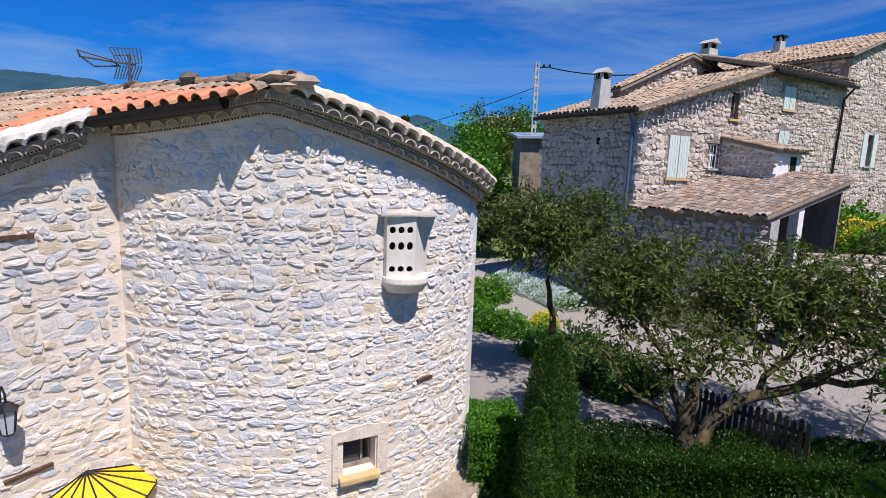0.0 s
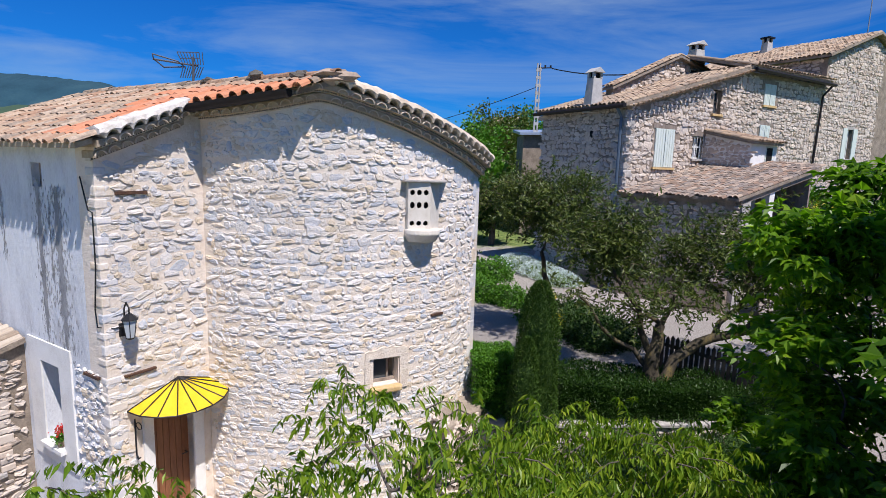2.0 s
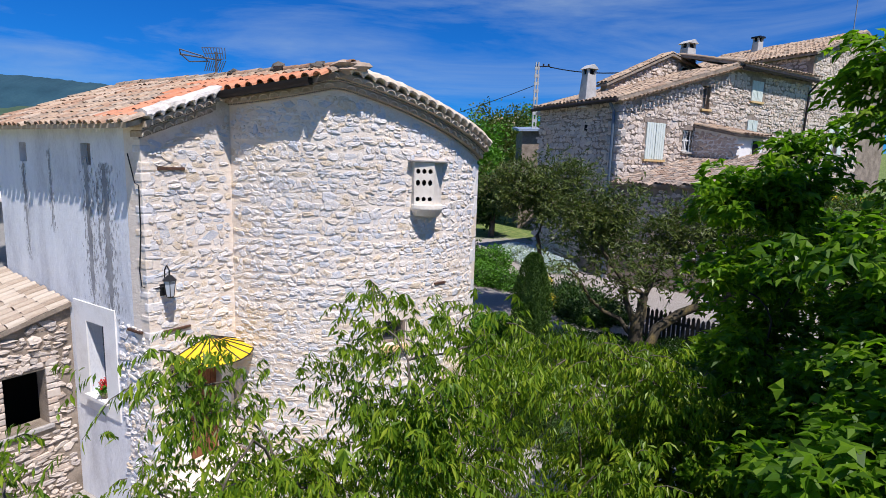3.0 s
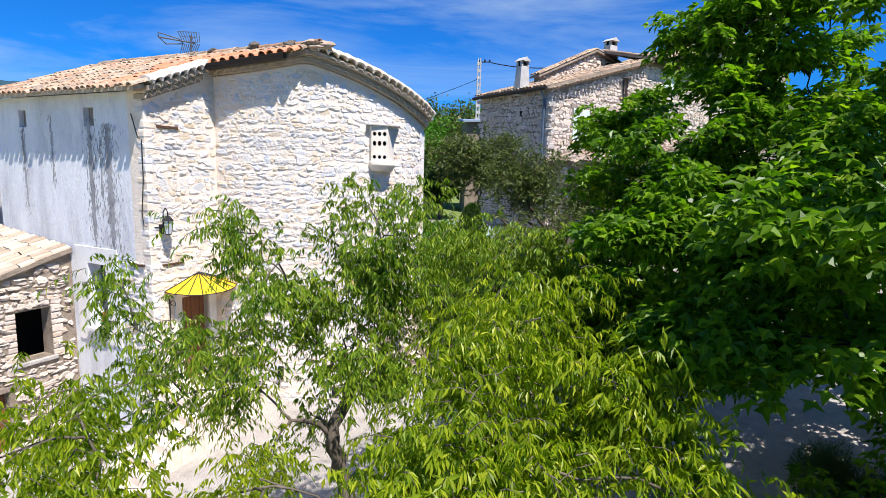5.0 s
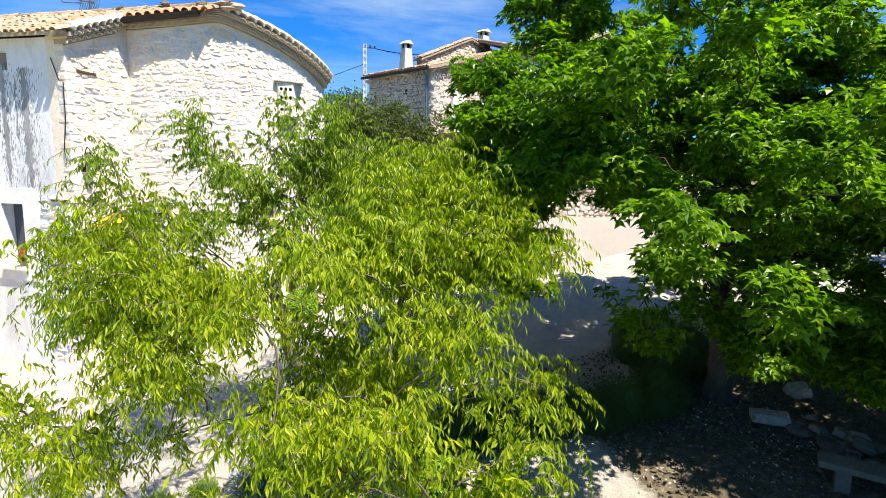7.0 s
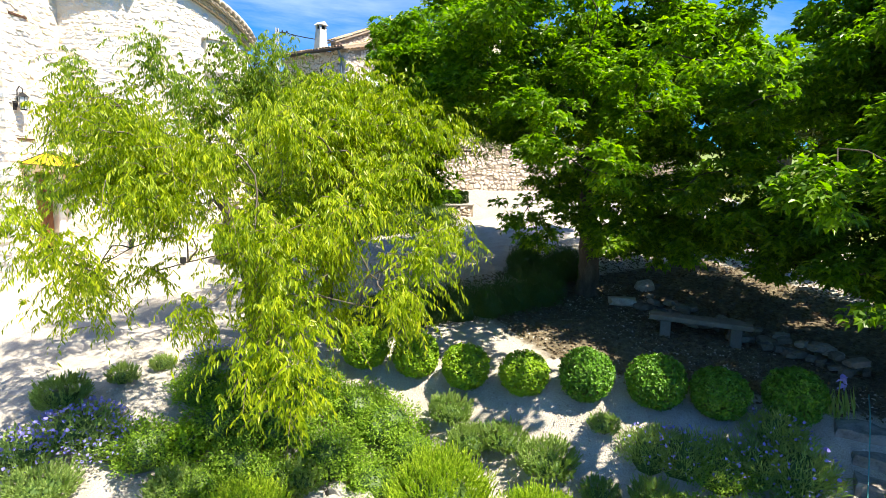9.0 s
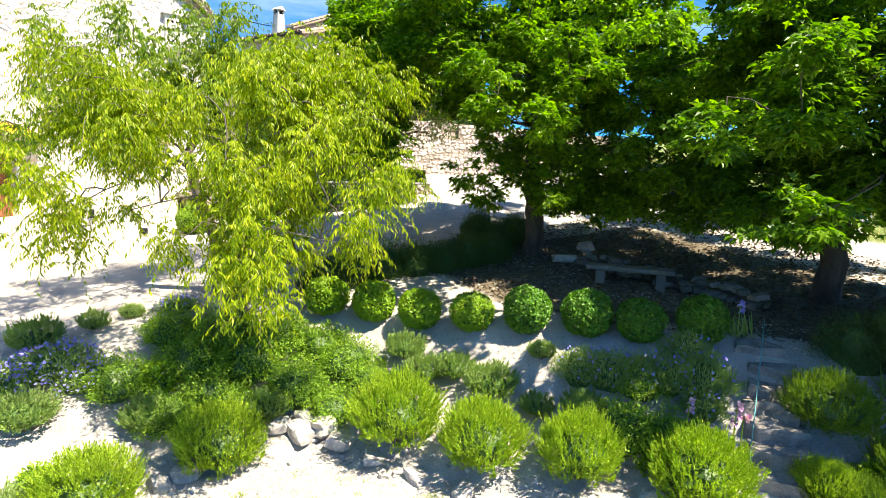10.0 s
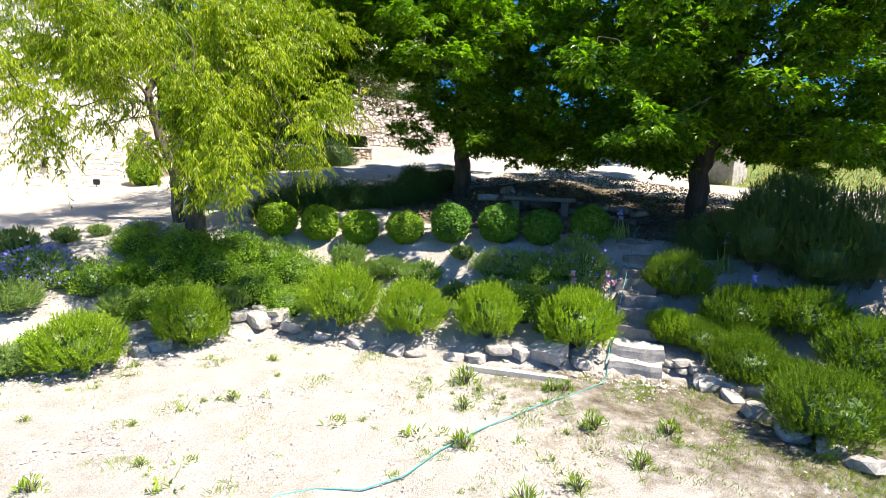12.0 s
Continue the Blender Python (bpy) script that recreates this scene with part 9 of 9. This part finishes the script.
wspots += [(0, 2.75, -7.0, 1.7), (0, 3.7, -7.9, 1.2), (0, 3.85, -8.0, 1.2), (0, 1.6, -8.5, 1.3), (0, 1.45, -9.7, 1.3), (0, 3.0, -9.9, 1.2), (1, -1.5, -7.6, 1.6), (1, 0.6, -7.2, 1.4), (0, 2.2, -7.7, 1.1), (0, 3.3, -9.0, 1.4), (0, 4.0, -9.6, 1.3), (1, 1.2, -7.9, 1.5)]
scatter(WEEDS, wspots)
n = 26000
gx_, gy_ = r_.uniform(-4.0, 8.0, n), r_.uniform(-13, -4.5, n)
dens = np.array([noise.noise(Vector((a * 0.8, b * 0.8, 9))) for a, b in zip(gx_, gy_)])
ok = (rock_side(gx_, gy_) < -0.15) & (dens + 0.25 * (gx_ - 3.2) / 3 > 0.0)
gx_, gy_ = gx_[ok], gy_[ok]
P = np.stack([gx_, gy_, land(gx_, gy_)], -1)
V, F = leaf_mesh(r_, P, r_.normal(size=P.shape) * 0.7 + np.array([0, 0, 0.7]), 0.07, 0.004)
part_np("dry_grass", V, F, M_DRYG, None, "sparse dry grass blades on the dusty lawn", "stuff", "grass")
n = 60000
gx_, gy_ = r_.uniform(-3.0, 8.0, n), r_.uniform(-13, -4.5, n)
dens = np.array([noise.noise(Vector((a * 1.6, b * 1.6, 4))) + 0.5 * noise.noise(Vector((a * 5, b * 5, 2))) for a, b in zip(gx_, gy_)])
ok = (rock_side(gx_, gy_) < -0.2) & (dens + 0.10 * (gx_ - 3.0) > 0.24)
P = np.stack([gx_, gy_, land(gx_, gy_)], -1)[ok]
V, F = leaf_mesh(r_, P, r_.normal(size=P.shape) * 0.55 + np.array([0, 0, 0.7]), 0.085, 0.0045)
part_np("lawn_grass", V, F, M_WEED, None, "thin patches of yellow-green grass on the dusty lawn", "stuff", "grass")
n = 14000
gx_, gy_ = r_.uniform(16, 40, n), r_.uniform(-12, 16, n)
ok = gx_ - 0.5 * np.abs(gy_ + 3) > 16.5
P = np.stack([gx_, gy_, land(gx_, gy_)], -1)[ok]
V, F = leaf_mesh(r_, P, r_.normal(size=P.shape) * 0.4 + np.array([0, 0, 1.0]), 0.3, 0.02)
part_np("meadow_grass", V, F, M_DRYG, None, "tall yellow-green meadow grass", "stuff", "grass")
n = 120000
px, py = r_.uniform(-6, 9, n), r_.uniform(-13, 1.5, n)
d = rock_side(px, py)
ok = r_.random(n) < np.where(d > 0, 0.25, np.where(d > -0.6, 0.6, 0.34))
P = np.stack([px, py, land(px, py)], -1)[ok]
s = (0.007 + 0.026 * r_.random((len(P), 1)) ** 2.0) * np.where(np.abs(d[ok] + 0.1) < 0.45, 1.7, 1.0)[:, None]
tet = np.array([(1, 0, -0.3), (-0.6, 0.9, -0.2), (-0.6, -0.8, -0.3), (0, 0.1, 0.38)])
V = (P[:, None] + (tet[None] + r_.normal(size=(len(P), 4, 3)) * 0.25) * s[:, None]).reshape(-1, 3)
F = (np.array([(0, 1, 3), (1, 2, 3), (2, 0, 3), (0, 2, 1)])[None] + (np.arange(len(P)) * 4)[:, None, None]).reshape(-1, 3)
part_np("loose_gravel", V, F, mat("loose pebbles", [(0.16, 0.145, 0.13), (0.46, 0.42, 0.38), (0.70, 0.66, 0.61)], 3, 0.95, 0.2, vary="island", spread=0.5), None, "loose pale pebbles over the bank", "stuff", "gravel")
# litter laid dense and dark, adding maple shade to the ground's colour
n = 16000
px, py = r_.uniform(5, 15, n), r_.uniform(-9, 2.5, n)
ok = rock_side(px, py) > 3.2
P = np.stack([px, py, land(px, py) + 0.03], -1)[ok]
V, F = leaf_mesh(r_, P, r_.normal(size=P.shape) * np.array([1, 1, 0.25]), 0.07, 0.025, "broad")
part_np("leaf_litter", V, F, mat("dry leaf litter darkened for shade", [(0.05, 0.036, 0.022), (0.11, 0.08, 0.05), (0.19, 0.145, 0.085)], 3, 0.9, 0, vary="island", spread=0.5), None, "dry brown leaf litter under the maples", "stuff", "leaf litter")
